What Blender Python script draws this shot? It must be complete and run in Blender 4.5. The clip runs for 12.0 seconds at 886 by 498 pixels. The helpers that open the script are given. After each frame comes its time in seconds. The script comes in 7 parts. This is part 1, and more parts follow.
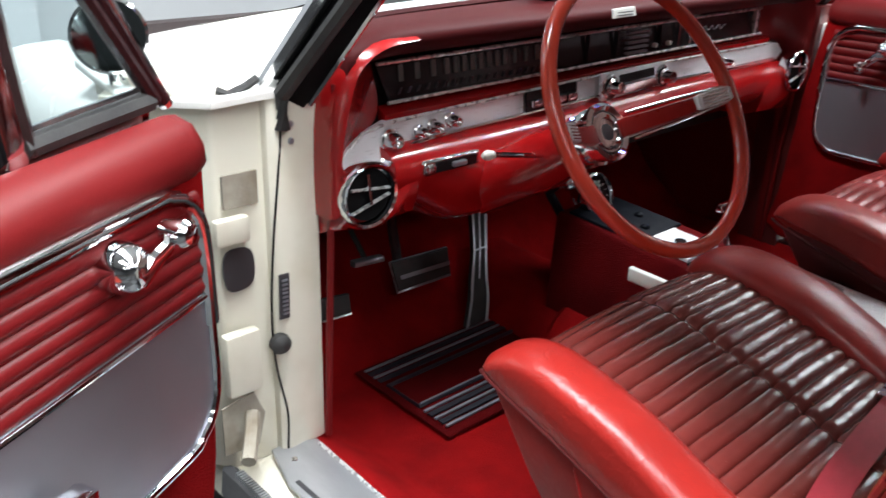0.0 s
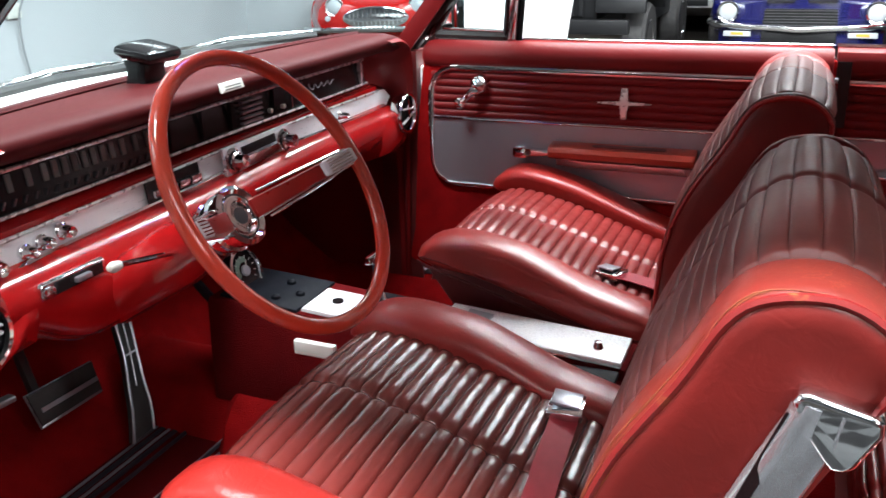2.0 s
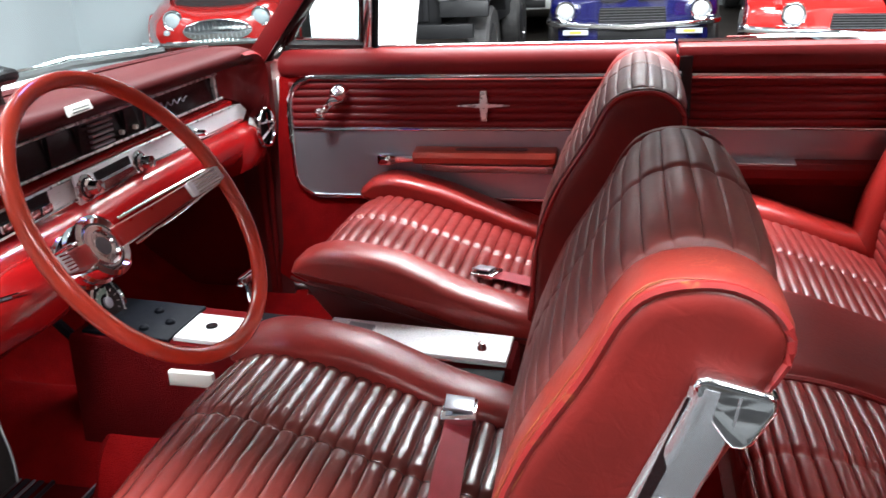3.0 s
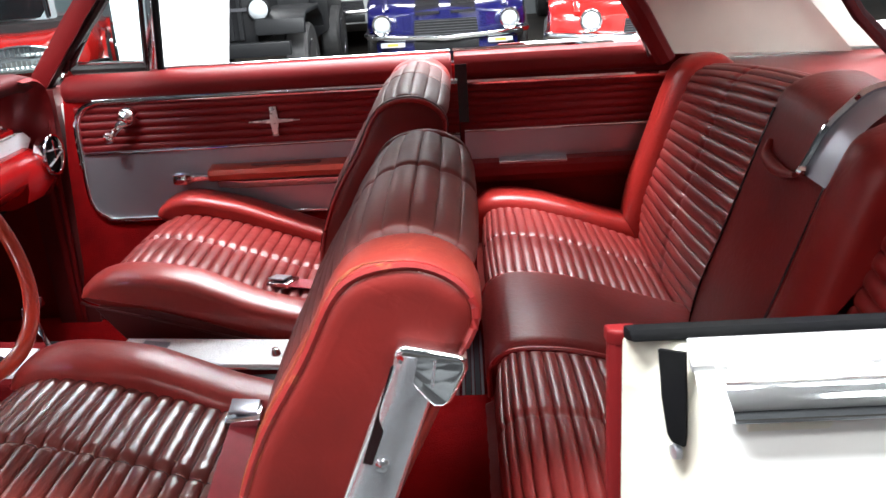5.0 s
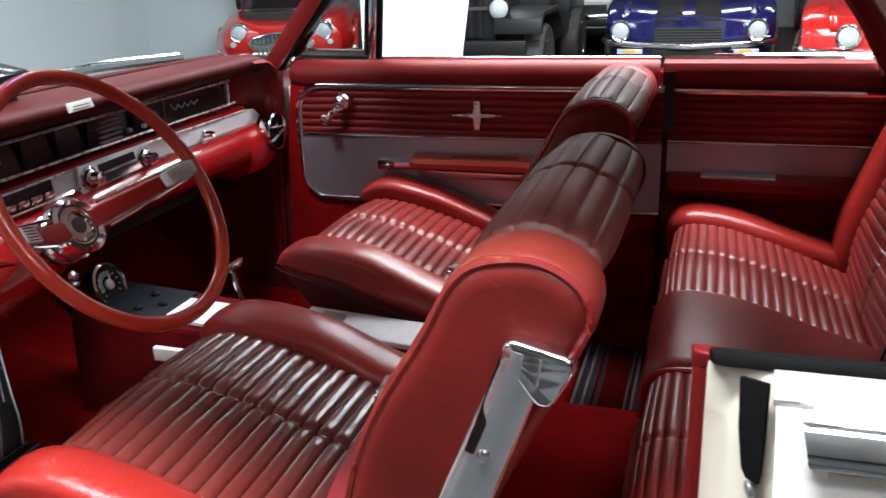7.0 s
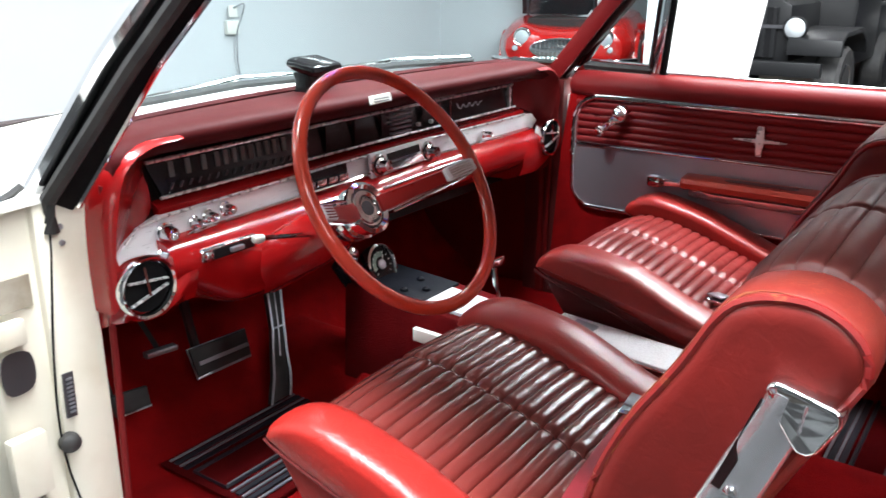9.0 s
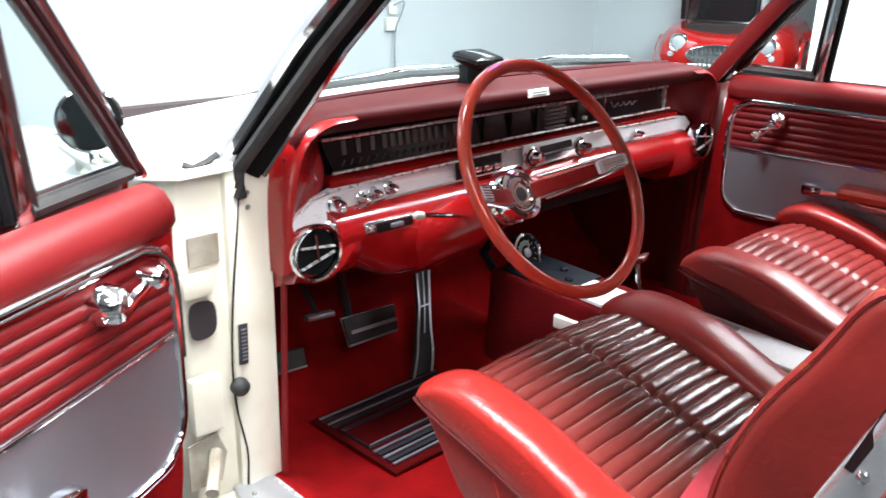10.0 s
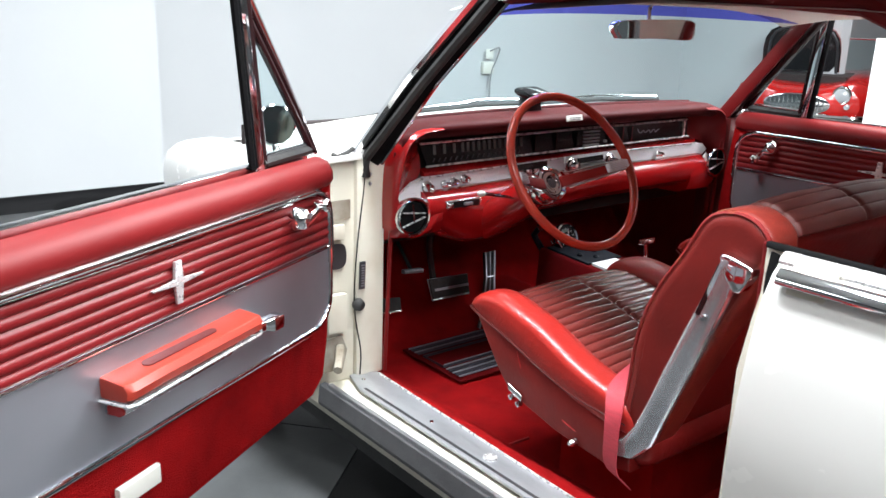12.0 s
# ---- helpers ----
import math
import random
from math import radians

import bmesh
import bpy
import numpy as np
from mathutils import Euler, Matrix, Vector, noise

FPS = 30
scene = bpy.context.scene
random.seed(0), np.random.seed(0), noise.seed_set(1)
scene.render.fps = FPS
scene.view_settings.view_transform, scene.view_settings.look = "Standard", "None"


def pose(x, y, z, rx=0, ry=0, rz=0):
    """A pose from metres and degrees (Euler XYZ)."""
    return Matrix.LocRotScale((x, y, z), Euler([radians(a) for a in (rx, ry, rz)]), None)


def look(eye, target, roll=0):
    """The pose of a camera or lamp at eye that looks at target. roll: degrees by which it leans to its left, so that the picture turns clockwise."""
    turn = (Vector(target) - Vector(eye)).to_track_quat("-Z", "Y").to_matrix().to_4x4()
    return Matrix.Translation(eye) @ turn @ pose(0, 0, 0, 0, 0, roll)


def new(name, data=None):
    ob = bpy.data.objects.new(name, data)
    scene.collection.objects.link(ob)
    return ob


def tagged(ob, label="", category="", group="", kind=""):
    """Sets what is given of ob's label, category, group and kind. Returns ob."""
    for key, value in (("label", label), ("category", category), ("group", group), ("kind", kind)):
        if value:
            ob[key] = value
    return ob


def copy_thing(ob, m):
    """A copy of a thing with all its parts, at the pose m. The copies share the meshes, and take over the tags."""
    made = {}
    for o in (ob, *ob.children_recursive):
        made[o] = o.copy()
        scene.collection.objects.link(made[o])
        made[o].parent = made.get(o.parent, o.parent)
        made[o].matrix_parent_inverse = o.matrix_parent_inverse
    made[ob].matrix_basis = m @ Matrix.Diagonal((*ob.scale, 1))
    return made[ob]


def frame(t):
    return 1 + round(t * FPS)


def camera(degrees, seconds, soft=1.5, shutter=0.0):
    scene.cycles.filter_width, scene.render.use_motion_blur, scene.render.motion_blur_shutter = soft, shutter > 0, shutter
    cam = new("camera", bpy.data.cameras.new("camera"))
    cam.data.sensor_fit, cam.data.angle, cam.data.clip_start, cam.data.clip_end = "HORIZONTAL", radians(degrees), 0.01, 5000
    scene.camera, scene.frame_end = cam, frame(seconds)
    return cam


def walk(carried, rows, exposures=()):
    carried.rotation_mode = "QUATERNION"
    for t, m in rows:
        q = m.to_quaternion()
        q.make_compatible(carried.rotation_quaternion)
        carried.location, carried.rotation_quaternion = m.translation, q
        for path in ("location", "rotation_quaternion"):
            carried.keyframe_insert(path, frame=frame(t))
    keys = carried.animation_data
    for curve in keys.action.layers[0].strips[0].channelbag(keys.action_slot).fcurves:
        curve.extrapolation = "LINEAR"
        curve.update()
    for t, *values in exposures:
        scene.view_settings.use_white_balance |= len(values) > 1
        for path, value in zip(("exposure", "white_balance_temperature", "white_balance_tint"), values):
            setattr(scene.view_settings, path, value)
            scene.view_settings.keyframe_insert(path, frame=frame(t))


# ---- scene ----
cam = camera(54.5, 12.0, shutter=0.25)
PATH = [
    (0, (-1.419, -0.982, 1.259), (-0.165, 0.361, 0.468), 1.9),
    (0.5, (-1.425, -0.982, 1.304), (-0.005, 0.199, 0.538), 1.5),
    (1, (-1.382, -0.996, 1.293), (0.146, 0.073, 0.569), 0.1),
    (1.5, (-1.358, -0.97, 1.287), (0.281, -0.069, 0.578), -0.7),
    (2, (-1.352, -0.943, 1.29), (0.379, -0.218, 0.598), -1.5),
    (2.5, (-1.345, -0.918, 1.291), (0.445, -0.349, 0.605), -1.9),
    (3, (-1.345, -0.911, 1.29), (0.486, -0.493, 0.602), -2.6),
    (3.5, (-1.353, -0.92, 1.3), (0.51, -0.65, 0.624), -3.2),
    (3.7, (-1.349, -0.935, 1.309), (0.518, -0.706, 0.627), -3.4),
    (5.3, (-1.418, -1.073, 1.288), (0.464, -1.007, 0.613), -3.7),
    (5.5, (-1.416, -1.097, 1.285), (0.464, -0.979, 0.613), -3.7),
    (6, (-1.424, -1.141, 1.287), (0.44, -0.853, 0.62), -3.2),
    (6.5, (-1.42, -1.151, 1.284), (0.418, -0.714, 0.626), -2.8),
    (7, (-1.406, -1.13, 1.284), (0.397, -0.554, 0.638), -2.1),
    (7.2, (-1.407, -1.117, 1.293), (0.379, -0.485, 0.654), -2.5),
    (8.8, (-1.423, -1.115, 1.302), (0.171, -0.082, 0.673), -0.1),
    (9, (-1.439, -1.122, 1.298), (0.116, -0.029, 0.674), 0.1),
    (9.5, (-1.462, -1.125, 1.302), (0.003, 0.083, 0.673), 0.7),
    (10, (-1.521, -1.159, 1.293), (-0.168, 0.176, 0.669), 1.2),
    (10.5, (-1.609, -1.234, 1.303), (-0.345, 0.179, 0.666), 1.6),
    (11, (-1.723, -1.369, 1.314), (-0.447, 0.042, 0.698), 1.5),
    (11.5, (-1.847, -1.554, 1.326), (-0.594, -0.102, 0.758), 1.6),
    (12, (-1.978, -1.768, 1.343), (-0.771, -0.267, 0.806), 1.8),
]
EXPOSURES = [(0, -0.56), (1, -0.42), (2, 0.02), (3.5, 0.25), (5.5, 0.28), (6.5, -0.26), (7.2, -0.46), (8.8, 0.05), (10, 0.22), (11.5, -0.18), (12, -0.2)]
walk(cam, [(t, look(eye, target, roll)) for t, eye, target, roll in PATH], EXPOSURES)

# ---- world and light ----
world = bpy.data.worlds.new("hall_air")
scene.world = world
world.use_nodes = True
world.node_tree.nodes["Background"].inputs[0].default_value = (0.9, 0.95, 1.0, 1)
world.node_tree.nodes["Background"].inputs[1].default_value = 0.025
scene.view_settings.exposure = 0.0

LAMP_POWER = 80.0
LAMP_ROWS = [(-4.4, -5.4, 0.15), (-4.4, 3.2, 0.5)] + [(-2.6, y, p) for y, p in ((-5.0, 0.5), (-2.4, 0.4), (3.2, 0.5))] + [(-1.1, y, p) for y, p in ((-4.4, 0.9), (-2.3, 0.7), (-0.3, 3.2))]
LAMP_ROWS += [(0.6, -4.8, 1.3)] + [(1.45, y, p) for y, p in ((-2.3, 2.3), (-0.3, 3.2), (3.2, 0.5))] + [(2.5, y, p) for y, p in ((-5.4, 1.0), (-2.6, 2.3), (-0.6, 2.7))] + [(4.0, y, p) for y, p in ((-3.6, 1.5), (-0.9, 2.0), (3.2, 0.6))] + [(8.6, y, 0.8) for y in (-3.6, -0.9, 2.0)]
LAMP_Z = 3.55


# ---- materials ----
def nodes_of(name):
    m = bpy.data.materials.new(name)
    m.use_nodes = True
    t = m.node_tree
    return m, t, t.nodes["Principled BSDF"]


def surface(name, colour, rough=0.5, metal=0.0, second=None, scale=6.0, grain=80.0, bump=0.1, bump_dist=0.002, coat=0.0, stretch=(1, 1, 1), rough_var=0.08, sheen=0.0, spec=0.5, island=0.0, mix=(0.35, 0.7)):
    """A surface with broad stains, fine grain, varied gloss and relief."""
    m, t, b = nodes_of(name)
    L = t.links.new
    co = t.nodes.new("ShaderNodeTexCoord")
    mp = t.nodes.new("ShaderNodeMapping")
    mp.inputs["Scale"].default_value = stretch
    L(co.outputs["Object"], mp.inputs[0])
    big = t.nodes.new("ShaderNodeTexNoise")
    big.inputs["Scale"].default_value, big.inputs["Detail"].default_value = scale, 4
    L(mp.outputs[0], big.inputs["Vector"])
    fine = t.nodes.new("ShaderNodeTexNoise")
    fine.inputs["Scale"].default_value, fine.inputs["Detail"].default_value = grain, 3
    L(mp.outputs[0], fine.inputs["Vector"])
    ramp = t.nodes.new("ShaderNodeMapRange")
    ramp.inputs[1].default_value, ramp.inputs[2].default_value = mix
    L(big.outputs[0], ramp.inputs[0])
    mixc = t.nodes.new("ShaderNodeMix")
    mixc.data_type = "RGBA"
    second = second or tuple(c * 0.8 for c in colour)
    mixc.inputs[6].default_value, mixc.inputs[7].default_value = (*colour, 1), (*second, 1)
    L(ramp.outputs[0], mixc.inputs[0])
    out = mixc.outputs[2]
    if island:
        info = t.nodes.new("ShaderNodeObjectInfo")
        hsv = t.nodes.new("ShaderNodeHueSaturation")
        mr = t.nodes.new("ShaderNodeMapRange")
        mr.inputs[3].default_value, mr.inputs[4].default_value = 1 - island, 1 + island
        L(info.outputs["Random"], mr.inputs[0])
        L(mr.outputs[0], hsv.inputs["Value"])
        L(out, hsv.inputs["Color"])
        out = hsv.outputs[0]
    L(out, b.inputs["Base Color"])
    rr = t.nodes.new("ShaderNodeMapRange")
    rr.inputs[3].default_value, rr.inputs[4].default_value = max(0.02, rough - rough_var), min(1, rough + rough_var)
    L(fine.outputs[0], rr.inputs[0])
    L(rr.outputs[0], b.inputs["Roughness"])
    b.inputs["Metallic"].default_value = metal
    b.inputs["Coat Weight"].default_value = coat
    b.inputs["Coat Roughness"].default_value = 0.06
    b.inputs["Sheen Weight"].default_value = sheen
    b.inputs["Specular IOR Level"].default_value = spec
    if bump:
        bp = t.nodes.new("ShaderNodeBump")
        bp.inputs["Strength"].default_value, bp.inputs["Distance"].default_value = bump, bump_dist
        L(fine.outputs[0], bp.inputs["Height"])
        L(bp.outputs[0], b.inputs["Normal"])
    return m


def leather(name, colour, second, rough, crease=0.35, grain=0.10, vary=0.06, spec=0.5):
    """Old leather: grain, wrinkles, scuffed patches."""
    m = surface(name, colour, rough, second=second, scale=5.0, grain=190, bump=grain, bump_dist=0.0004, rough_var=vary, spec=spec)
    t = m.node_tree
    L = t.links.new
    b = t.nodes["Principled BSDF"]
    vor = t.nodes.new("ShaderNodeTexVoronoi")
    vor.feature = "DISTANCE_TO_EDGE"
    vor.inputs["Scale"].default_value = 22
    warp = t.nodes.new("ShaderNodeTexNoise")
    warp.inputs["Scale"].default_value, warp.inputs["Detail"].default_value = 9, 3
    co = t.nodes["Texture Coordinate"]
    add = t.nodes.new("ShaderNodeVectorMath")
    add.operation = "MULTIPLY_ADD"
    add.inputs[1].default_value = (0.25, 0.25, 0.25)
    L(co.outputs["Object"], warp.inputs["Vector"])
    L(warp.outputs["Color"], add.inputs[0])
    L(co.outputs["Object"], add.inputs[2])
    L(add.outputs[0], vor.inputs["Vector"])
    mr = t.nodes.new("ShaderNodeMapRange")
    mr.inputs[1].default_value, mr.inputs[2].default_value = 0.0, 0.12
    L(vor.outputs["Distance"], mr.inputs[0])
    bp = t.nodes.new("ShaderNodeBump")
    bp.inputs["Strength"].default_value, bp.inputs["Distance"].default_value = crease * 0.35, 0.0009
    L(mr.outputs[0], bp.inputs["Height"])
    if grain:
        L(b.inputs["Normal"].links[0].from_node.outputs[0], bp.inputs["Normal"])
    if crease:
        fold = t.nodes.new("ShaderNodeTexNoise")
        fold.inputs["Scale"].default_value, fold.inputs["Detail"].default_value, fold.inputs["Distortion"].default_value = 38, 3, 1.8
        L(co.outputs["Object"], fold.inputs["Vector"])
        fb = t.nodes.new("ShaderNodeBump")
        fb.inputs["Strength"].default_value, fb.inputs["Distance"].default_value = min(1.0, crease * 1.6), 0.0022
        L(fold.outputs[0], fb.inputs["Height"])
        L(bp.outputs[0], fb.inputs["Normal"])
        L(fb.outputs[0], b.inputs["Normal"])
    return m


def cracked(m, crack, scale=8.0):
    """Draws thin pale cracks over parts of a leather."""
    t = m.node_tree
    L = t.links.new
    b = t.nodes["Principled BSDF"]
    co = t.nodes["Texture Coordinate"]
    vor = t.nodes.new("ShaderNodeTexVoronoi")
    vor.feature = "DISTANCE_TO_EDGE"
    vor.inputs["Scale"].default_value = scale
    warp = t.nodes.new("ShaderNodeTexNoise")
    warp.inputs["Scale"].default_value, warp.inputs["Detail"].default_value = 14, 5
    add = t.nodes.new("ShaderNodeVectorMath")
    add.operation = "MULTIPLY_ADD"
    add.inputs[1].default_value = (0.14, 0.14, 0.14)
    L(co.outputs["Object"], warp.inputs["Vector"])
    L(warp.outputs["Color"], add.inputs[0])
    L(co.outputs["Object"], add.inputs[2])
    L(add.outputs[0], vor.inputs["Vector"])
    line = t.nodes.new("ShaderNodeMapRange")
    line.inputs[1].default_value, line.inputs[2].default_value, line.inputs[3].default_value, line.inputs[4].default_value = 0.004, 0.035, 0.6, 0.0
    L(vor.outputs["Distance"], line.inputs[0])
    patch = t.nodes.new("ShaderNodeTexNoise")
    patch.inputs["Scale"].default_value = 6
    L(co.outputs["Object"], patch.inputs["Vector"])
    mr = t.nodes.new("ShaderNodeMapRange")
    mr.inputs[1].default_value, mr.inputs[2].default_value, mr.inputs[4].default_value = 0.48, 0.66, 0.8
    L(patch.outputs[0], mr.inputs[0])
    mul = t.nodes.new("ShaderNodeMath")
    mul.operation = "MULTIPLY"
    L(line.outputs[0], mul.inputs[0])
    L(mr.outputs[0], mul.inputs[1])
    mix = t.nodes.new("ShaderNodeMix")
    mix.data_type = "RGBA"
    mix.inputs[7].default_value = (*crack, 1)
    L(mul.outputs[0], mix.inputs[0])
    L(b.inputs["Base Color"].links[0].from_socket, mix.inputs[6])
    L(mix.outputs[2], b.inputs["Base Color"])
    return m


def worn_to(m, colour):
    """Lets a leather turn redder towards its outer edge, along an uneven border."""
    t = m.node_tree
    L = t.links.new
    b = t.nodes["Principled BSDF"]
    co = t.nodes["Texture Coordinate"]
    sep = t.nodes.new("ShaderNodeSeparateXYZ")
    L(co.outputs["Generated"], sep.inputs[0])
    blot = t.nodes.new("ShaderNodeTexNoise")
    blot.inputs["Scale"].default_value, blot.inputs["Detail"].default_value = 9, 3
    L(co.outputs["Object"], blot.inputs["Vector"])
    add = t.nodes.new("ShaderNodeMath")
    add.operation = "MULTIPLY_ADD"
    add.inputs[1].default_value = 0.5
    L(blot.outputs[0], add.inputs[0])
    L(sep.outputs[0], add.inputs[2])
    mr = t.nodes.new("ShaderNodeMapRange")
    mr.inputs[1].default_value, mr.inputs[2].default_value, mr.inputs[3].default_value, mr.inputs[4].default_value = 0.36, 0.80, 0.55, 0.0
    L(add.outputs[0], mr.inputs[0])
    mix = t.nodes.new("ShaderNodeMix")
    mix.data_type = "RGBA"
    mix.inputs[7].default_value = (*colour, 1)
    L(mr.outputs[0], mix.inputs[0])
    L(b.inputs["Base Color"].links[0].from_socket, mix.inputs[6])
    L(mix.outputs[2], b.inputs["Base Color"])
    return m


def clear_glass(name, tint, gloss=0.12):
    m = bpy.data.materials.new(name)
    m.use_nodes = True
    t = m.node_tree
    t.nodes.clear()
    out = t.nodes.new("ShaderNodeOutputMaterial")
    tr = t.nodes.new("ShaderNodeBsdfTransparent")
    tr.inputs[0].default_value = (*tint, 1)
    gl = t.nodes.new("ShaderNodeBsdfGlossy")
    gl.inputs["Roughness"].default_value = 0.02
    fr = t.nodes.new("ShaderNodeLayerWeight")
    fr.inputs[0].default_value = gloss
    mx = t.nodes.new("ShaderNodeMixShader")
    less = t.nodes.new("ShaderNodeMath")
    less.operation = "MULTIPLY"
    less.inputs[1].default_value = 0.16
    t.links.new(fr.outputs[1], less.inputs[0])
    t.links.new(less.outputs[0], mx.inputs[0])
    t.links.new(tr.outputs[0], mx.inputs[1])
    t.links.new(gl.outputs[0], mx.inputs[2])
    t.links.new(mx.outputs[0], out.inputs[0])
    return m


def glow(name, colour, strength):
    m, _, b = nodes_of(name)
    b.inputs["Base Color"].default_value = (0.9, 0.9, 0.9, 1)
    b.inputs["Emission Color"].default_value = (*colour, 1)
    b.inputs["Emission Strength"].default_value = strength
    return m


RED_LEATHER = leather("red_leather", (0.37, 0.022, 0.018), (0.29, 0.019, 0.016), 0.30, 0.20, spec=0.45)
PLEAT_LEATHER = worn_to(leather("pleat_leather", (0.165, 0.036, 0.030), (0.12, 0.030, 0.025), 0.26, 0.05, 0.02, 0.03, spec=0.75), (0.235, 0.026, 0.022))
BACK_LEATHER = leather("back_pleat_leather", (0.155, 0.034, 0.030), (0.11, 0.028, 0.024), 0.40, 0.03, 0.02, 0.04, spec=0.4)
REAR_LEATHER = leather("rear_pleat_leather", (0.23, 0.022, 0.020), (0.17, 0.020, 0.018), 0.33, 0.08, 0.03, 0.05, spec=0.55)
SIDE_LEATHER = leather("side_leather", (0.23, 0.014, 0.012), (0.16, 0.012, 0.011), 0.38, 0.18, spec=0.22)
# maroon for dark seams, and for faces with shade put into the colour
SEAM_SHADE_VINYL = leather("seam_and_shade_maroon_vinyl", (0.105, 0.015, 0.015), (0.08, 0.013, 0.013), 0.40, 0.12, spec=0.38)
EDGE_LEATHER = leather("plain_backrest_leather", (0.21, 0.017, 0.014), (0.12, 0.013, 0.011), 0.36, 0.14, spec=0.24)
CRACKED_LEATHER = cracked(leather("cracked_side_leather", (0.25, 0.024, 0.016), (0.17, 0.021, 0.015), 0.34, 0.12), (0.42, 0.085, 0.035), 46)
CREASED_LEATHER = cracked(leather("creased_red_leather", (0.34, 0.026, 0.022), (0.25, 0.023, 0.020), 0.34, 0.16, spec=0.6), (0.42, 0.07, 0.055), 26)
DRIVER_LEATHER = leather("driver_red_leather", (0.37, 0.020, 0.015), (0.28, 0.017, 0.014), 0.31, 0.30, spec=0.42)
HUMP_LEATHER = leather("dull_red_leather", (0.21, 0.016, 0.015), (0.15, 0.014, 0.013), 0.42, 0.14, spec=0.25)
SPOKE_RED = surface("spoke_red_plastic", (0.30, 0.012, 0.010), 0.30, scale=8, grain=60, bump=0.02, spec=0.35)
CONSOLE_BLACK = surface("matt_console_black", (0.006, 0.007, 0.011), 0.55, bump=0.05, spec=0.10)
PIPING = surface("piping", (0.36, 0.012, 0.012), 0.4)
CRACK = surface("orange_crack", (0.34, 0.085, 0.03), 0.6)
WORN = surface("worn_piping", (0.24, 0.013, 0.012), 0.45, second=(0.36, 0.09, 0.03), scale=55, mix=(0.60, 0.72))
VINYL = surface("red_vinyl", (0.155, 0.009, 0.010), 0.42, scale=3, grain=420, bump=0.18, bump_dist=0.0008, spec=0.17)
RIB_VINYL = surface("ribbed_red_vinyl", (0.17, 0.009, 0.011), 0.38, scale=3, grain=420, bump=0.15, bump_dist=0.0008, spec=0.24)
DASH_PAD = surface("red_dash_pad", (0.055, 0.005, 0.006), 0.55, scale=4, grain=350, bump=0.2, bump_dist=0.001, spec=0.09)
RED_PAINT = surface("red_gloss_paint", (0.33, 0.006, 0.007), 0.22, scale=3, grain=30, bump=0.0, coat=0.5)
WHEEL_RED = surface("red_wheel_plastic", (0.48, 0.034, 0.017), 0.22, second=(0.43, 0.042, 0.020), scale=8, grain=60, bump=0.02, coat=0.4)
ARM_RED = surface("faded_red_vinyl", (0.34, 0.032, 0.017), 0.36, scale=5, grain=300, bump=0.08)
CARPET = surface("red_carpet", (0.31, 0.006, 0.007), 0.95, second=(0.22, 0.005, 0.006), scale=14, grain=420, bump=0.8, bump_dist=0.006, spec=0.05)
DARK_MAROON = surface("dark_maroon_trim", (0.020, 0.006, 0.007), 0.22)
# dark mats' own colour; on the console, carpet darkened for footwell shade
MAT_SHADE_CARPET = surface("mat_and_shade_red_carpet", (0.11, 0.004, 0.005), 0.95, second=(0.075, 0.003, 0.004), scale=9, grain=420, bump=0.7, bump_dist=0.006, spec=0.05)
DARK_METAL = surface("dark_plate_metal", (0.10, 0.10, 0.11), 0.4, 0.7)
BELT_WEB = surface("red_webbing", (0.46, 0.035, 0.055), 0.6, scale=30, grain=500, bump=0.4, stretch=(1, 1, 6))
CHROME = surface("chrome", (0.86, 0.87, 0.88), 0.07, 1.0, second=(0.72, 0.73, 0.75), scale=14, grain=60, bump=0.015, rough_var=0.05)
SILVER = surface("brushed_aluminium", (0.42, 0.435, 0.48), 0.32, 0.75, second=(0.34, 0.355, 0.40), scale=3, grain=300, bump=0.08, bump_dist=0.0004, stretch=(1, 0.06, 1))
SILVER_DASH = surface("satin_dash_metal", (0.78, 0.78, 0.80), 0.30, 0.18, second=(0.70, 0.70, 0.72), scale=6, grain=400, bump=0.06, bump_dist=0.0003, stretch=(0.1, 1, 1))
HINGE_METAL = surface("satin_hinge_metal", (0.74, 0.755, 0.79), 0.18, 0.80, second=(0.60, 0.615, 0.65), scale=12, grain=60, bump=0.02, stretch=(1, 1, 0.4))
SCUFF_PLATE = surface("scuffed_aluminium", (0.46, 0.47, 0.49), 0.36, 0.6, second=(0.36, 0.37, 0.39), scale=18, grain=200, bump=0.15, stretch=(1, 0.3, 1))
BLACK = surface("black_plastic", (0.010, 0.010, 0.011), 0.18, scale=5, grain=200, bump=0.0, rough_var=0.03, spec=0.3)
DARK_GLOSS = surface("dark_clear_plastic", (0.05, 0.048, 0.05), 0.12, bump=0.0, coat=0.8)
RUBBER = surface("black_rubber", (0.018, 0.018, 0.019), 0.6, second=(0.035, 0.034, 0.033), scale=20, grain=160, bump=0.3)
GREY_RUBBER = surface("grey_rubber", (0.10, 0.10, 0.105), 0.6, scale=20, grain=160, bump=0.3)
WHITE_PAINT = surface("white_car_paint", (0.80, 0.79, 0.76), 0.25, scale=2, grain=20, bump=0.0, coat=0.6, second=(0.78, 0.77, 0.73))
CREAM_PAINT = surface("cream_jamb_paint", (0.70, 0.67, 0.57), 0.4, second=(0.58, 0.53, 0.42), scale=7, grain=60, bump=0.1, mix=(0.5, 0.8))
HEADLINER = surface("beige_headliner", (0.76, 0.72, 0.65), 0.8, scale=4, grain=500, bump=0.3)
GLASS = clear_glass("windscreen_glass", (0.84, 0.97, 0.985))
BAND_GLASS = clear_glass("blue_band_glass", (0.16, 0.18, 0.75))
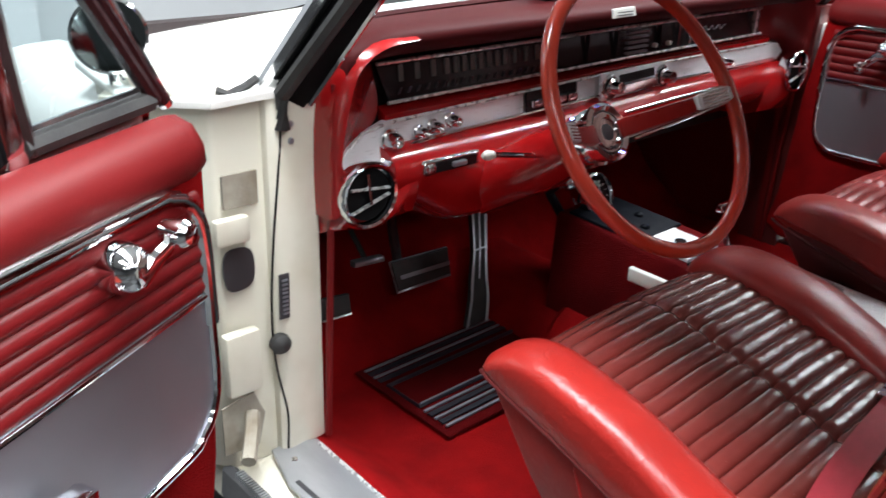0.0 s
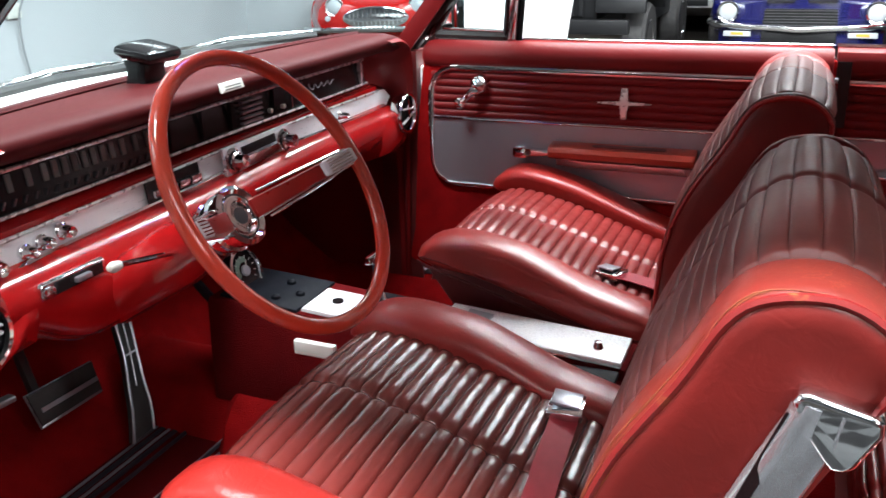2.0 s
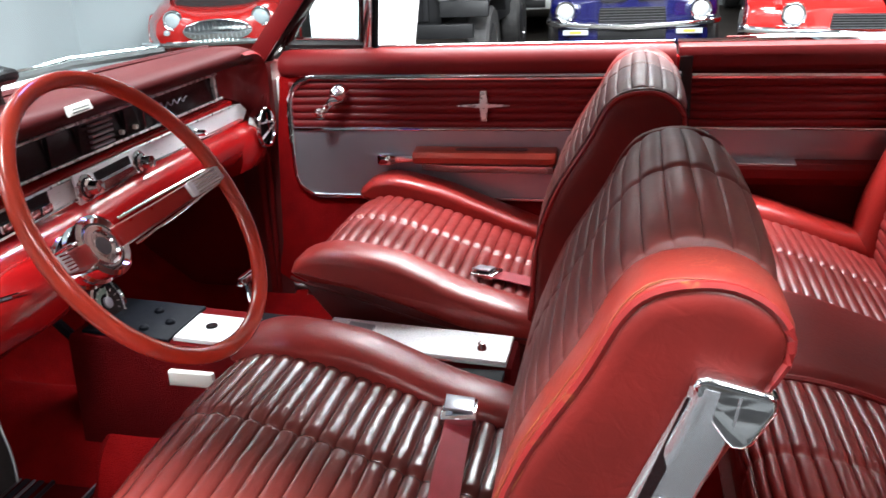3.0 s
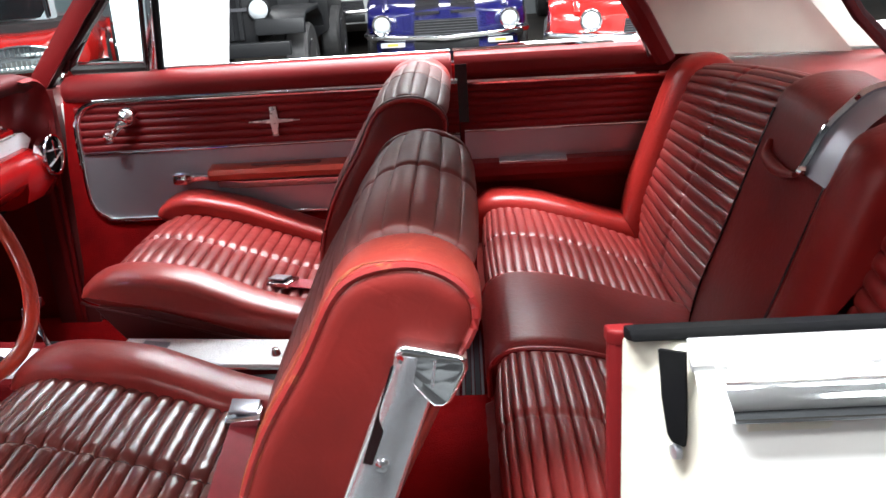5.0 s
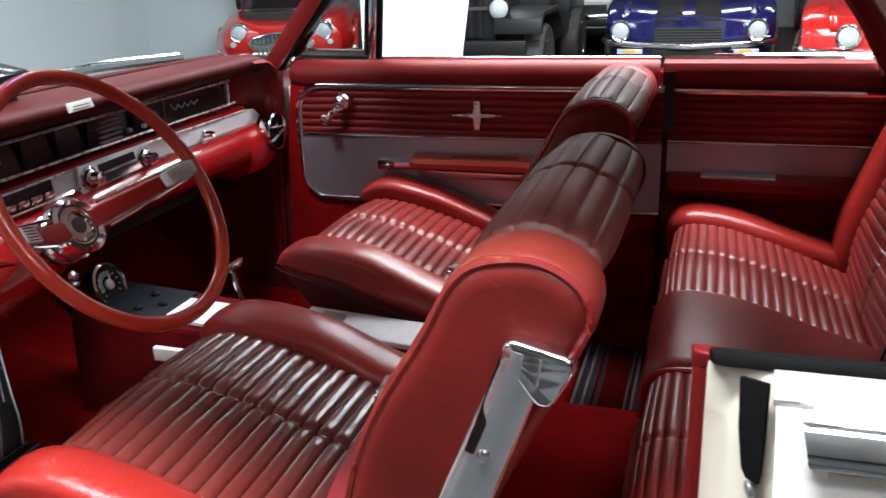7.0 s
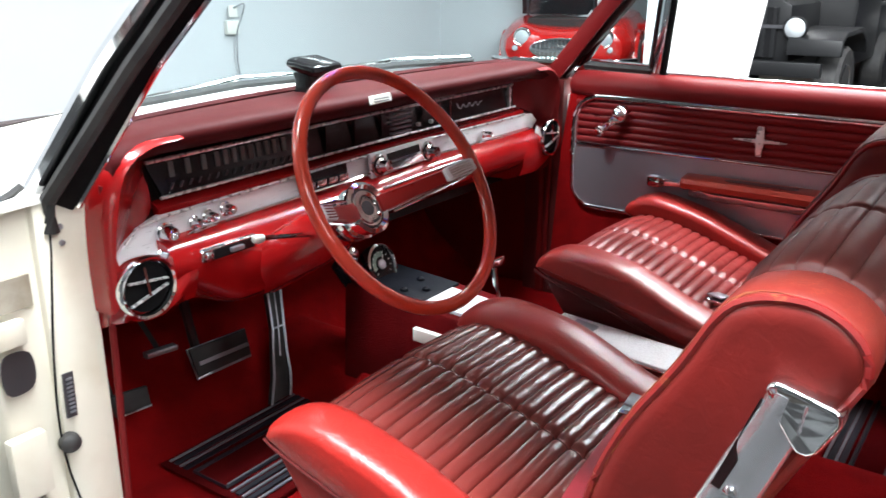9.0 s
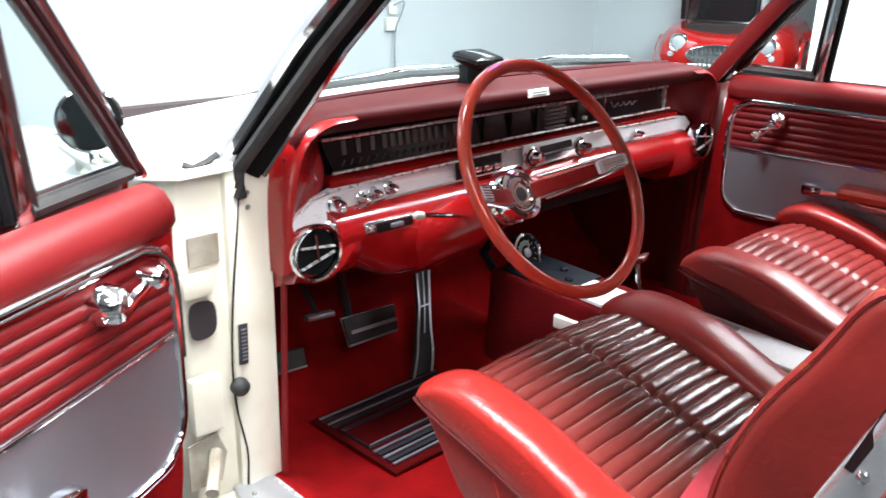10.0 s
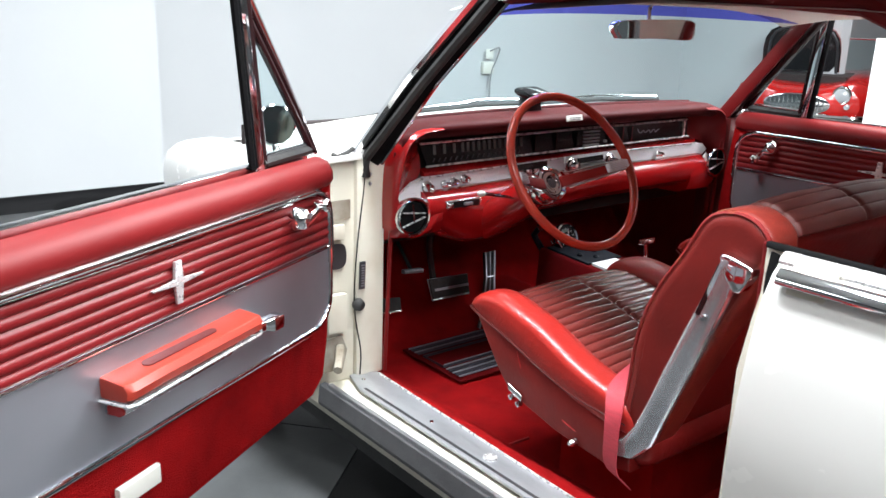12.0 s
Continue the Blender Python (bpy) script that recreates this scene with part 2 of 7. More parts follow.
SIDE_GLASS = clear_glass("side_glass", (0.80, 0.92, 0.93))
DULL_MIRROR = surface("dull_mirror", (0.22, 0.24, 0.24), 0.05, 1.0, bump=0, rough_var=0.02)
SEAL = surface("black_seal_rubber", (0.004, 0.004, 0.005), 0.7, second=(0.006, 0.006, 0.006), scale=20, grain=160, bump=0.2, spec=0.08)
BRIGHT_TRIM = surface("satin_bright_trim", (0.80, 0.80, 0.80), 0.28, 0.55, bump=0.03)
PLATE = surface("bright_console_plate", (0.80, 0.80, 0.81), 0.28, 0.05, second=(0.74, 0.74, 0.76), scale=6, grain=400, bump=0.06, bump_dist=0.0003)
MIRROR = surface("mirror_silver", (0.9, 0.9, 0.9), 0.03, 1.0, bump=0, rough_var=0.01)
# near-black fill: deep shade put into the colour of hidden faces
SHADE_FILL = surface("shade_fill_black", (0.02, 0.012, 0.012), 0.8)
PALE = surface("pale_plastic", (0.70, 0.70, 0.66), 0.45, second=(0.6, 0.6, 0.54))
MARK = surface("faint_white_marking", (0.12, 0.12, 0.117), 0.5)
WALL = surface("white_wall_paint", (0.50, 0.52, 0.535), 0.6, second=(0.47, 0.49, 0.505), scale=0.6, grain=60, bump=0.05)
CEILING = surface("white_ceiling_paint", (0.62, 0.63, 0.63), 0.7, second=(0.58, 0.59, 0.59), scale=0.6, grain=60, bump=0.05)
GREY_WALL = surface("grey_wall_paint", (0.24, 0.26, 0.27), 0.65, second=(0.20, 0.22, 0.23), scale=0.6, grain=60, bump=0.05)
# dark grey for unseen walls, so little light bounces into the cabin
LOW_BOUNCE_WALL = surface("low_bounce_wall_grey", (0.10, 0.105, 0.11), 0.65, second=(0.08, 0.085, 0.09), scale=0.6, grain=60, bump=0.05)
TILE_DARK = surface("black_floor_tile", (0.014, 0.014, 0.015), 0.36, spec=0.35, second=(0.028, 0.028, 0.028), scale=5, grain=90, bump=0.05, island=0.25)
TILE_GREY = surface("grey_floor_tile", (0.10, 0.104, 0.106), 0.40, spec=0.35, second=(0.07, 0.074, 0.075), scale=5, grain=90, bump=0.05, island=0.12)
CONCRETE = surface("brown_concrete", (0.060, 0.053, 0.045), 0.55, spec=0.2, second=(0.040, 0.035, 0.030), scale=1.2, grain=40, bump=0.05)
LAMP_GLOW = glow("lamp_diffuser", (1.0, 0.98, 0.95), 6.0)


# ---- mesh helpers ----
class Shape:
    """Gathers points and faces of one mesh."""

    def __init__(self):
        self.v, self.f = [], []

    def add(self, pts, faces):
        n = len(self.v)
        self.v += [tuple(p) for p in pts]
        self.f += [tuple(i + n for i in f) for f in faces]
        return self

    def box(self, x0, x1, y0, y1, z0, z1):
        p = [(x, y, z) for x in (x0, x1) for y in (y0, y1) for z in (z0, z1)]
        return self.add(p, [(0, 1, 3, 2), (4, 6, 7, 5), (0, 4, 5, 1), (2, 3, 7, 6), (0, 2, 6, 4), (1, 5, 7, 3)])

    def rings(self, rings, closed=True, cap=True):
        """Skins a row of rings of equal length."""
        n, k = len(rings[0]), len(rings)
        faces = []
        for i in range(k - 1):
            for j in range(n if closed else n - 1):
                a, b = i * n + j, i * n + (j + 1) % n
                faces.append((a, b, b + n, a + n))
        if cap and closed:
            faces += [tuple(range(n - 1, -1, -1)), tuple((k - 1) * n + j for j in range(n))]
        return self.add([p for r in rings for p in r], faces)

    def grid(self, rows):
        return self.rings(rows, closed=False, cap=False)

    def tube(self, path, r, n=8, loop=False, flat=1.0, up=(0, 0, 1)):
        """A round rod along a path; flat squeezes it along up."""
        path = [Vector(p) for p in path]
        rings = []
        last = len(path) - 1
        for i, p in enumerate(path):
            a = path[(i - 1) % len(path)] if loop or i else p
            b = path[(i + 1) % len(path)] if loop or i < last else p
            d = (b - a).normalized()
            ref = Vector(up) if abs(d.dot(Vector(up))) < 0.95 else Vector((1, 0, 0.01))
            s = d.cross(ref).normalized()
            u = s.cross(d).normalized()
            rr = r[i] if isinstance(r, (list, tuple)) else r
            rings.append([p + s * (rr * math.cos(2 * math.pi * j / n)) + u * (rr * flat * math.sin(2 * math.pi * j / n)) for j in range(n)])
        if loop:
            rings.append(rings[0])
        return self.rings(rings, cap=not loop)

    def lathe(self, centre, axis, prof, n=32):
        """Turns (distance along the axis, radius) pairs round the axis."""
        c, d = Vector(centre), Vector(axis).normalized()
        s = d.cross(Vector((0, 0, 1)) if abs(d.z) < 0.9 else Vector((1, 0, 0))).normalized()
        u = s.cross(d)
        return self.rings([[c + d * h + (s * math.cos(2 * math.pi * j / n) + u * math.sin(2 * math.pi * j / n)) * max(r, 1e-4) for j in range(n)] for h, r in prof])

    def slab(self, outline, lift, depth, r=0.0):
        """A plate: an outline of 3D points, thickened along lift by depth, with its rim rounded by r."""
        lift = Vector(lift).normalized()
        pts = [Vector(p) for p in outline]
        c = sum(pts, Vector()) / len(pts)
        if r <= 0:
            return self.rings([pts, [p + lift * depth for p in pts]])
        rings = [pts]
        for k in range(4):
            a = math.pi / 2 * k / 3
            ins = r * (1 - math.cos(a))
            ring = []
            for i, p in enumerate(pts):
                t1 = (pts[(i + 1) % len(pts)] - pts[i - 1]).normalized()
                nrm = lift.cross(t1)
                if nrm.dot(c - p) < 0:
                    nrm = -nrm
                ring.append(p + nrm * ins + lift * (depth - r + r * math.sin(a)))
            rings.append(ring)
        return self.rings(rings)


def spline(pts, n, closed=False):
    """Points at even steps along a smooth curve through pts."""
    pts = [Vector(p) for p in pts]
    k = len(pts)
    fine = []
    segs = k if closed else k - 1
    for i in range(segs):
        p1, p2 = pts[i], pts[(i + 1) % k]
        p0 = pts[i - 1] if closed or i else p1 * 2 - p2
        p3 = pts[(i + 2) % k] if closed or i + 2 < k else p2 * 2 - p1
        for s in range(12):
            u = s / 12
            fine.append(0.5 * ((2 * p1) + (p2 - p0) * u + (2 * p0 - 5 * p1 + 4 * p2 - p3) * u * u + (3 * p1 - p0 - 3 * p2 + p3) * u ** 3))
    fine.append(pts[0] if closed else pts[-1])
    acc = [0.0]
    for a, b in zip(fine, fine[1:]):
        acc.append(acc[-1] + (b - a).length)
    out, j = [], 0
    steps = n if closed else n - 1
    for i in range(n):
        s = acc[-1] * i / steps
        while j < len(acc) - 2 and acc[j + 1] < s:
            j += 1
        w = (s - acc[j]) / max(1e-9, acc[j + 1] - acc[j])
        out.append(fine[j].lerp(fine[j + 1], w))
    return out


def root_of(ob):
    while ob.parent:
        ob = ob.parent
    return ob


def thing(name, at, label, category, group="", turn=0.0):
    ob = new(name)
    ob.empty_display_size = 0.1
    ob.matrix_basis = pose(*at, 0, 0, turn)
    return tagged(ob, label, category, group)


def part(name, shape, material, parent=None, label="", smooth=True, bevel=0.0, place=None, angle=50, sharp=38):
    """One mesh under a thing or a part; place maps the shape's points into the thing's own axes (world less its base by default)."""
    bm = bmesh.new()
    if place:
        pts = [place(p) for p in shape.v]
    elif parent:
        base = root_of(parent).matrix_basis.inverted()
        pts = [base @ Vector(p) for p in shape.v]
    else:
        pts = [Vector(p) for p in shape.v]
    vs = [bm.verts.new(p) for p in pts]
    for f in shape.f:
        if len(set(f)) > 2:
            try:
                bm.faces.new([vs[i] for i in f])
            except ValueError:
                pass
    bmesh.ops.recalc_face_normals(bm, faces=bm.faces)
    if bevel:
        edges = [e for e in bm.edges if len(e.link_faces) == 2 and e.calc_face_angle(0) > radians(angle)]
        bmesh.ops.bevel(bm, geom=edges, offset=bevel, segments=2, affect="EDGES", profile=0.6, clamp_overlap=True)
    me = bpy.data.meshes.new(name)
    bm.to_mesh(me)
    bm.free()
    me.materials.append(material)
    if smooth:
        me.polygons.foreach_set("use_smooth", [True] * len(me.polygons))
        me.set_sharp_from_angle(angle=radians(sharp))
    ob = new(name, me)
    if parent:
        ob.parent = parent
    if label:
        tagged(ob, label)
    return ob


def offset_profile(prof, d):
    """A closed (y, z) profile drawn inwards by d."""
    n = len(prof)
    area = sum(prof[i - 1][0] * prof[i][1] - prof[i][0] * prof[i - 1][1] for i in range(n))
    sign = 1 if area > 0 else -1
    out = []
    for i in range(n):
        dy, dz = prof[(i + 1) % n][0] - prof[i - 1][0], prof[(i + 1) % n][1] - prof[i - 1][1]
        l = math.hypot(dy, dz) or 1
        out.append((prof[i][0] - dz / l * sign * d, prof[i][1] + dy / l * sign * d))
    return out


def rounded_prism(profile, x0, x1, r, n=72, rings=5, inset=None):
    """A cushion: a closed (y, z) profile drawn from x0 to x1 with rolled edges."""
    prof = [(p.x, p.y) for p in spline([(y, z, 0) for y, z in profile], n, True)]
    area = sum(prof[i - 1][0] * prof[i][1] - prof[i][0] * prof[i - 1][1] for i in range(n))
    sign = 1 if area > 0 else -1
    nrm = []
    for i in range(n):
        dy, dz = prof[(i + 1) % n][0] - prof[i - 1][0], prof[(i + 1) % n][1] - prof[i - 1][1]
        l = math.hypot(dy, dz) or 1
        nrm.append((-dz / l * sign, dy / l * sign))

    def ring(x, ins):
        return [(x, y + a * ins, z + b * ins) for (y, z), (a, b) in zip(prof, nrm)]
    d = r if inset is None else inset
    out = []
    for k in range(rings + 1):
        a = math.pi / 2 * k / rings
        out.append(ring(x0 + r - r * math.cos(a), d - d * math.sin(a)))
    for k in range(rings, -1, -1):
        a = math.pi / 2 * k / rings
        out.append(ring(x1 - r + r * math.cos(a), d - d * math.sin(a)))
    return Shape().rings(out)


def half_rounds(length, pitch, k=8):
    """Stations across a row of half-round pleats: (distance, height from 0 to 1), close together in the seams."""
    count = max(1, round(length / pitch))
    step = length / count
    out = []
    for i in range(count):
        for j in range(k):
            a = math.pi * j / k
            out.append((step * (i + (1 - math.cos(a)) / 2), math.sin(a)))
    return out + [(length, 0.0)]


def pleated_sheet(path, x0, x1, pitch, high, across, lift):
    """A sewn panel along a (y, z) path with half-round pleats lying across it, or running along it. Its rim is turned down; lift(s, x, end) adds slower swells."""
    fine = spline([(y, z, 0) for y, z in path], 400)
    acc = [0.0]
    for a, b in zip(fine, fine[1:]):
        acc.append(acc[-1] + (b - a).length)
    end = acc[-1]
    if across:
        srow, xrow = half_rounds(end, pitch), [(x0 + (x1 - x0) * j / 80, 1.0) for j in range(81)]
    else:
        srow, xrow = [(end * j / 70, 1.0) for j in range(71)], [(x0 + d, h) for d, h in half_rounds(x1 - x0, pitch)]
    rows, j = [], 0
    for i, (s, hs) in enumerate(srow):
        while j < 398 and acc[j + 1] < s:
            j += 1
        p = fine[j].lerp(fine[j + 1], (s - acc[j]) / max(1e-9, acc[j + 1] - acc[j]))
        d = (fine[min(399, j + 4)] - fine[max(0, j - 3)]).normalized()
        ny, nz = -d.y, d.x
        row = []
        for k, (x, hx) in enumerate(xrow):
            edge = i in (0, len(srow) - 1) or k in (0, len(xrow) - 1)
            u = 2 * (x - x0) / (x1 - x0) - 1
            full = min(1.0, (1 - u * u) * 6 + 0.25) if across else min(1.0, 12 * min(s, end - s) + 0.3)
            h = -0.03 if edge else lift(s, x, end) + high * hs * hx * full
            row.append((x, p.x + ny * h, p.y + nz * h))
        rows.append(row)
    return Shape().grid(rows)


# ---- the hall ----
ROOM = (-7.0, 14.0, -10.0, 5.0, 4.0)


def hall():
    x0, x1, y0, y1, h = ROOM
    fl = tagged(part("floor", Shape().box(x0, x1, y0, y1, -0.2, -0.012), CONCRETE, smooth=False), "dark polished concrete showroom floor under the cars", "floor", kind="structure")
    tagged(part("ceiling", Shape().box(x0, x1, y0, y1, h, h + 0.2), CEILING, smooth=False), "plain white showroom ceiling with light panels", "ceiling", kind="structure")
    wn = tagged(part("wall_north", Shape().box(x0, x1, y1, y1 + 0.2, -0.2, h), WALL, smooth=False), "white painted wall ahead of the car", "wall", kind="structure")
    # south and west walls are unseen and kept dark to limit side light
    tagged(part("wall_south", Shape().box(x0, x1, y0 - 0.2, y0, -0.2, h), LOW_BOUNCE_WALL, smooth=False), "unseen wall behind the car, darkened to cut bounced light", "wall", kind="structure")
    tagged(part("wall_west", Shape().box(x0 - 0.2, x0, y0 - 0.2, y1 + 0.2, -0.2, h), LOW_BOUNCE_WALL, smooth=False), "unseen side wall, darkened to cut bounced light", "wall", kind="structure")
    tagged(part("wall_east", Shape().box(x1, x1 + 0.2, y0 - 0.2, y1 + 0.2, -0.2, h), GREY_WALL, smooth=False), "grey wall beyond the parked cars", "wall", kind="structure")
    return fl, wn


FLOOR, WALL_NORTH = hall()


def lamps():
    made = None
    for x, y, power in LAMP_ROWS:
        if made is None:
            made = thing("ceiling_light", (x, y, LAMP_Z), "white rectangular fluorescent ceiling light, switched on", "ceiling light", "ceiling lights")
            part("frame", Shape().box(x - 0.34, x + 0.34, y - 0.94, y + 0.94, LAMP_Z + 0.012, LAMP_Z + 0.45), WALL, made, smooth=False)
            part("diffuser", Shape().box(x - 0.3, x + 0.3, y - 0.9, y + 0.9, LAMP_Z, LAMP_Z + 0.01), LAMP_GLOW, made, smooth=False)
        else:
            copy_thing(made, pose(x, y, LAMP_Z))
        a = bpy.data.lights.new("lamp_light", "AREA")
        a.shape, a.size, a.size_y, a.energy, a.color = "RECTANGLE", 0.6, 1.8, LAMP_POWER * power, (0.905, 0.958, 1.0)
        o = new("lamp_light", a)
        o.matrix_basis = pose(x, y, LAMP_Z - 0.02)


lamps()


# ---- the car's shell ----
CAR = thing("car", (0, 0, 0.0), "white two-door hardtop car with its driver's door open", "car")


def shell():
    # floor pan with tunnel, under carpet
    def floor_z(x, y):
        z = 0.30
        half = 0.17 if y < 0.05 else 0.12
        t = max(0.0, 1 - (abs(x) / half) ** 4)
        z += (0.13 if y > -0.5 else 0.15) * t ** 0.6 if abs(x) < half else 0
        if y > 0.30:
            z = max(z, 0.30 + (y - 0.30) * 1.25)
        edge = max(0.0, min(1.0, (abs(x) - 0.60) / 0.15))
        z += 0.074 * edge * edge * (3 - 2 * edge) * max(0.0, min(1.0, (0.45 - y) / 0.15))
        return min(z, 0.85)
    ys = [-2.0 + 0.03 * i for i in range(91)]
    xs = [-0.762 + 1.524 * i / 60 for i in range(61)]
    part("carpet", Shape().grid([[(x, y, floor_z(x, y) + 0.004 * noise.noise(Vector((x * 7, y * 7, 0)))) for x in xs] for y in ys]), CARPET, CAR, "deep red carpet over the footwells")
    part("underfloor", Shape().box(-0.82, 0.82, -2.0, 0.80, 0.18, 0.27), RUBBER, CAR, smooth=False)
    part("firewall", Shape().box(-0.78, 0.78, 0.72, 0.76, 0.27, 0.972), SHADE_FILL, CAR, smooth=False)
    for s in (-1, 1):
        # kick panel beside the footwell
        part("kick_panel", Shape().box(s * 0.748, s * 0.762, 0.058, 0.72, 0.33, 0.98), VINYL, CAR, "red trim panel beside the footwell", smooth=False)
        # rocker and sill plate
        part("rocker", Shape().slab([(s * 0.745, -1.25, 0.30), (s * 0.875, -1.25, 0.27), (s * 0.892, -1.25, 0.30), (s * 0.887, -1.25, 0.345), (s * 0.870, -1.25, 0.362), (s * 0.745, -1.25, 0.362)], (0, 1, 0), 1.75), CREAM_PAINT, CAR, smooth=False)
        part("sill_molding", Shape().slab([(s * 0.892, -1.2, 0.30), (s * 0.894, -1.2, 0.31), (s * 0.889, -1.2, 0.355), (s * 0.880, -1.2, 0.367), (s * 0.872, -1.2, 0.362)], (0, 1, 0), 1.30), GREY_RUBBER, CAR, "dark grey outer sill edge", smooth=False)
        plate = part("sill_plate", Shape().slab([(s * 0.738, 0.045, 0.3725), (s * 0.79, 0.068, 0.3725), (s * 0.815, 0.066, 0.3725), (s * 0.842, -0.03, 0.3725), (s * 0.848, -1.12, 0.3725), (s * 0.778, -1.12, 0.3725), (s * 0.766, -0.60, 0.3725)], (0, 0, 1), 0.006, 0.003), SCUFF_PLATE, CAR, "scuffed aluminium door sill plate")
        ridges = Shape()
        for i in range(190):
            y = 0.06 - 0.0062 * i
            ridges.box(*sorted((s * 0.873, s * 0.886)), y - 0.0035, y, 0.355, 0.3705)
        part("ribbed_edge", ridges, SCUFF_PLATE, CAR, "fine ribbed edge of the sill", smooth=False)
        part("plate_groove", Shape().slab([(s * 0.824, -0.03, 0.3783), (s * 0.832, -0.03, 0.3783), (s * 0.836, -1.10, 0.3783), (s * 0.828, -1.10, 0.3783)], (0, 0, 1), 0.0012), DARK_METAL, plate, "dark worn groove", smooth=False)
        part("plate_lip", Shape().tube([(s * 0.744, 0.03, 0.3790), (s * 0.7675, -0.60, 0.3790), (s * 0.779, -1.11, 0.3790)], 0.0034, 6), BRIGHT_TRIM, plate, "bright inner lip")
        for yy in (0.02, -0.28, -0.86):
            part("screw", Shape().lathe((s * 0.80, yy, 0.378), (0, 0, 1), [(0, 0.006), (0.002, 0.005), (0.003, 0.0)], 12), CHROME, plate)
        part("badge", Shape().lathe((s * 0.800, -0.495, 0.378), (0, 0, 1), [(0, 0.017), (0.004, 0.016), (0.004, 0.010), (0.002, 0.009), (0.002, 0.0)], 24), BRIGHT_TRIM, plate)
        # front hinge pillar
        part("hinge_pillar", Shape().slab([(s * 0.765, 0.05, 0.362), (s * 0.875, 0.06, 0.362), (s * 0.915, 0.12, 0.362), (s * 0.92, 0.34, 0.362), (s * 0.765, 0.34, 0.362)], (0, 0, 1), 0.62), CREAM_PAINT if s < 0 else VINYL, CAR, "cream painted door hinge pillar" if s < 0 else "red door hinge pillar", bevel=0.006)
        part("pillar_flange", Shape().slab([(s * 0.712, 0.052, 0.372), (s * 0.716, 0.036, 0.372), (s * 0.785, 0.030, 0.372), (s * 0.80, 0.038, 0.372), (s * 0.80, 0.056, 0.372)], (0, 0, 1), 0.60), CREAM_PAINT if s < 0 else VINYL, CAR, "cream painted pillar edge beside the footwell" if s < 0 else "red pillar edge beside the footwell", bevel=0.003)
        part("door_welt", Shape().tube([(s * 0.714, 0.028, 0.375), (s * 0.711, 0.020, 0.60), (s * 0.708, 0.012, 0.85), (s * 0.706, 0.0, 0.985)], 0.006, 8), VINYL, CAR, "red door edge welt")
        # front wing and bonnet side
        wing = spline([(s * 0.93, 0.10, 0.36), (s * 0.965, 0.10, 0.55), (s * 0.975, 0.10, 0.80), (s * 0.955, 0.10, 0.93), (s * 0.88, 0.10, 0.975), (s * 0.74, 0.10, 0.985)], 16)
        rows = []
        for k in range(9):
            t = k / 8
            rows.append([(p.x * (1 - 0.16 * t ** 1.6), 0.22 + 1.14 * t - 0.10 * t * max(0, 0.9 - p.z), p.z - 0.14 * t ** 0.9 * max(0.0, min(1.0, (p.z - 0.6) / 0.3))) for p in wing])
        part("front_wing", Shape().grid(rows), WHITE_PAINT, CAR, "glossy white front wing")
        # rear quarter panel
        top = 0.0 if s < 0 else 0.055
        q = spline([(s * 0.900, 0, 1.036 - top), (s * 0.925, 0, 1.018 - top), (s * 0.945, 0, 0.985 - top), (s * 0.968, 0, 0.90), (s * 0.985, 0, 0.75), (s * 0.975, 0, 0.55), (s * 0.945, 0, 0.36)], 20)
        part("quarter_panel", Shape().grid([[(p.x, -1.185 - 0.2 * k + (0.007 if k == 0 else 0), p.z) for p in q] for k in range(12)]), WHITE_PAINT, CAR, "glossy white rear quarter panel")
        dz = 0.0 if s < 0 else 0.055
        plan = [(0.868, -1.1345), (0.886, -1.139), (0.902, -1.151), (0.911, -1.162), (0.918, -1.177), (0.932, -1.195), (0.945, -1.207), (0.945, -1.26), (0.868, -1.26)]
        part("lock_pillar", Shape().rings([[(s * (x + dx * (x > 0.89)), y + dy * (x > 0.89), z) for x, y in plan] for z, dx, dy in ((0.372, 0.01, 0.012), (0.60, 0.020, 0.014), (0.85, 0.018, 0.014), (0.93, 0.006, 0.008), (1.0 - dz, -0.006, 0.0), (1.034 - dz, -0.02, -0.005))]), CREAM_PAINT, CAR, "cream painted door lock pillar", bevel=0.003)
        part("inner_pillar_trim", Shape().rings([[(s * x, y, z) for x, y in ((0.868, -1.131), (0.872, -1.1285), (0.879, -1.1285), (0.882, -1.1345), (0.878, -1.20), (0.868, -1.20))] for z in (0.372, 0.7, 0.9, 1.03)]), VINYL, CAR, "red vinyl edge of the door opening", bevel=0.004)
        part("trim_corner", Shape().slab([(s * 0.868, -1.1275, 1.028 - dz), (s * 0.878, -1.128, 1.028 - dz), (s * 0.882, -1.134, 1.028 - dz), (s * 0.883, -1.148, 1.028 - dz), (s * 0.868, -1.148, 1.028 - dz)], (0, 0, 1), 0.010, 0.003), VINYL, CAR, "red vinyl corner piece")
        part("latch_slot", Shape().rings([[(s * (x + o), y + 0.001, z) for x, y in ((0.9105, -1.160 - n), (0.9125, -1.158 - n), (0.9195, -1.1735 + n * 0.3), (0.9175, -1.1755 + n * 0.3))] for z, o, n in ((0.974, 0.007, 0.007), (0.980, 0.006, 0.004), (1.004, 0.0, 0.001), (1.034, -0.009, 0.0))]), SEAL, CAR, "black rubber latch slot")
        part("bolt", Shape().lathe((s * 0.918, -1.169, 0.966), (s * 0.3, 1, 0), [(0, 0.006), (0.004, 0.005), (0.005, 0)], 12), SILVER, CAR)
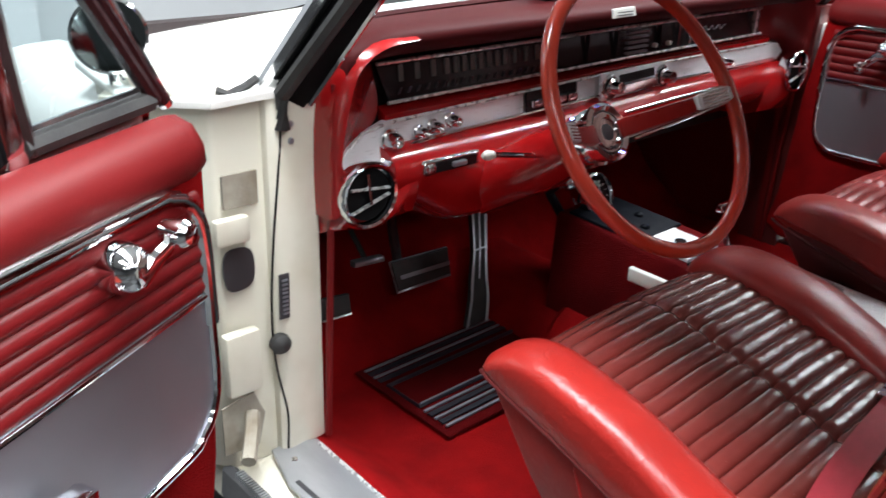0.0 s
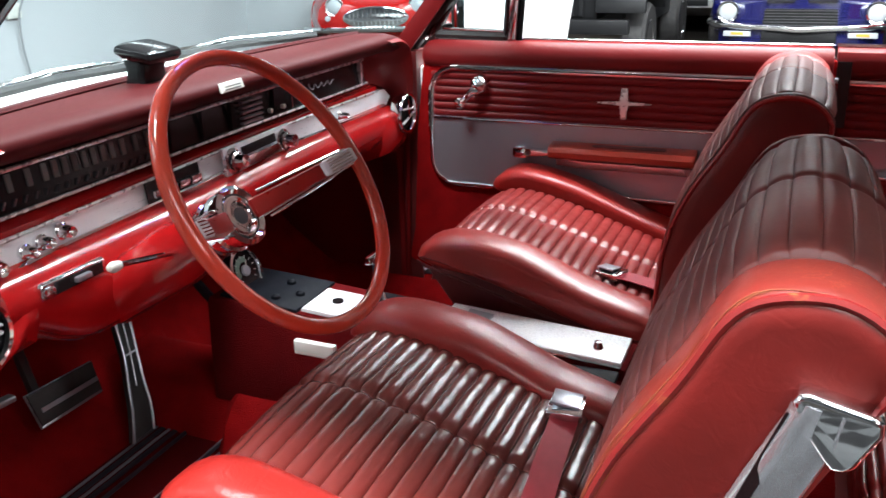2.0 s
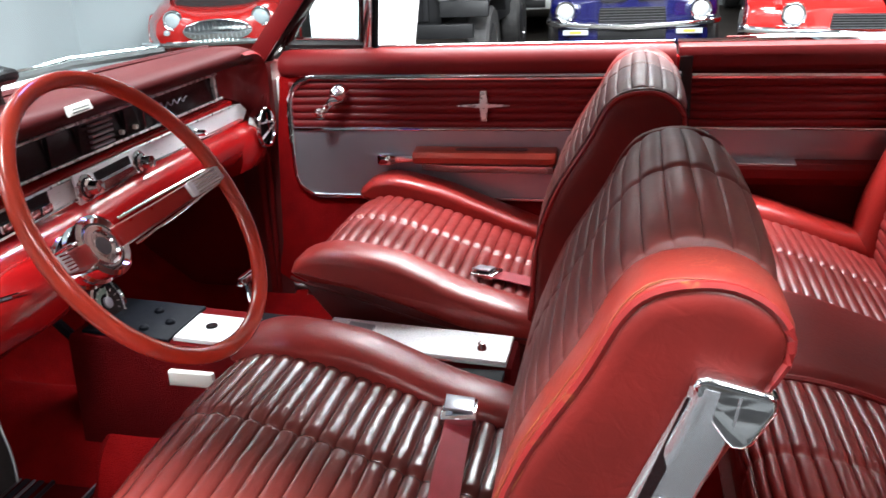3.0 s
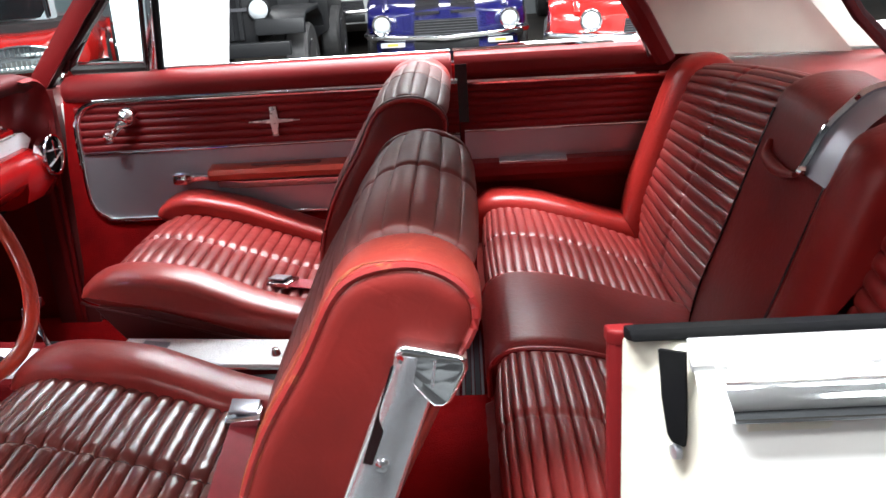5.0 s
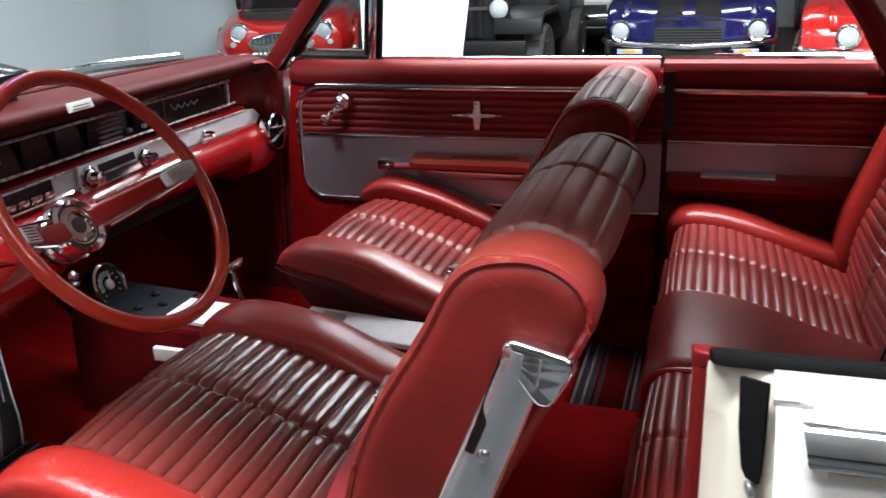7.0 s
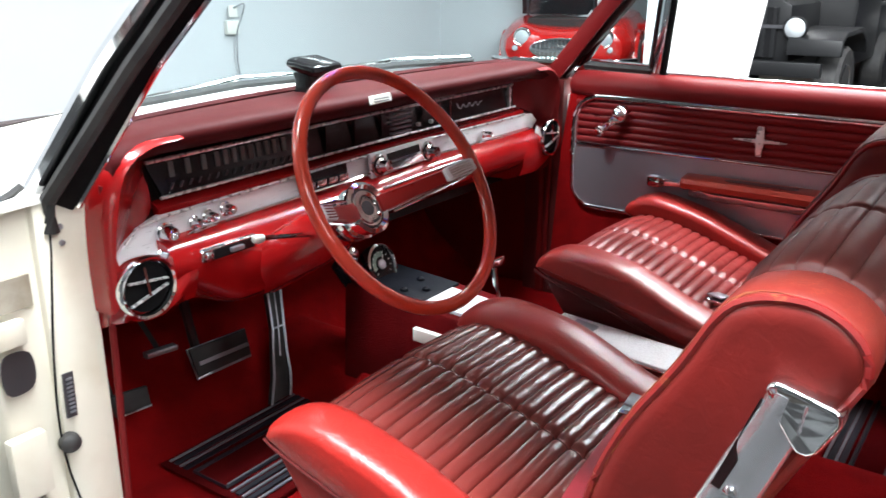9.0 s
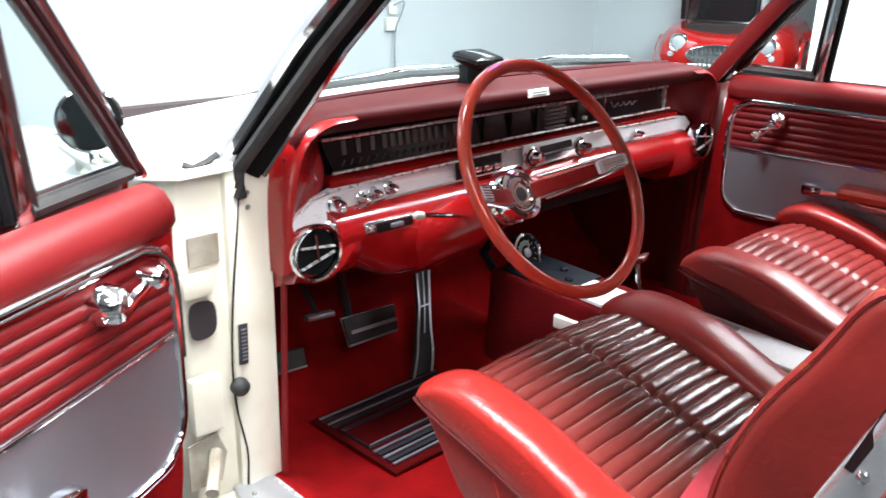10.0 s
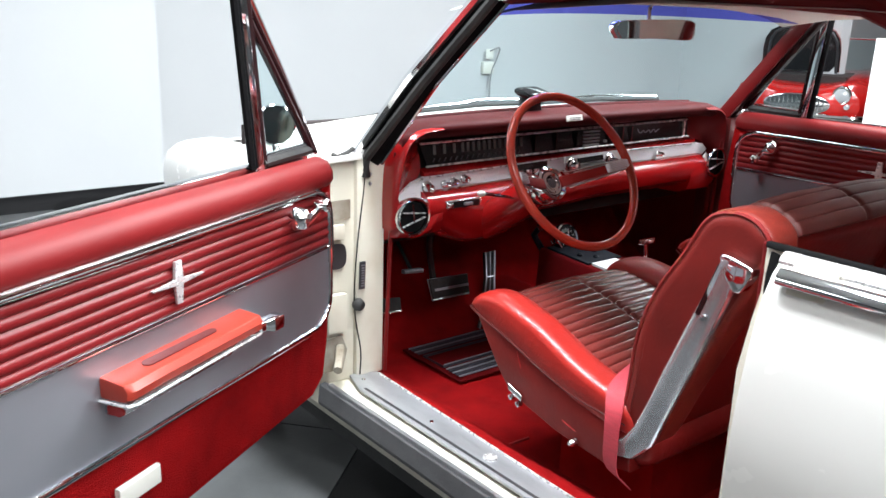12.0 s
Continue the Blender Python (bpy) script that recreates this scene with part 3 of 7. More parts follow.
        part("belt_seal", Shape().slab([(s * 0.878, -1.138, 1.030 - dz), (s * 0.880, -1.138, 1.0425 - dz), (s * 0.892, -1.140, 1.0435 - dz), (s * 0.896, -1.142, 1.036 - dz)], (0, -1, 0), 0.38), SEAL, CAR, "black rubber strip on the belt line", bevel=0.003)
        part("belt_molding", Shape().slab([(s * 0.8975, -1.176, 1.030 - dz), (s * 0.8985, -1.176, 1.0395 - dz), (s * 0.904, -1.176, 1.039 - dz), (s * 0.917, -1.176, 1.028 - dz), (s * 0.916, -1.176, 1.022 - dz)], (0, -1, 0), 1.2), BRIGHT_TRIM, CAR, "bright belt line moulding", bevel=0.002)
        part("side_molding", Shape().slab([(s * 0.925, -1.190, 1.022), (s * 0.936, -1.190, 1.025), (s * 0.950, -1.192, 1.015), (s * 0.953, -1.194, 1.005), (s * 0.94, -1.194, 1.0)], (0, -1, 0), 1.6), CHROME, CAR, "bright moulding along the rear quarter", bevel=0.003)
        # roof rail and A pillar
        a0, a1 = Vector((s * 0.735, 0.045, 0.955)), Vector((s * 0.655, -0.335, 1.375))
        part("windscreen_pillar", Shape().rings([[p + Vector(o) for o in (((0, 0.0, 0), (s * 0.04, 0.015, 0), (s * 0.045, 0.07, 0), (s * 0.005, 0.075, 0)) if s < 0 else ((0.004, 0.004, 0), (0.03, 0.012, 0), (0.036, 0.06, 0), (0.008, 0.066, 0)))] for p in (a0 + (a0 - a1) * 0.05, a0, a0.lerp(a1, 0.5) + Vector((s * 0.012, 0, 0.01)), a1)]), VINYL if s > 0 else SEAL, CAR, "red painted windscreen pillar" if s > 0 else "black windscreen pillar edge", bevel=0.004)
        if s < 0:
            part("pillar_edge", Shape().tube([a0 + Vector((0.002, -0.002, 0)), a0.lerp(a1, 0.5) + Vector((-0.010, -0.002, 0.01)), a1 + Vector((0.002, -0.002, 0))], 0.0045, 6), CHROME, CAR, "thin chrome pillar edge")
        part("pillar_seal", Shape().tube([a0 + Vector((s * 0.044, 0.002, -0.03)), a0 + Vector((s * 0.045, -0.002, 0.02)), a0.lerp(a1, 0.5) + Vector((s * 0.055, -0.002, 0.01)), a1 + Vector((s * 0.045, 0, 0))], 0.012, 8), RUBBER, CAR, "black rubber weather seal")
        part("pillar_molding", Shape().tube([a0 + Vector((s * 0.05, 0.05, 0.01)), a0.lerp(a1, 0.5) + Vector((s * 0.06, 0.048, 0.015)), a1 + Vector((s * 0.05, 0.05, 0))], 0.014, 8), CHROME, CAR, "bright windscreen moulding")
        part("roof_rail", Shape().tube([a1 + Vector((0, 0.03, 0)), (s * 0.64, -0.7, 1.395), (s * 0.635, -1.1, 1.37), (s * 0.645, -1.34, 1.27)], 0.019, 8), VINYL, CAR, "red roof rail trim")
    # near-black blocks stand in for the shade inside the door gap
    part("lock_filler", Shape().box(0.775, 0.86, -1.132, -0.985, 0.37, 0.972), SHADE_FILL, CAR, "near-black filler standing for shade in the door gap", smooth=False)
    part("gap_filler", Shape().box(0.722, 0.80, -1.045, -0.99, 0.86, 1.004), DARK_MAROON, CAR, "near-black filler standing for shade in the door gap", smooth=False)
    # the dash's shade on this trim is put into its darker colour
    part("pillar_filler", Shape().box(0.722, 0.80, -0.012, 0.10, 0.33, 1.0), SEAM_SHADE_VINYL, CAR, "red pillar trim at the dash end, darkened for shade", smooth=False)
    # cowl, bonnet
    rows = []
    for k in range(13):
        t = k / 12
        rows.append([(0.76 * u * (1 - 0.14 * t ** 1.6), 0.52 + 0.84 * t, 0.985 + 0.045 * (1 - u * u) - 0.165 * t ** 0.85 + 0.012 * math.exp(-((abs(u) - 0.45) / 0.06) ** 2)) for u in [i / 12 - 1 for i in range(25)]])
    part("bonnet", Shape().grid(rows), WHITE_PAINT, CAR, "glossy white bonnet")
    part("cowl", Shape().grid([[(0.80 * u, 0.10 + 0.16 * (1 - u * u) + (0.43 - 0.16 * (1 - u * u)) * t, 0.980 + 0.045 * (1 - u * u) + 0.008 * math.sin(u * 120) * (0.2 < t < 0.8)) for u in [i / 60 - 1 for i in range(121)]] for t in [j / 6 for j in range(7)]]), WHITE_PAINT, CAR, "white ventilated cowl panel")
    part("nose", Shape().box(-0.79, 0.79, 1.28, 1.38, 0.35, 0.795), WHITE_PAINT, CAR, bevel=0.04)

    # windscreen
    def ws(u, v):
        base = Vector((0.72 * u, 0.07 + 0.16 * max(0, 1 - u * u) ** 0.8, 1.0 + 0.03 * (1 - u * u)))
        top = Vector((0.635 * u, -0.31 + 0.16 * (1 - u * u), 1.385 + 0.01 * (1 - u * u)))
        return base.lerp(top, v)
    us = [i / 24 - 1 for i in range(49)]
    g = part("windscreen", Shape().grid([[ws(u, v) for u in us] for v in [0.86 * j / 10 for j in range(11)]]), GLASS, CAR, "curved tinted windscreen glass")
    g.visible_shadow = False
    g = part("tint_band", Shape().grid([[ws(u, v) for u in us] for v in (0.86, 0.9, 0.95, 1.0)]), BAND_GLASS, CAR, "blue tinted band along the windscreen's top")
    g.visible_shadow = False
    part("windscreen_header", Shape().grid([[ws(u, 1.0) + Vector((0, o, z)) for u in us] for o, z in ((0.03, 0.0), (-0.01, -0.012), (-0.07, -0.005), (-0.09, 0.02))]), HEADLINER, CAR, "beige windscreen header trim")
    # roof and headliner
    ys = (-0.20, -0.35, -0.7, -1.1, -1.4, -1.65, -1.82)
    zs = (1.40, 1.425, 1.445, 1.44, 1.42, 1.395, 1.365)
    part("headliner", Shape().grid([[(0.66 * u, y, z - 0.03 - 0.05 * abs(u) ** 4) for u in [i / 8 - 1 for i in range(17)]] for y, z in zip(ys, zs)]), HEADLINER, CAR, "beige cloth headliner")
    part("roof", Shape().grid([[(0.70 * u, y + (0.03 if y > -0.3 else 0), z - 0.06 * abs(u) ** 4) for u in [i / 8 - 1 for i in range(17)]] for y, z in zip(ys, zs)]), WHITE_PAINT, CAR, "white painted roof")
    for s in (-1, 1):
        b = -0.20 if s < 0 else 0.0
        sail = [(s * 0.66, -1.48, 1.01), (s * 0.655, -1.43, 1.12), (s * 0.64, -1.32, 1.28), (s * 0.62, -1.25, 1.37), (s * 0.60, -1.78, 1.34), (s * 0.645, -1.84, 1.11), (s * 0.655, -1.95, 0.99)]
        sail = [(x, y + b, z) for x, y, z in sail]
        part("sail_panel", Shape().slab(sail, (s, 0, 0), 0.03), HEADLINER, CAR, "beige cloth rear pillar lining", smooth=False)
        part("sail_skin", Shape().slab([(x + s * 0.05, y - (0.12 if y < -1.7 else 0), z) for x, y, z in sail], (s, 0, 0), 0.02), WHITE_PAINT, CAR, "white painted rear roof pillar", smooth=False)
        part("pillar_trim", Shape().tube([(s * 0.655, -1.515 + b, 0.995), (s * 0.645, -1.45 + b, 1.11), (s * 0.63, -1.33 + b, 1.28), (s * 0.62, -1.22 + b, 1.36)], 0.024, 8), VINYL, CAR, "red rear pillar trim")
        part("window_frame", Shape().tube([(s * 0.685, -1.485 + b, 1.005), (s * 0.682, -1.475 + b, 1.035), (s * 0.665, -1.42 + b, 1.13), (s * 0.65, -1.32 + b, 1.27)], 0.009, 8), CHROME, CAR, "bright quarter window frame")
        part("rear_window_trim", Shape().tube([(s * 0.60, -2.02, 0.99), (s * 0.60, -1.93, 1.08), (s * 0.59, -1.83, 1.22), (s * 0.56, -1.78, 1.33)], 0.017, 8), DARK_MAROON, CAR, "dark red rear window trim")
    g = part("rear_window", Shape().grid([[(0.60 * u, -2.06 - 0.10 * (1 - u * u) + 0.26 * v, 0.985 + 0.36 * v) for u in [i / 8 - 1 for i in range(17)]] for v in (0, 0.5, 1)]), SIDE_GLASS, CAR, "rear window glass")
    g.visible_shadow = False
    part("parcel_shelf", Shape().box(-0.72, 0.72, -2.2, -1.60, 0.945, 0.985), VINYL, CAR, "red vinyl parcel shelf", bevel=0.012)
    part("rear_bulkhead", Shape().box(-0.85, 0.85, -2.02, -1.98, 0.27, 0.95), SHADE_FILL, CAR, smooth=False)
    part("boot_lid", Shape().grid([[(0.88 * u, -2.16 - 1.2 * v, 0.985 + 0.02 * (1 - u * u) - 0.05 * v * v) for u in [i / 6 - 1 for i in range(13)]] for v in (0, 0.3, 0.6, 1)]), WHITE_PAINT, CAR, "white boot lid")


shell()


# ---- seats ----
CUSHION = [(-0.300, 0.665), (-0.335, 0.703), (-0.40, 0.706), (-0.50, 0.697), (-0.65, 0.668), (-0.78, 0.635), (-0.84, 0.60), (-0.84, 0.48), (-0.72, 0.45), (-0.58, 0.47), (-0.445, 0.507), (-0.395, 0.565), (-0.335, 0.625)]
BACK = [(-0.760, 0.50), (-0.780, 0.632), (-0.792, 0.752), (-0.826, 0.85), (-0.880, 0.94), (-0.911, 0.993), (-0.940, 1.018), (-0.972, 1.026), (-1.007, 1.016), (-1.032, 0.993), (-1.038, 0.968), (-1.026, 0.94), (-1.003, 0.89), (-0.960, 0.772), (-0.905, 0.65), (-0.850, 0.54), (-0.805, 0.485)]


rng = random.Random(4)


def front_seat(s):
    """A bucket seat; s is -1 for the driver's side."""
    cx = s * 0.42
    slide = 0.0 if s < 0 else 0.04
    seat = thing("front_seat", (cx, -0.6, 0.30), "red leather bucket seat with dark pleated centre and worn piping" if s < 0 else "red leather bucket seat with dark pleated centre beside the console", "car seat", "front seats")
    w = 0.288
    cover = part("cushion", rounded_prism([(y - (0.02 if y > -0.36 else 0), z - (0.05 if z > 0.63 else 0.0) - (0.055 * max(0.0, min(1.0, (-0.45 - y) / 0.25)) if z > 0.59 else 0.0)) for y, z in CUSHION], cx - w + 0.01, cx + w - 0.01, 0.03), SIDE_LEATHER, seat, "red leather seat cushion")
    for k in (-1, 1):
        x0, x1 = sorted((cx + k * (0.205 if k == s and s < 0 else 0.180), cx + k * (w + 0.006)))
        top = [(-0.296, 0.668), (-0.325, 0.702), (-0.39, 0.714), (-0.50, 0.690), (-0.57, 0.664), (-0.65, 0.632), (-0.80, 0.590), (-0.80, 0.530), (-0.65, 0.545), (-0.53, 0.582), (-0.43, 0.616), (-0.345, 0.640)]
        if k == s:
            roll = rounded_prism([(y, z + (0.0 if s < 0 else 0.022 if z > 0.6 and y > -0.7 else 0)) for y, z in top], x0, x1, 0.034, 64, inset=0.020)
        else:
            # the inner bolster is a thin roll that sinks towards the backrest
            top = [(-0.296, 0.672), (-0.325, 0.706), (-0.39, 0.718), (-0.50, 0.702), (-0.57, 0.675), (-0.65, 0.640), (-0.80, 0.590), (-0.80, 0.530), (-0.65, 0.560), (-0.53, 0.602), (-0.43, 0.632), (-0.345, 0.645)]
            roll = rounded_prism(top, x0, x1, 0.046, 64, inset=0.022)
        part("bolster", roll, CREASED_LEATHER if k != s else DRIVER_LEATHER if s < 0 else RED_LEATHER, cover, "bright red leather bolster, creased and shiny")
        edge = spline([(cx + k * (w + 0.0045), y, z) for y, z in ((-0.305, 0.668), (-0.335, 0.655), (-0.446, 0.624), (-0.568, 0.585), (-0.652, 0.566), (-0.79, 0.558))], 40)
        part("piping", Shape().tube(edge, 0.0028, 6), SEAM_SHADE_VINYL, cover, "dark sewn edge")

    def lift(t, x, end):
        u = (x - cx) / 0.19
        seam = -0.0075 * math.exp(-(u * 0.19 / 0.007) ** 2)
        return 0.002 + 0.008 * (1 - u * u) + seam + 0.0022 * noise.noise(Vector((x * 10, t * 14, 3 * s))) + 0.0010 * noise.noise(Vector((x * 45, t * 60, 9 * s)))
    path = [(-0.80, 0.566), (-0.65, 0.612), (-0.50, 0.662), (-0.40, 0.684), (-0.345, 0.680), (-0.316, 0.652), (-0.345, 0.612), (-0.395, 0.560), (-0.44, 0.515)]
    part("pleated_panel", pleated_sheet(path, cx - (0.218 if s < 0 else 0.192), cx + (0.192 if s < 0 else 0.218), 0.0255, 0.0068, True, lift), PLEAT_LEATHER if s < 0 else REAR_LEATHER, cover, "dark maroon pleated leather panel, cracked along a seam", sharp=75)
    if s < 0:
        # split threads beside the seam
        for pts in (((-0.380, -0.560), (-0.384, -0.575), (-0.388, -0.588), (-0.394, -0.603), (-0.400, -0.619)), ((-0.457, -0.612), (-0.459, -0.622), (-0.463, -0.634), (-0.467, -0.647))):
            line = []
            for x, y in pts:
                z = 0.662 + (y + 0.50) * 0.333 + 0.0095 + 0.0045 * abs(math.sin(70 * y))
                line.append((x, y, z))
            part("split_stitch", Shape().tube(spline(line, 24), 0.0009, 5), CRACK, cover, "pale split in the leather")
    # backrest
    back = part("backrest", rounded_prism(offset_profile(BACK, 0.012), cx - w + 0.01, cx + w - 0.01, 0.026, 96), SIDE_LEATHER, seat, "plain red leather backrest side")
    fore = [(-1.036, 0.985), (-1.024, 1.006), (-1.0, 1.020), (-0.972, 1.028), (-0.940, 1.020), (-0.911, 0.995), (-0.880, 0.942), (-0.826, 0.852), (-0.792, 0.754), (-0.780, 0.634), (-0.772, 0.56)]

    xa, xb = sorted((cx + s * 0.195, cx - s * 0.262))
    mid, half = (xa + xb) / 2, (xb - xa) / 2

    def blift(t, x, end):
        u = (x - mid) / half
        band = math.exp(-(t / 0.03) ** 4)
        seam = math.exp(-((x - mid) / 0.005) ** 2)
        return 0.001 + 0.003 * band + 0.008 * (1 - u ** 4) - 0.006 * seam + 0.0018 * noise.noise(Vector((x * 12, t * 12, 7 * s)))
    part("pleated_panel", pleated_sheet(fore, xa, xb, 0.026, 0.0034, True, blift), BACK_LEATHER, back, "dark maroon pleated leather panel", sharp=75)
    for k in (-1, 1):
        x0, x1 = sorted((cx + k * (0.185 if k == s else 0.245), cx + k * (w + 0.001)))
        rolled = [(y + 0.007 * (1 if y > -0.97 else -1) * (z > 0.55), z + (0.005 if z > 0.97 else 0)) for y, z in BACK]
        edge = part("bolster", rounded_prism(rolled, x0, x1, 0.028, 96), CRACKED_LEATHER if k == s and s < 0 else EDGE_LEATHER, back, "plain red leather backrest edge, cracked along the front" if k == s and s < 0 else "plain red leather backrest edge")
        if k == s and s < 0:
            edge.data.materials.append(EDGE_LEATHER)
            for poly in edge.data.polygons:
                if abs(poly.normal.x) > 0.75:
                    poly.material_index = 1
        prof = spline([(cx + k * (w - 0.0075), y, z) for y, z in offset_profile(rolled, 0.0062)[:12]], 70)
        if k == s and s < 0:
            ring = [(p.x, p.y) for p in spline([(y, z, 0) for y, z in rolled], 96, True)]
            cracks = Shape()
            for c in range(22):
                i0 = rng.randint(8, 38)
                i1 = i0 + rng.randint(5, 12)
                deep = rng.uniform(0.006, 0.024)
                pts = []
                for i in range(i0, i1):
                    dx = deep + 0.004 * noise.noise(Vector((i * 0.35, c * 3.1, 0)))
                    dx = max(0.002, dx)
                    up = 0.028 * (1 - math.sin(math.acos(max(0.0, 1 - dx / 0.028)))) - 0.0004
                    y, z = offset_profile(ring, up)[i]
                    pts.append((x0 + dx if s < 0 else x1 - dx, y, z))
                cracks.tube(pts, [0.0002 + 0.0004 * math.sin(math.pi * j / (len(pts) - 1)) * (0.5 + rng.random()) for j in range(len(pts))], 5)
            part("worn_cracks", cracks, CRACK, back, "thin orange cracks in the leather edge")
        part("piping", Shape().tube(prof, 0.0045, 6), WORN if k == s else PIPING, back, "worn red piping with cracked orange edges" if k == s else "")
    # bright hinge arm on the outer side
    xo = cx + s * (w + 0.003)
    line = [(-0.986, 0.948, 0.019), (-0.981, 0.925, 0.021), (-0.957, 0.865, 0.023), (-0.928, 0.79, 0.0245), (-0.893, 0.70, 0.0245), (-0.863, 0.62, 0.024), (-0.838, 0.555, 0.026), (-0.805, 0.515, 0.022), (-0.762, 0.498, 0.012)]
    rings = []
    for i, (y, z, hw) in enumerate(line):
        a, b = line[max(0, i - 1)], line[min(len(line) - 1, i + 1)]
        d = Vector((0, b[0] - a[0], b[1] - a[1])).normalized()
        n = Vector((0, -d.z, d.y))
        p = Vector((xo, y, z))
        t = 0.020 if i < 2 else 0.012
        rings.append([p - n * hw, p - n * hw + Vector((s * t * 0.75, 0, 0)), p - n * hw * 0.86 + Vector((s * t, 0, 0)), p - n * hw * 0.30 + Vector((s * t * 0.88, 0, 0)), p + n * hw * 0.35 + Vector((s * t * 1.08, 0, 0)), p + n * hw * 0.86 + Vector((s * t * 0.9, 0, 0)), p + n * hw + Vector((s * t * 0.6, 0, 0)), p + n * hw])
    arm = part("hinge_arm", Shape().rings(rings), HINGE_METAL, seat, "chrome hinge arm along the seat side")
    part("hinge_cap", Shape().slab([(xo - s * 0.004, y, z) for y, z in ((-0.964, 0.950), (-0.968, 0.957), (-0.976, 0.959), (-1.022, 0.948), (-1.029, 0.943), (-1.030, 0.932), (-1.014, 0.902), (-1.006, 0.896), (-0.996, 0.897), (-0.990, 0.904), (-0.972, 0.930))], (s, 0, 0), 0.0235, 0.005), CHROME, arm, "chrome hinge cap")
    # dark red reflection in the chrome, laid on as a thin coloured strip
    part("arm_slot", Shape().slab([(xo + s * 0.0112, y, z) for y, z in ((-0.974, 0.936), (-0.961, 0.938), (-0.926, 0.838), (-0.935, 0.835))], (s, 0, 0), 0.0018), DARK_MAROON, arm, "dark red strip standing for a reflection in the arm", smooth=False)
    part("screw", Shape().lathe((xo + s * 0.011, -0.944, 0.835), (s, 0, 0), [(0, 0.007), (0.005, 0.006), (0.007, 0.0)], 14), CHROME, arm)
    # base, rails and levers
    part("seat_base", Shape().slab([(cx - 0.20, -0.54, 0.302), (cx + 0.20, -0.54, 0.302), (cx + 0.20, -0.80, 0.302), (cx - 0.20, -0.80, 0.302)], (0, 0, 1), 0.17), CARPET, seat, "carpeted red seat base", smooth=False)
    for k in (-1, 1):
        part("rail", Shape().box(cx + k * 0.17 - 0.015, cx + k * 0.17 + 0.015, -0.86, -0.54, 0.30, 0.335), RUBBER, seat, smooth=False)
    # the inner panel is a darkened copy of the outer, its shade in the colour
    for k in (-s, s):
        side = part("side_skirt", Shape().slab([(cx + k * (w - 0.03), y, z) for y, z in ((-0.330, 0.650), (-0.40, 0.555), (-0.452, 0.50), (-0.60, 0.465), (-0.75, 0.45), (-0.81, 0.46), (-0.80, 0.565), (-0.65, 0.580), (-0.55, 0.610), (-0.43, 0.650), (-0.345, 0.664))], (k, 0, 0), 0.033, 0.004), SIDE_LEATHER if k == s else SEAM_SHADE_VINYL, seat, "red vinyl side panel of the cushion" if k == s else "inner vinyl side panel of the cushion, shade put into its colour")
    for y0, z0, y1, z1 in ((-0.47, 0.606, -0.485, 0.570), (-0.62, 0.498, -0.66, 0.488)):
        part("seam", Shape().tube([(cx + s * (w + 0.0025), y0, z0), (cx + s * (w + 0.003), (y0 + y1) / 2, (z0 + z1) / 2), (cx + s * (w + 0.0025), y1, z1)], 0.0018, 6), PIPING, side)
    part("adjuster_plate", Shape().slab([(cx + s * (w + 0.005), y, z) for y, z in ((-0.455, 0.524), (-0.455, 0.508), (-0.500, 0.494), (-0.500, 0.510))], (s, 0, 0), 0.006, 0.002), CHROME, side, "small chrome seat trim plate")
    for y, z in ((-0.468, 0.496), (-0.492, 0.487)):
        part("adjuster_pin", Shape().lathe((cx + s * (w + 0.004), y, z), (s, 0, 0), [(0, 0.007), (0.012, 0.0065), (0.015, 0.0)], 12), CHROME, side, "small chrome pin")
    part("adjuster_knob", Shape().lathe((cx + s * (w + 0.006), -0.665, 0.468), (s, 0, 0), [(0, 0.010), (0.014, 0.009), (0.020, 0.004)], 14), CHROME, side, "small chrome knob")
    seat.location.y += slide
    return seat


for side in (-1, 1):
    front_seat(side)


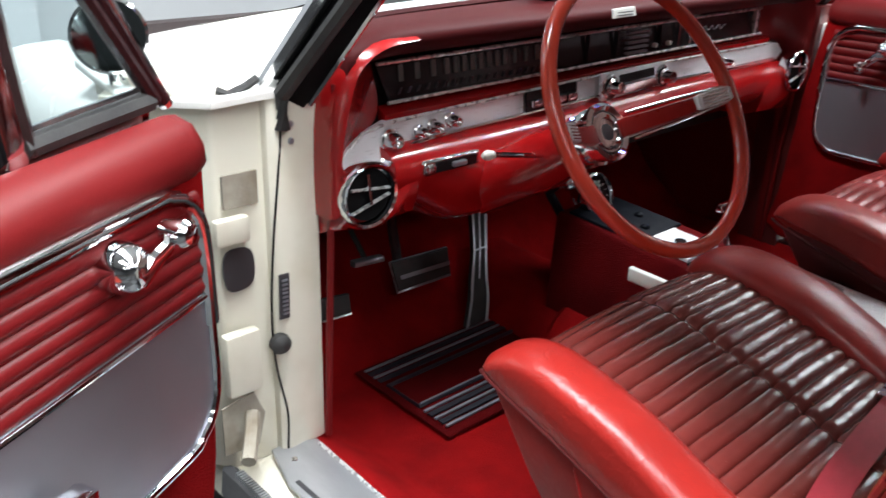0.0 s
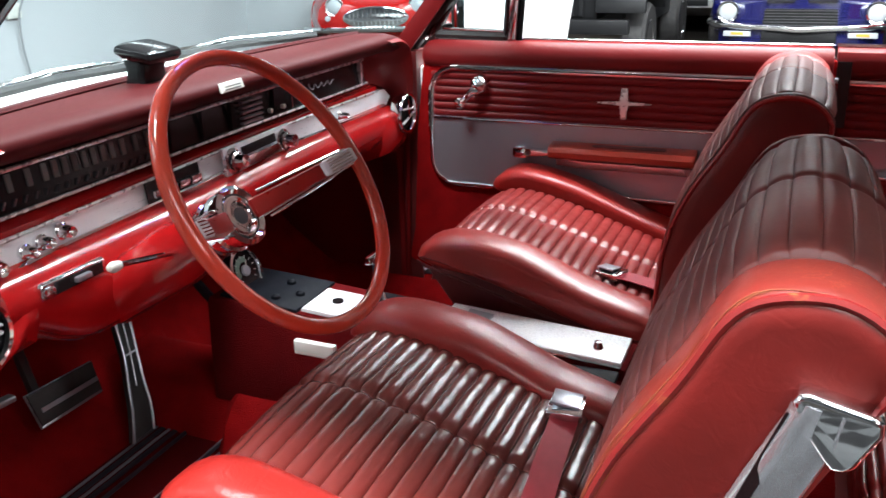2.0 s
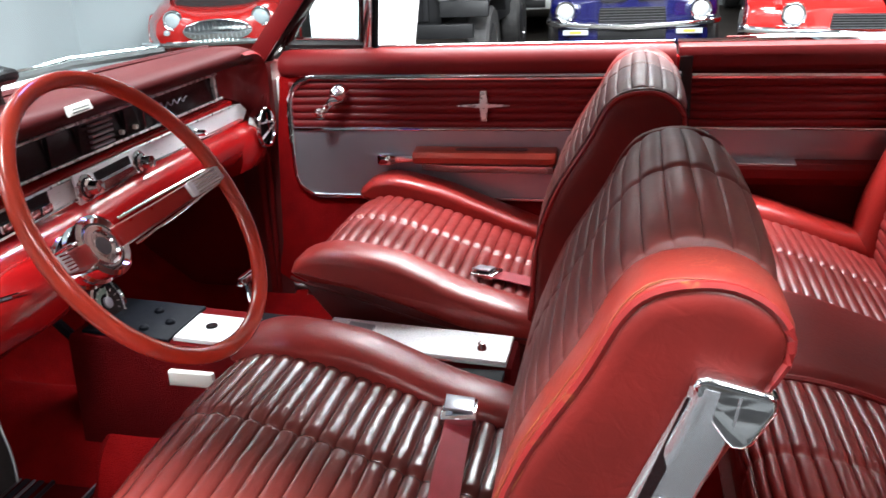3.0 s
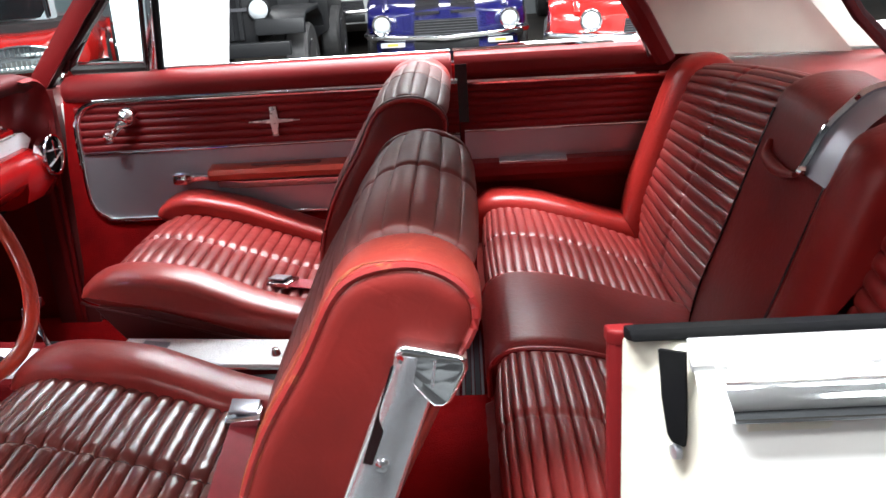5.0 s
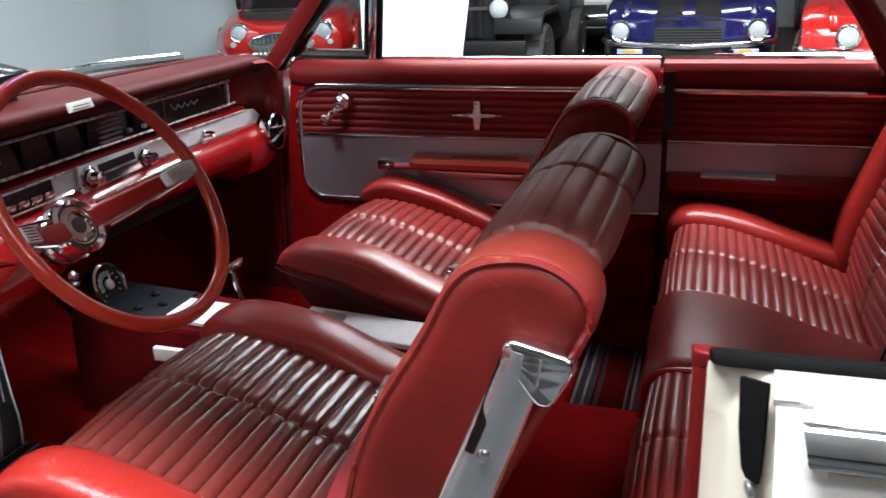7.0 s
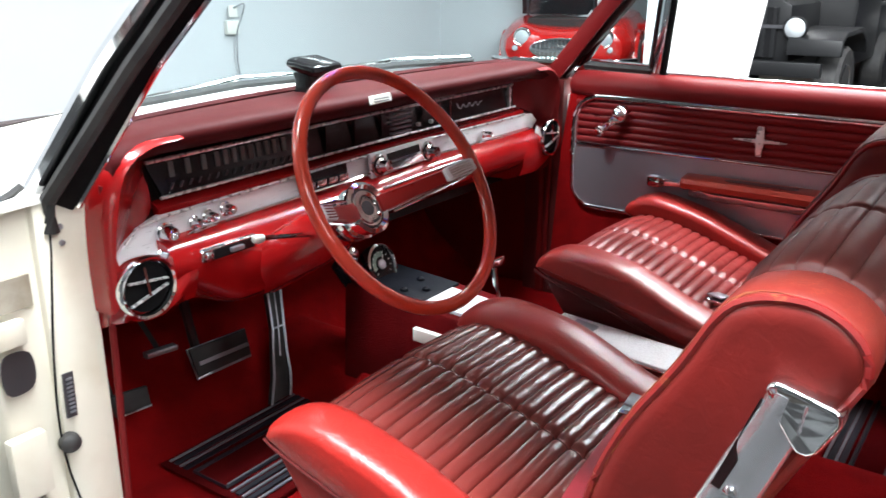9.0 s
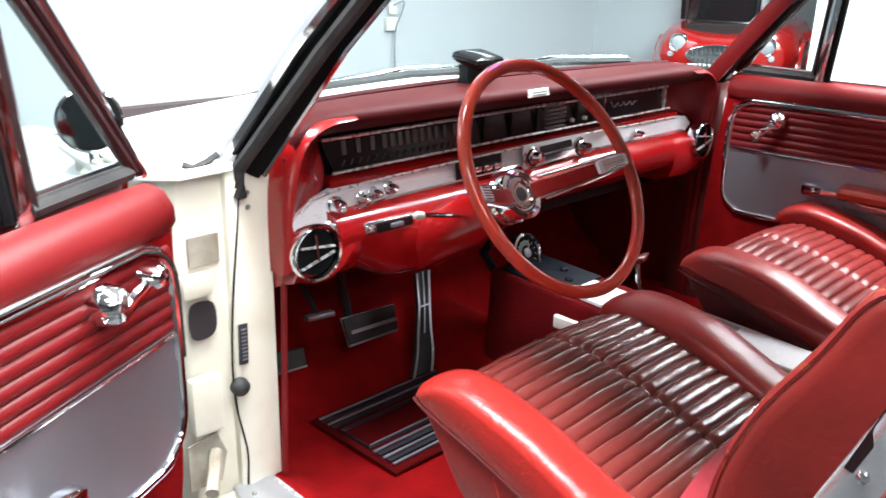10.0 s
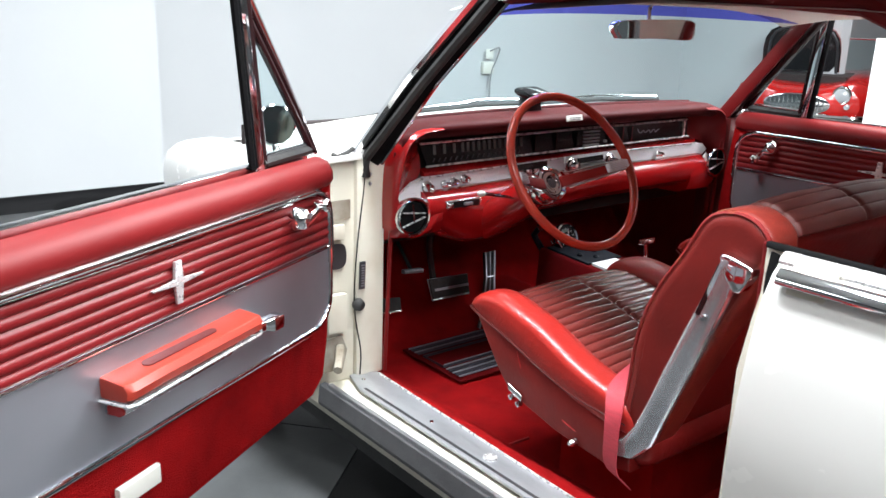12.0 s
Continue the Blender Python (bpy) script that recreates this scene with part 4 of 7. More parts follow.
def rear_seat():
    seat = thing("rear_seat", (0, -1.5, 0.30), "red leather rear bench with pleated places and a centre armrest", "car seat")
    prof = [(-1.045, 0.62), (-1.055, 0.668), (-1.10, 0.692), (-1.20, 0.682), (-1.33, 0.640), (-1.48, 0.58), (-1.50, 0.45), (-1.42, 0.32), (-1.12, 0.31), (-1.085, 0.42), (-1.06, 0.54)]
    cush = part("cushion", rounded_prism([(y - 0.015, z - 0.045 if z > 0.55 else z) for y, z in prof], -0.705, 0.705, 0.04, 72), SIDE_LEATHER, seat, "plain red leather rear cushion")
    for x0, x1 in ((0.585, 0.722), (-0.722, -0.585)):
        part("bolster", rounded_prism([(y, z + 0.006) for y, z in prof], x0, x1, 0.040, 60), RED_LEATHER, cush, "bright red leather bolster")
    part("hump_cover", rounded_prism([(y - 0.004, z - 0.006) for y, z in prof], -0.19, 0.155, 0.036, 60), HUMP_LEATHER, cush, "plain red leather centre section")
    for xx in (0.146, -0.18):
        part("piping", Shape().tube(spline([(xx, y, z - 0.008) for y, z in ((-1.055, 0.60), (-1.058, 0.655), (-1.10, 0.682), (-1.20, 0.674), (-1.33, 0.632), (-1.45, 0.592))], 40), 0.0045, 6), PIPING, cush)

    def bow(p):
        """The backrest's middle stands higher and further back than its ends."""
        x, y, z = p
        a = max(0.0, min(1.0, (0.60 - x) / 0.55, (x + 0.62) / 0.4)) * max(0.0, min(1.0, (z - 0.60) / 0.35))
        return (x, y - 0.022 * a, z + 0.048 * a)

    def bowed(shape):
        shape.v = [bow(p) for p in shape.v]
        return shape
    back_prof = [(-1.425, 0.58), (-1.435, 0.68), (-1.475, 0.80), (-1.53, 0.95), (-1.565, 0.992), (-1.61, 1.004), (-1.66, 0.985), (-1.70, 0.90), (-1.66, 0.60), (-1.55, 0.50), (-1.46, 0.51)]
    back = part("backrest", bowed(rounded_prism(offset_profile(back_prof, 0.03), -0.705, 0.705, 0.04, 80)), SIDE_LEATHER, seat, "plain red leather rear backrest")
    for x0, x1 in ((0.575, 0.722), (-0.722, -0.585)):
        part("bolster", bowed(rounded_prism([(y + (0.010 if y > -1.6 else 0), z + 0.004) for y, z in back_prof], x0, x1, 0.05, 80)), RED_LEATHER, back, "rounded red leather bolster")
    fuller = [(y + (0.020 if y > -1.6 else 0), z + 0.012 if z > 0.9 else z) for y, z in back_prof]
    centre = part("armrest", bowed(rounded_prism(fuller, -0.41, 0.0, 0.045, 80, inset=0.025)), HUMP_LEATHER, back, "plain red leather centre armrest")
    part("armrest_roll", bowed(rounded_prism([(y + 0.020, z + 0.004) for y, z in fuller[1:7]] + [(-1.62, 0.94), (-1.50, 0.76)], -0.43, -0.315, 0.05, 60, inset=0.03)), SIDE_LEATHER, centre, "padded red armrest edge")
    slope = ((-1.512, 0.955), (-1.523, 0.975), (-1.542, 1.013), (-1.563, 1.036), (-1.597, 1.063), (-1.65, 1.072))
    part("grille", Shape().grid([[(-0.245 - 0.080 * i / 8, y + 0.012, z + 0.004) for i in range(9)] for y, z in slope]), SILVER, centre, "brushed metal speaker panel")
    part("grille_frame", Shape().tube(spline([(-0.245, y + 0.014, z + 0.007) for y, z in slope], 30), 0.0055, 6), CHROME, centre, "bright frame")
    part("grille_end", Shape().lathe((-0.252, -1.498, 0.962), (0, 1, 0.3), [(0, 0.009), (0.006, 0.008), (0.010, 0.0)], 14), CHROME, centre, "bright rivet")
    part("pull_lip", Shape().tube(spline([(-0.075, -1.515, 0.965), (-0.095, -1.503, 0.948), (-0.15, -1.495, 0.944), (-0.20, -1.490, 0.948), (-0.250, -1.488, 0.958)], 24), [0.004 + 0.007 * math.sin(math.pi * min(1.0, 0.15 + i / 26)) for i in range(24)], 10), HUMP_LEATHER, centre, "padded pull lip of the armrest")
    for xx in (-0.035, -0.30):
        part("seam", Shape().tube(spline([bow((xx, y + 0.021, z + (0.012 if z > 0.9 else 0))) for y, z in back_prof[:4]], 30), 0.0022, 6), DARK_MAROON, centre)
    for c, hf in ((0.365, 0.225), (-0.385, 0.205)):
        def lift(t, x, end, c=c, hf=hf):
            u = (x - c) / hf
            return -0.022 + 0.006 * (1 - u * u) - 0.004 * math.exp(-((x - c) / 0.008) ** 2) + 0.0012 * noise.noise(Vector((x * 12, t * 12, c)))
        part("pleated_panel", pleated_sheet([(-1.46, 0.588), (-1.33, 0.640), (-1.20, 0.682), (-1.10, 0.692), (-1.058, 0.668), (-1.048, 0.625)], c - hf, c + hf, 0.0225, 0.0065, True, lift), REAR_LEATHER, cush, "dark red pleated leather panel", sharp=75)

        def flift(t, x, end, c=c):
            return 0.0015 * noise.noise(Vector((x * 12, t * 12, c)))
        part("pleated_front", pleated_sheet([(-1.047, 0.585), (-1.06, 0.54), (-1.085, 0.42), (-1.11, 0.33)], c - hf, c + hf, 0.04, 0.007, False, flift), REAR_LEATHER, cush, "dark red pleated leather front", sharp=75)
    for c, hf in ((0.295, 0.295), (-0.495, 0.105)):
        def blift(t, x, end, c=c, hf=hf):
            u = (x - c) / hf
            return -0.022 + 0.010 * (1 - u * u) - 0.005 * math.exp(-((x - c) / 0.008) ** 2) + 0.0012 * noise.noise(Vector((x * 12, t * 12, c + 5)))
        part("pleated_panel", bowed(pleated_sheet([(-1.69, 0.955), (-1.66, 0.985), (-1.61, 1.004), (-1.565, 0.992), (-1.53, 0.95), (-1.475, 0.80), (-1.435, 0.68), (-1.425, 0.58)], c - hf, c + hf, 0.0235, 0.0065, True, blift)), REAR_LEATHER, back, "dark red pleated leather panel", sharp=75)


rear_seat()


# ---- doors ----
def door(name, place_at, flip, label, crank_up, low=0.0):
    """A long door: u runs back from the hinge, w into the cabin, z up."""

    def pl(p):
        return Vector((p[0], -p[1] if flip else p[1], p[2]))

    def put(nm, shape, mat, parent=None, lab="", **k):
        return part(nm, shape, mat, ob, lab, place=pl, **k)
    ob = None
    # body: outer skin and edges
    def outline(u0, u1, drop):
        return [(u0 + 0.05, 0.56 - low), (u0 + 0.012, 0.75), (u0 + 0.0, 0.95), (u0 + 0.01, 1.0 - low * 0.4), (u1, 1.0 - low * 0.4), (u1, 0.47 - low), (0.55, 0.48 - low), (u0 + 0.10, 0.50 - low)]
    ob = put(name, Shape().slab([(u, -0.035, z) for u, z in outline(0.0, 1.0 if flip else 1.13, 0)], (0, -1, 0), 0.13), WHITE_PAINT, lab=label, bevel=0.02)
    ob.parent = CAR
    ob.matrix_basis = place_at
    put("inner_shell", Shape().slab([(u, -0.004, z) for u, z in ((0.075 - low, 0.53 - low), (0.055 - low * 0.6, 0.62 - low), (0.042 - low * 0.3, 0.80), (0.036, 0.985), (0.05, 1.005), (1.015 if flip else 1.075, 1.005), (1.015 if flip else 1.075, 0.47 - low), (0.55, 0.475 - low), (0.12 - low, 0.50 - low))], (0, -1, 0), 0.034), CARPET, lab="red carpeted lower door panel", bevel=0.004)
    # top roll
    roll = [(-0.055, 0.995), (-0.050, 1.022), (-0.030, 1.030), (-0.008, 1.022), (0.006, 1.0), (0.008, 0.98), (0.0, 0.966), (-0.03, 0.966)]
    rings = []
    for u in (0.034, 0.042, 0.06, 0.30, 0.6, 0.9, 1.008 if flip else 1.08):
        k = 0.6 if u < 0.036 else 0.9 if u < 0.05 else 1.0
        rings.append([(u, -0.02 + (w + 0.02) * k, 0.996 + (z - 0.996) * k) for w, z in roll])
    put("top_pad", Shape().rings(rings), VINYL, lab="padded red vinyl door top", bevel=0.006)
    put("belt_strip", Shape().slab(([(0.05, -0.055, 1.016), (0.05, -0.054, 1.034), (0.05, -0.060, 1.036), (0.05, -0.064, 1.016)] if flip else [(0.05, -0.055, 1.016), (0.05, -0.052, 1.036), (0.05, -0.072, 1.038), (0.05, -0.080, 1.016)]), (1, 0, 0), 0.955 if flip else 1.05), CHROME, lab="bright belt strip", bevel=0.002)
    # ribbed panel
    rows = []
    for i in range(80):
        z = 0.838 + (0.955 - 0.838) * i / 79
        k = 0.007 * abs(math.sin(math.pi * (z - 0.838) / 0.0195)) ** 0.5
        rows.append([(u, 0.001 + k, z) for u in (0.062, 0.3, 0.6, 0.9, 1.02)])
    put("ribbed_panel", Shape().grid(rows), RIB_VINYL, lab="horizontally ribbed red vinyl panel")
    arc = [(0.062, 0.84), (0.062, 0.73), (0.066, 0.70), (0.08, 0.678), (0.105, 0.666), (0.14, 0.662), (1.02, 0.662), (1.02, 0.84)]
    put("metal_panel", Shape().slab([(u, -0.003, z) for u, z in arc], (0, 1, 0), 0.007), SILVER, lab="brushed aluminium lower panel", smooth=False)
    loop = [(1.02, 0.963), (0.6, 0.964), (0.16, 0.965), (0.115, 0.962), (0.085, 0.950), (0.066, 0.925), (0.060, 0.89), (0.058, 0.80), (0.058, 0.73), (0.064, 0.698), (0.08, 0.676), (0.105, 0.664), (0.15, 0.659), (0.6, 0.658), (1.02, 0.657)]
    top = [(u, 0.006, z) for u, z in loop[:8]]
    low = [(u, 0.006, z) for u, z in loop[7:]]
    put("trim", Shape().tube(spline(top, 60), 0.0095, 8, up=(0, 1, 0), flat=0.8), CHROME, lab="chrome moulding")
    # the moulding's dark reflection, added as a thin dark rod
    put("trim_line", Shape().tube(spline([(u, 0.0132, z) for u, w, z in top], 60), 0.0016, 6), RUBBER, lab="dark line standing for a reflection in the chrome moulding")
    put("trim", Shape().tube(spline(low, 60), 0.0058, 8, up=(0, 1, 0), flat=0.8), CHROME, lab="chrome moulding")
    put("trim", Shape().tube([(0.062, 0.006, 0.835), (0.5, 0.006, 0.835), (1.02, 0.006, 0.836)], 0.0036, 8), CHROME, lab="thin chrome moulding")
    # armrest
    def sec(u, k=1.0):
        return [(u, 0.0, 0.757), (u, 0.050 * k, 0.758), (u, 0.058 * k, 0.763), (u, 0.060 * k, 0.776), (u, 0.052 * k, 0.787), (u, 0.0, 0.793)]
    arm = put("armrest", Shape().rings([sec(0.385, 0.90), sec(0.395, 1.0), sec(0.55), sec(0.65), sec(0.725, 1.05), sec(0.739, 0.95)]), ARM_RED, lab="glossy red vinyl armrest", bevel=0.005)
    # no recess is cut: the slot's shade is a thin dark plate
    put("slot", Shape().slab([(u, w, 0.7935 - 0.115 * w) for u, w in ((0.50, 0.020), (0.493, 0.023), (0.491, 0.028), (0.494, 0.033), (0.50, 0.036), (0.66, 0.037), (0.667, 0.034), (0.670, 0.027), (0.667, 0.020), (0.66, 0.017))], (0, 0.115, 1), 0.0012), SEAM_SHADE_VINYL, arm, "dark flush plate for the shaded finger slot")
    put("arm_base", Shape().rings([[(u, 0.0, 0.728), (u, 0.044 * k, 0.735), (u, 0.056 * k, 0.756), (u, 0.0, 0.758)] for u, k in ((0.40, 0.5), (0.47, 0.95), (0.6, 1.0), (0.71, 1.03), (0.732, 0.98))]), HINGE_METAL, arm, "bright armrest base", bevel=0.003)
    if not flip:
        put("arm_trim", Shape().tube([(0.384, 0.048, 0.755), (0.398, 0.058, 0.755), (0.55, 0.0605, 0.755), (0.726, 0.064, 0.755), (0.740, 0.057, 0.755), (0.742, 0.004, 0.755)], 0.0026, 6), BRIGHT_TRIM, arm, "thin bright line under the armrest")
    put("arm_end", Shape().slab([(0.728, 0.010, 0.730), (0.728, 0.034, 0.730), (0.728, 0.042, 0.735), (0.728, 0.044, 0.742), (0.728, 0.038, 0.747), (0.728, 0.010, 0.745)], (1, 0, 0), 0.007, 0.002), RED_PAINT, arm, "red armrest end")
    # door pull
    lz = 0.765 if flip else 0.745
    put("door_handle", Shape().rings([[(u, w0, z - h), (u, w0 + t, z - h * 0.8), (u, w0 + t, z + h * 0.8), (u, w0, z + h)] for u, w0, t, z, h in ((0.292, 0.020, 0.020, lz, 0.013), (0.300, 0.019, 0.023, lz, 0.017), (0.325, 0.018, 0.022, lz - 0.001, 0.017), (0.335, 0.006, 0.020, lz - 0.003, 0.012), (0.385, 0.004, 0.016, lz - 0.003, 0.008))]), CHROME, lab="chrome door release", bevel=0.003)
    # window crank
    c = Vector((0.197, 0.0, 0.926))
    tip = Vector((0.157, 0.036, 0.951 if crank_up else 0.884))
    crank = put("window_crank", Shape().lathe(c, (0, 1, 0), [(0.0, 0.025), (0.010, 0.0255), (0.020, 0.024), (0.032, 0.020), (0.040, 0.012), (0.043, 0.0)], 24), CHROME, lab="chrome window crank")
    put("crank_arm", Shape().tube([c + Vector((0.004, 0.034, -0.012)), c.lerp(tip, 0.3) + Vector((0, 0.03, 0)), c.lerp(tip, 0.65) + Vector((0, 0.022, 0)), tip], [0.009, 0.010, 0.0085, 0.008], 8, flat=0.7, up=(0, 1, 0)), CHROME, crank)
    put("crank_knob", Shape().lathe(tip + Vector((0, -0.004, 0)), (0, 1, 0), [(0, 0.010), (0.01, 0.012), (0.024, 0.014), (0.030, 0.010), (0.032, 0)], 16), CHROME, crank)
    # emblem
    put("emblem", Shape().slab([(0.561 + u, 0.009, 0.895 + z) for u, z in ((-0.064, 0.0012), (-0.010, 0.005), (-0.0075, 0.036), (0.0075, 0.036), (0.010, 0.005), (0.064, 0.0012), (0.064, -0.0012), (0.010, -0.005), (0.0065, -0.038), (-0.0065, -0.038), (-0.010, -0.005), (-0.064, -0.0012))], (0, 1, 0), 0.006), BRIGHT_TRIM, lab="chrome star emblem", bevel=0.0015)
    # courtesy lamp low on the panel
    lampo = [(0.625, 0.555), (0.72, 0.555), (0.72, 0.590), (0.625, 0.590)]
    put("courtesy_lamp", Shape().slab([(u, -0.002, z) for u, z in lampo], (0, 1, 0), 0.010, 0.003), PALE, lab="pale ribbed courtesy lamp")
    # vent window
    pu = 0.262 if flip else 0.240
    post = put("vent_post", Shape().slab([(pu - 0.011, -0.040, 1.025), (pu + 0.011, -0.040, 1.025), (pu + 0.011, -0.066, 1.025), (pu - 0.011, -0.066, 1.025)], (0.065, -0.05, 1), 0.40), CHROME, lab="chrome and black vent window post", bevel=0.003)
    put("vent_seal", Shape().tube([(pu - 0.017, -0.046, 1.03), (pu + 0.009, -0.066, 1.43)], 0.008, 6), DARK_MAROON, post, "dark red inner post strip")
    put("post_channel", Shape().tube([(pu + 0.018, -0.050, 1.03), (pu + 0.044, -0.070, 1.43)], 0.008, 6), SEAL, post, "black rubber channel")
    put("vent_frame", Shape().tube([(0.050, -0.046, 1.040), (0.106, -0.052, 1.125), (0.165, -0.058, 1.21), (0.225, -0.064, 1.295), (0.262, -0.068, 1.355)], 0.008, 8), DARK_MAROON, lab="dark vent window frame")
    put("vent_rail", Shape().tube([(0.034, -0.048, 1.036), (0.088, -0.054, 1.125), (0.147, -0.060, 1.215), (0.209, -0.066, 1.305), (0.262, -0.071, 1.385)], 0.007, 8), DARK_MAROON, lab="dark maroon vent window rail")
    put("vent_molding", Shape().tube([(0.016, -0.058, 1.028), (0.072, -0.064, 1.125), (0.130, -0.070, 1.220), (0.192, -0.076, 1.315), (0.255, -0.081, 1.41)], 0.008, 8), CHROME, lab="chrome vent window frame")
    put("vent_sill", Shape().tube([(0.055, -0.050, 1.042), (0.16, -0.050, 1.040), (pu - 0.011, -0.050, 1.038)], 0.012, 8), RUBBER, lab="black rubber vent window seal")
    put("vent_trim", Shape().tube([(0.075, -0.046, 1.056), (0.16, -0.046, 1.054), (pu - 0.022, -0.046, 1.052)], 0.004, 6), CHROME, lab="thin chrome vent window edge")
    g = put("vent_glass", Shape().add([(0.062, -0.054, 1.045), (pu, -0.054, 1.045), (pu + 0.019, -0.072, 1.355)], [(0, 1, 2)]), SIDE_GLASS, lab="clear vent window glass", smooth=False)
    g.visible_shadow = False
    return ob


yaw = math.degrees(math.atan2(-0.477, -0.879))
door("car_door", pose(-0.982, -0.161, 0.0, 0, 0, yaw), False, "open white car door with red vinyl and brushed metal trim", True)
door("car_door", pose(0.712, 0.0, 0.0, 0, 0, -90), True, "closed car door with red vinyl and brushed metal trim", False, 0.10)


# ---- dashboard ----
def dashboard():
    d = thing("dashboard", (0, 0.2, 0.75), "red padded dashboard with black instrument band and satin metal strip", "dashboard")
    N = 41
    xs = [-0.70 + 1.40 * i / (N - 1) for i in range(N)]

    def pad(x):
        u = abs(x) / 0.70
        e = 0.030 * max(0, (u - 0.86) / 0.14) ** 2
        fore = 0.07 + 0.14 * max(0, 1 - u * u) ** 0.8
        return [(x, fore, 1.040), (x, fore * 0.5 + 0.01, 1.056 - e * 0.4), (x, 0.0, 1.058 - e), (x, -0.026, 1.052 - e), (x, -0.036, 1.041 - e), (x, -0.031, 1.028 - e), (x, -0.010, 1.014 - e), (x, 0.07, 1.004 - e), (x, 0.09, 0.99 - e)]
    part("pad", Shape().rings([pad(x) for x in xs]), DASH_PAD, d, "padded dark red dash top", sharp=80)
    for k, mat in ((0.10, DASH_PAD), (0.42, BLACK), (0.66, DASH_PAD)):
        line = []
        for x in xs[2:-2]:
            p = pad(x)
            line.append(Vector(p[0]).lerp(Vector(p[1]), k) + Vector((0, 0, 0.004)))
        part("pad_ridge", Shape().tube(line, 0.006 if mat is DASH_PAD else 0.004, 6), mat, d, "thin ridge along the windscreen")
    part("core", Shape().slab([(-0.69, 0.068, 1.0), (-0.69, 0.10, 0.78), (-0.69, 0.35, 0.74), (-0.69, 0.17, 1.0)], (1, 0, 0), 1.38), SHADE_FILL, d, smooth=False)
    # end cheeks: a padded hood end, a concave upper panel and a lower pod round the vent
    for e in (-1, 1):
        if e < 0:
            inner = spline([(0.575, 0.052, 1.006), (0.592, 0.050, 0.985), (0.584, 0.046, 0.940), (0.598, 0.036, 0.905), (0.655, 0.030, 0.872), (0.692, 0.020, 0.835)], 20)
        else:
            inner = spline([(0.585, 0.052, 1.006), (0.598, 0.050, 0.985), (0.600, 0.046, 0.940), (0.640, 0.040, 0.924), (0.690, 0.034, 0.900), (0.696, 0.020, 0.850)], 20)
        outer = spline([(0.575, -0.046, 1.040), (0.640, -0.047, 1.034), (0.686, -0.045, 1.005), (0.704, -0.040, 0.945), (0.711, -0.034, 0.88), (0.716, -0.030, 0.79)], 20)
        rows = []
        for a, b in zip(inner, outer):
            row = [a.lerp(b, v) + Vector((0, (b.y - a.y) * (v ** 1.7 - v), 0)) for v in (0, 0.15, 0.3, 0.45, 0.6, 0.75, 0.88, 0.96, 1.0)]
            out = (b - a).normalized()
            row += [b + Vector((out.x * 0.010, 0.006, out.z * 0.010)), b + Vector((out.x * 0.016, 0.022, out.z * 0.016)), b + Vector((out.x * 0.018, 0.09, out.z * 0.018))]
            rows.append([(e * p.x, p.y, p.z) for p in row])
        part("dash_cheek", Shape().grid(rows), RED_PAINT if e < 0 else VINYL, d, "smooth red panel sweeping down beside the instruments", sharp=80)
        sec = lambda x, r, top: [(e * x, 0.004 - r, top), (e * x, -0.020 - r, top - 0.012), (e * x, -0.030 - r, top - 0.035), (e * x, -0.026 - r, min(0.785, top - 0.045)), (e * x, -0.012 - r * 0.6, 0.757), (e * x, 0.03, 0.742), (e * x, 0.12, 0.74), (e * x, 0.12, top)]
        tops = ((0.55, -0.008, 0.848), (0.575, -0.004, 0.834), (0.60, 0.0, 0.812), (0.635, 0.004, 0.800), (0.665, 0.004, 0.80), (0.69, 0.0, 0.82), (0.70, -0.004, 0.885), (0.714, -0.02, 0.885)) if e < 0 else ((0.55, -0.008, 0.868), (0.60, 0.0, 0.864), (0.665, 0.004, 0.864), (0.70, -0.004, 0.864), (0.714, -0.02, 0.864))
        part("lower_pod", Shape().rings([sec(*row) for row in tops]), RED_PAINT, d, "glossy red pod round the air vent", bevel=0.004)
    part("ledge", Shape().slab([(-0.58, 0.052, 0.924), (0.60, 0.052, 0.932), (0.62, 0.025, 0.926), (-0.585, 0.025, 0.914)], (0, 0, -1), 0.03), RED_PAINT, d, "narrow red ledge under the instruments", bevel=0.003)
    # instrument band
    band = part("instrument_band", Shape().slab([(-0.585, 0.058, 0.990), (0.575, 0.058, 0.995), (0.585, 0.048, 0.935), (-0.560, 0.048, 0.925)], (0, -1, 0.1), 0.006), BLACK, d, "black instrument band", smooth=False)
    part("band_trim", Shape().tube([(-0.59, 0.040, 0.992), (0.0, 0.040, 0.996), (0.58, 0.040, 0.997)], 0.0036, 8), BRIGHT_TRIM, band, "thin chrome trim")
    part("band_trim", Shape().tube([(-0.57, 0.036, 0.9285), (0.0, 0.036, 0.9345), (0.59, 0.036, 0.9375)], 0.0032, 8), BRIGHT_TRIM, band, "chrome trim")
    for x in (-0.540, -0.505, -0.470, -0.440, -0.420, -0.400, -0.380, -0.360, -0.340, -0.320, -0.300, -0.275, -0.245, -0.215):
        part("scale_mark", Shape().slab([(x, 0.044, 0.958), (x + 0.009, 0.044, 0.958), (x + 0.009, 0.047, 0.984), (x, 0.047, 0.984)], (0, 1, 0), 0.003), MARK, band, smooth=False)
    for i in range(17):
        x = -0.545 + 0.020 * i
        part("scale_line", Shape().slab([(x, 0.0405, 0.938), (x + 0.003, 0.0405, 0.938), (x + 0.009, 0.0405, 0.948), (x + 0.006, 0.0405, 0.948)], (0, 1, 0), 0.003), DARK_METAL, band, smooth=False)
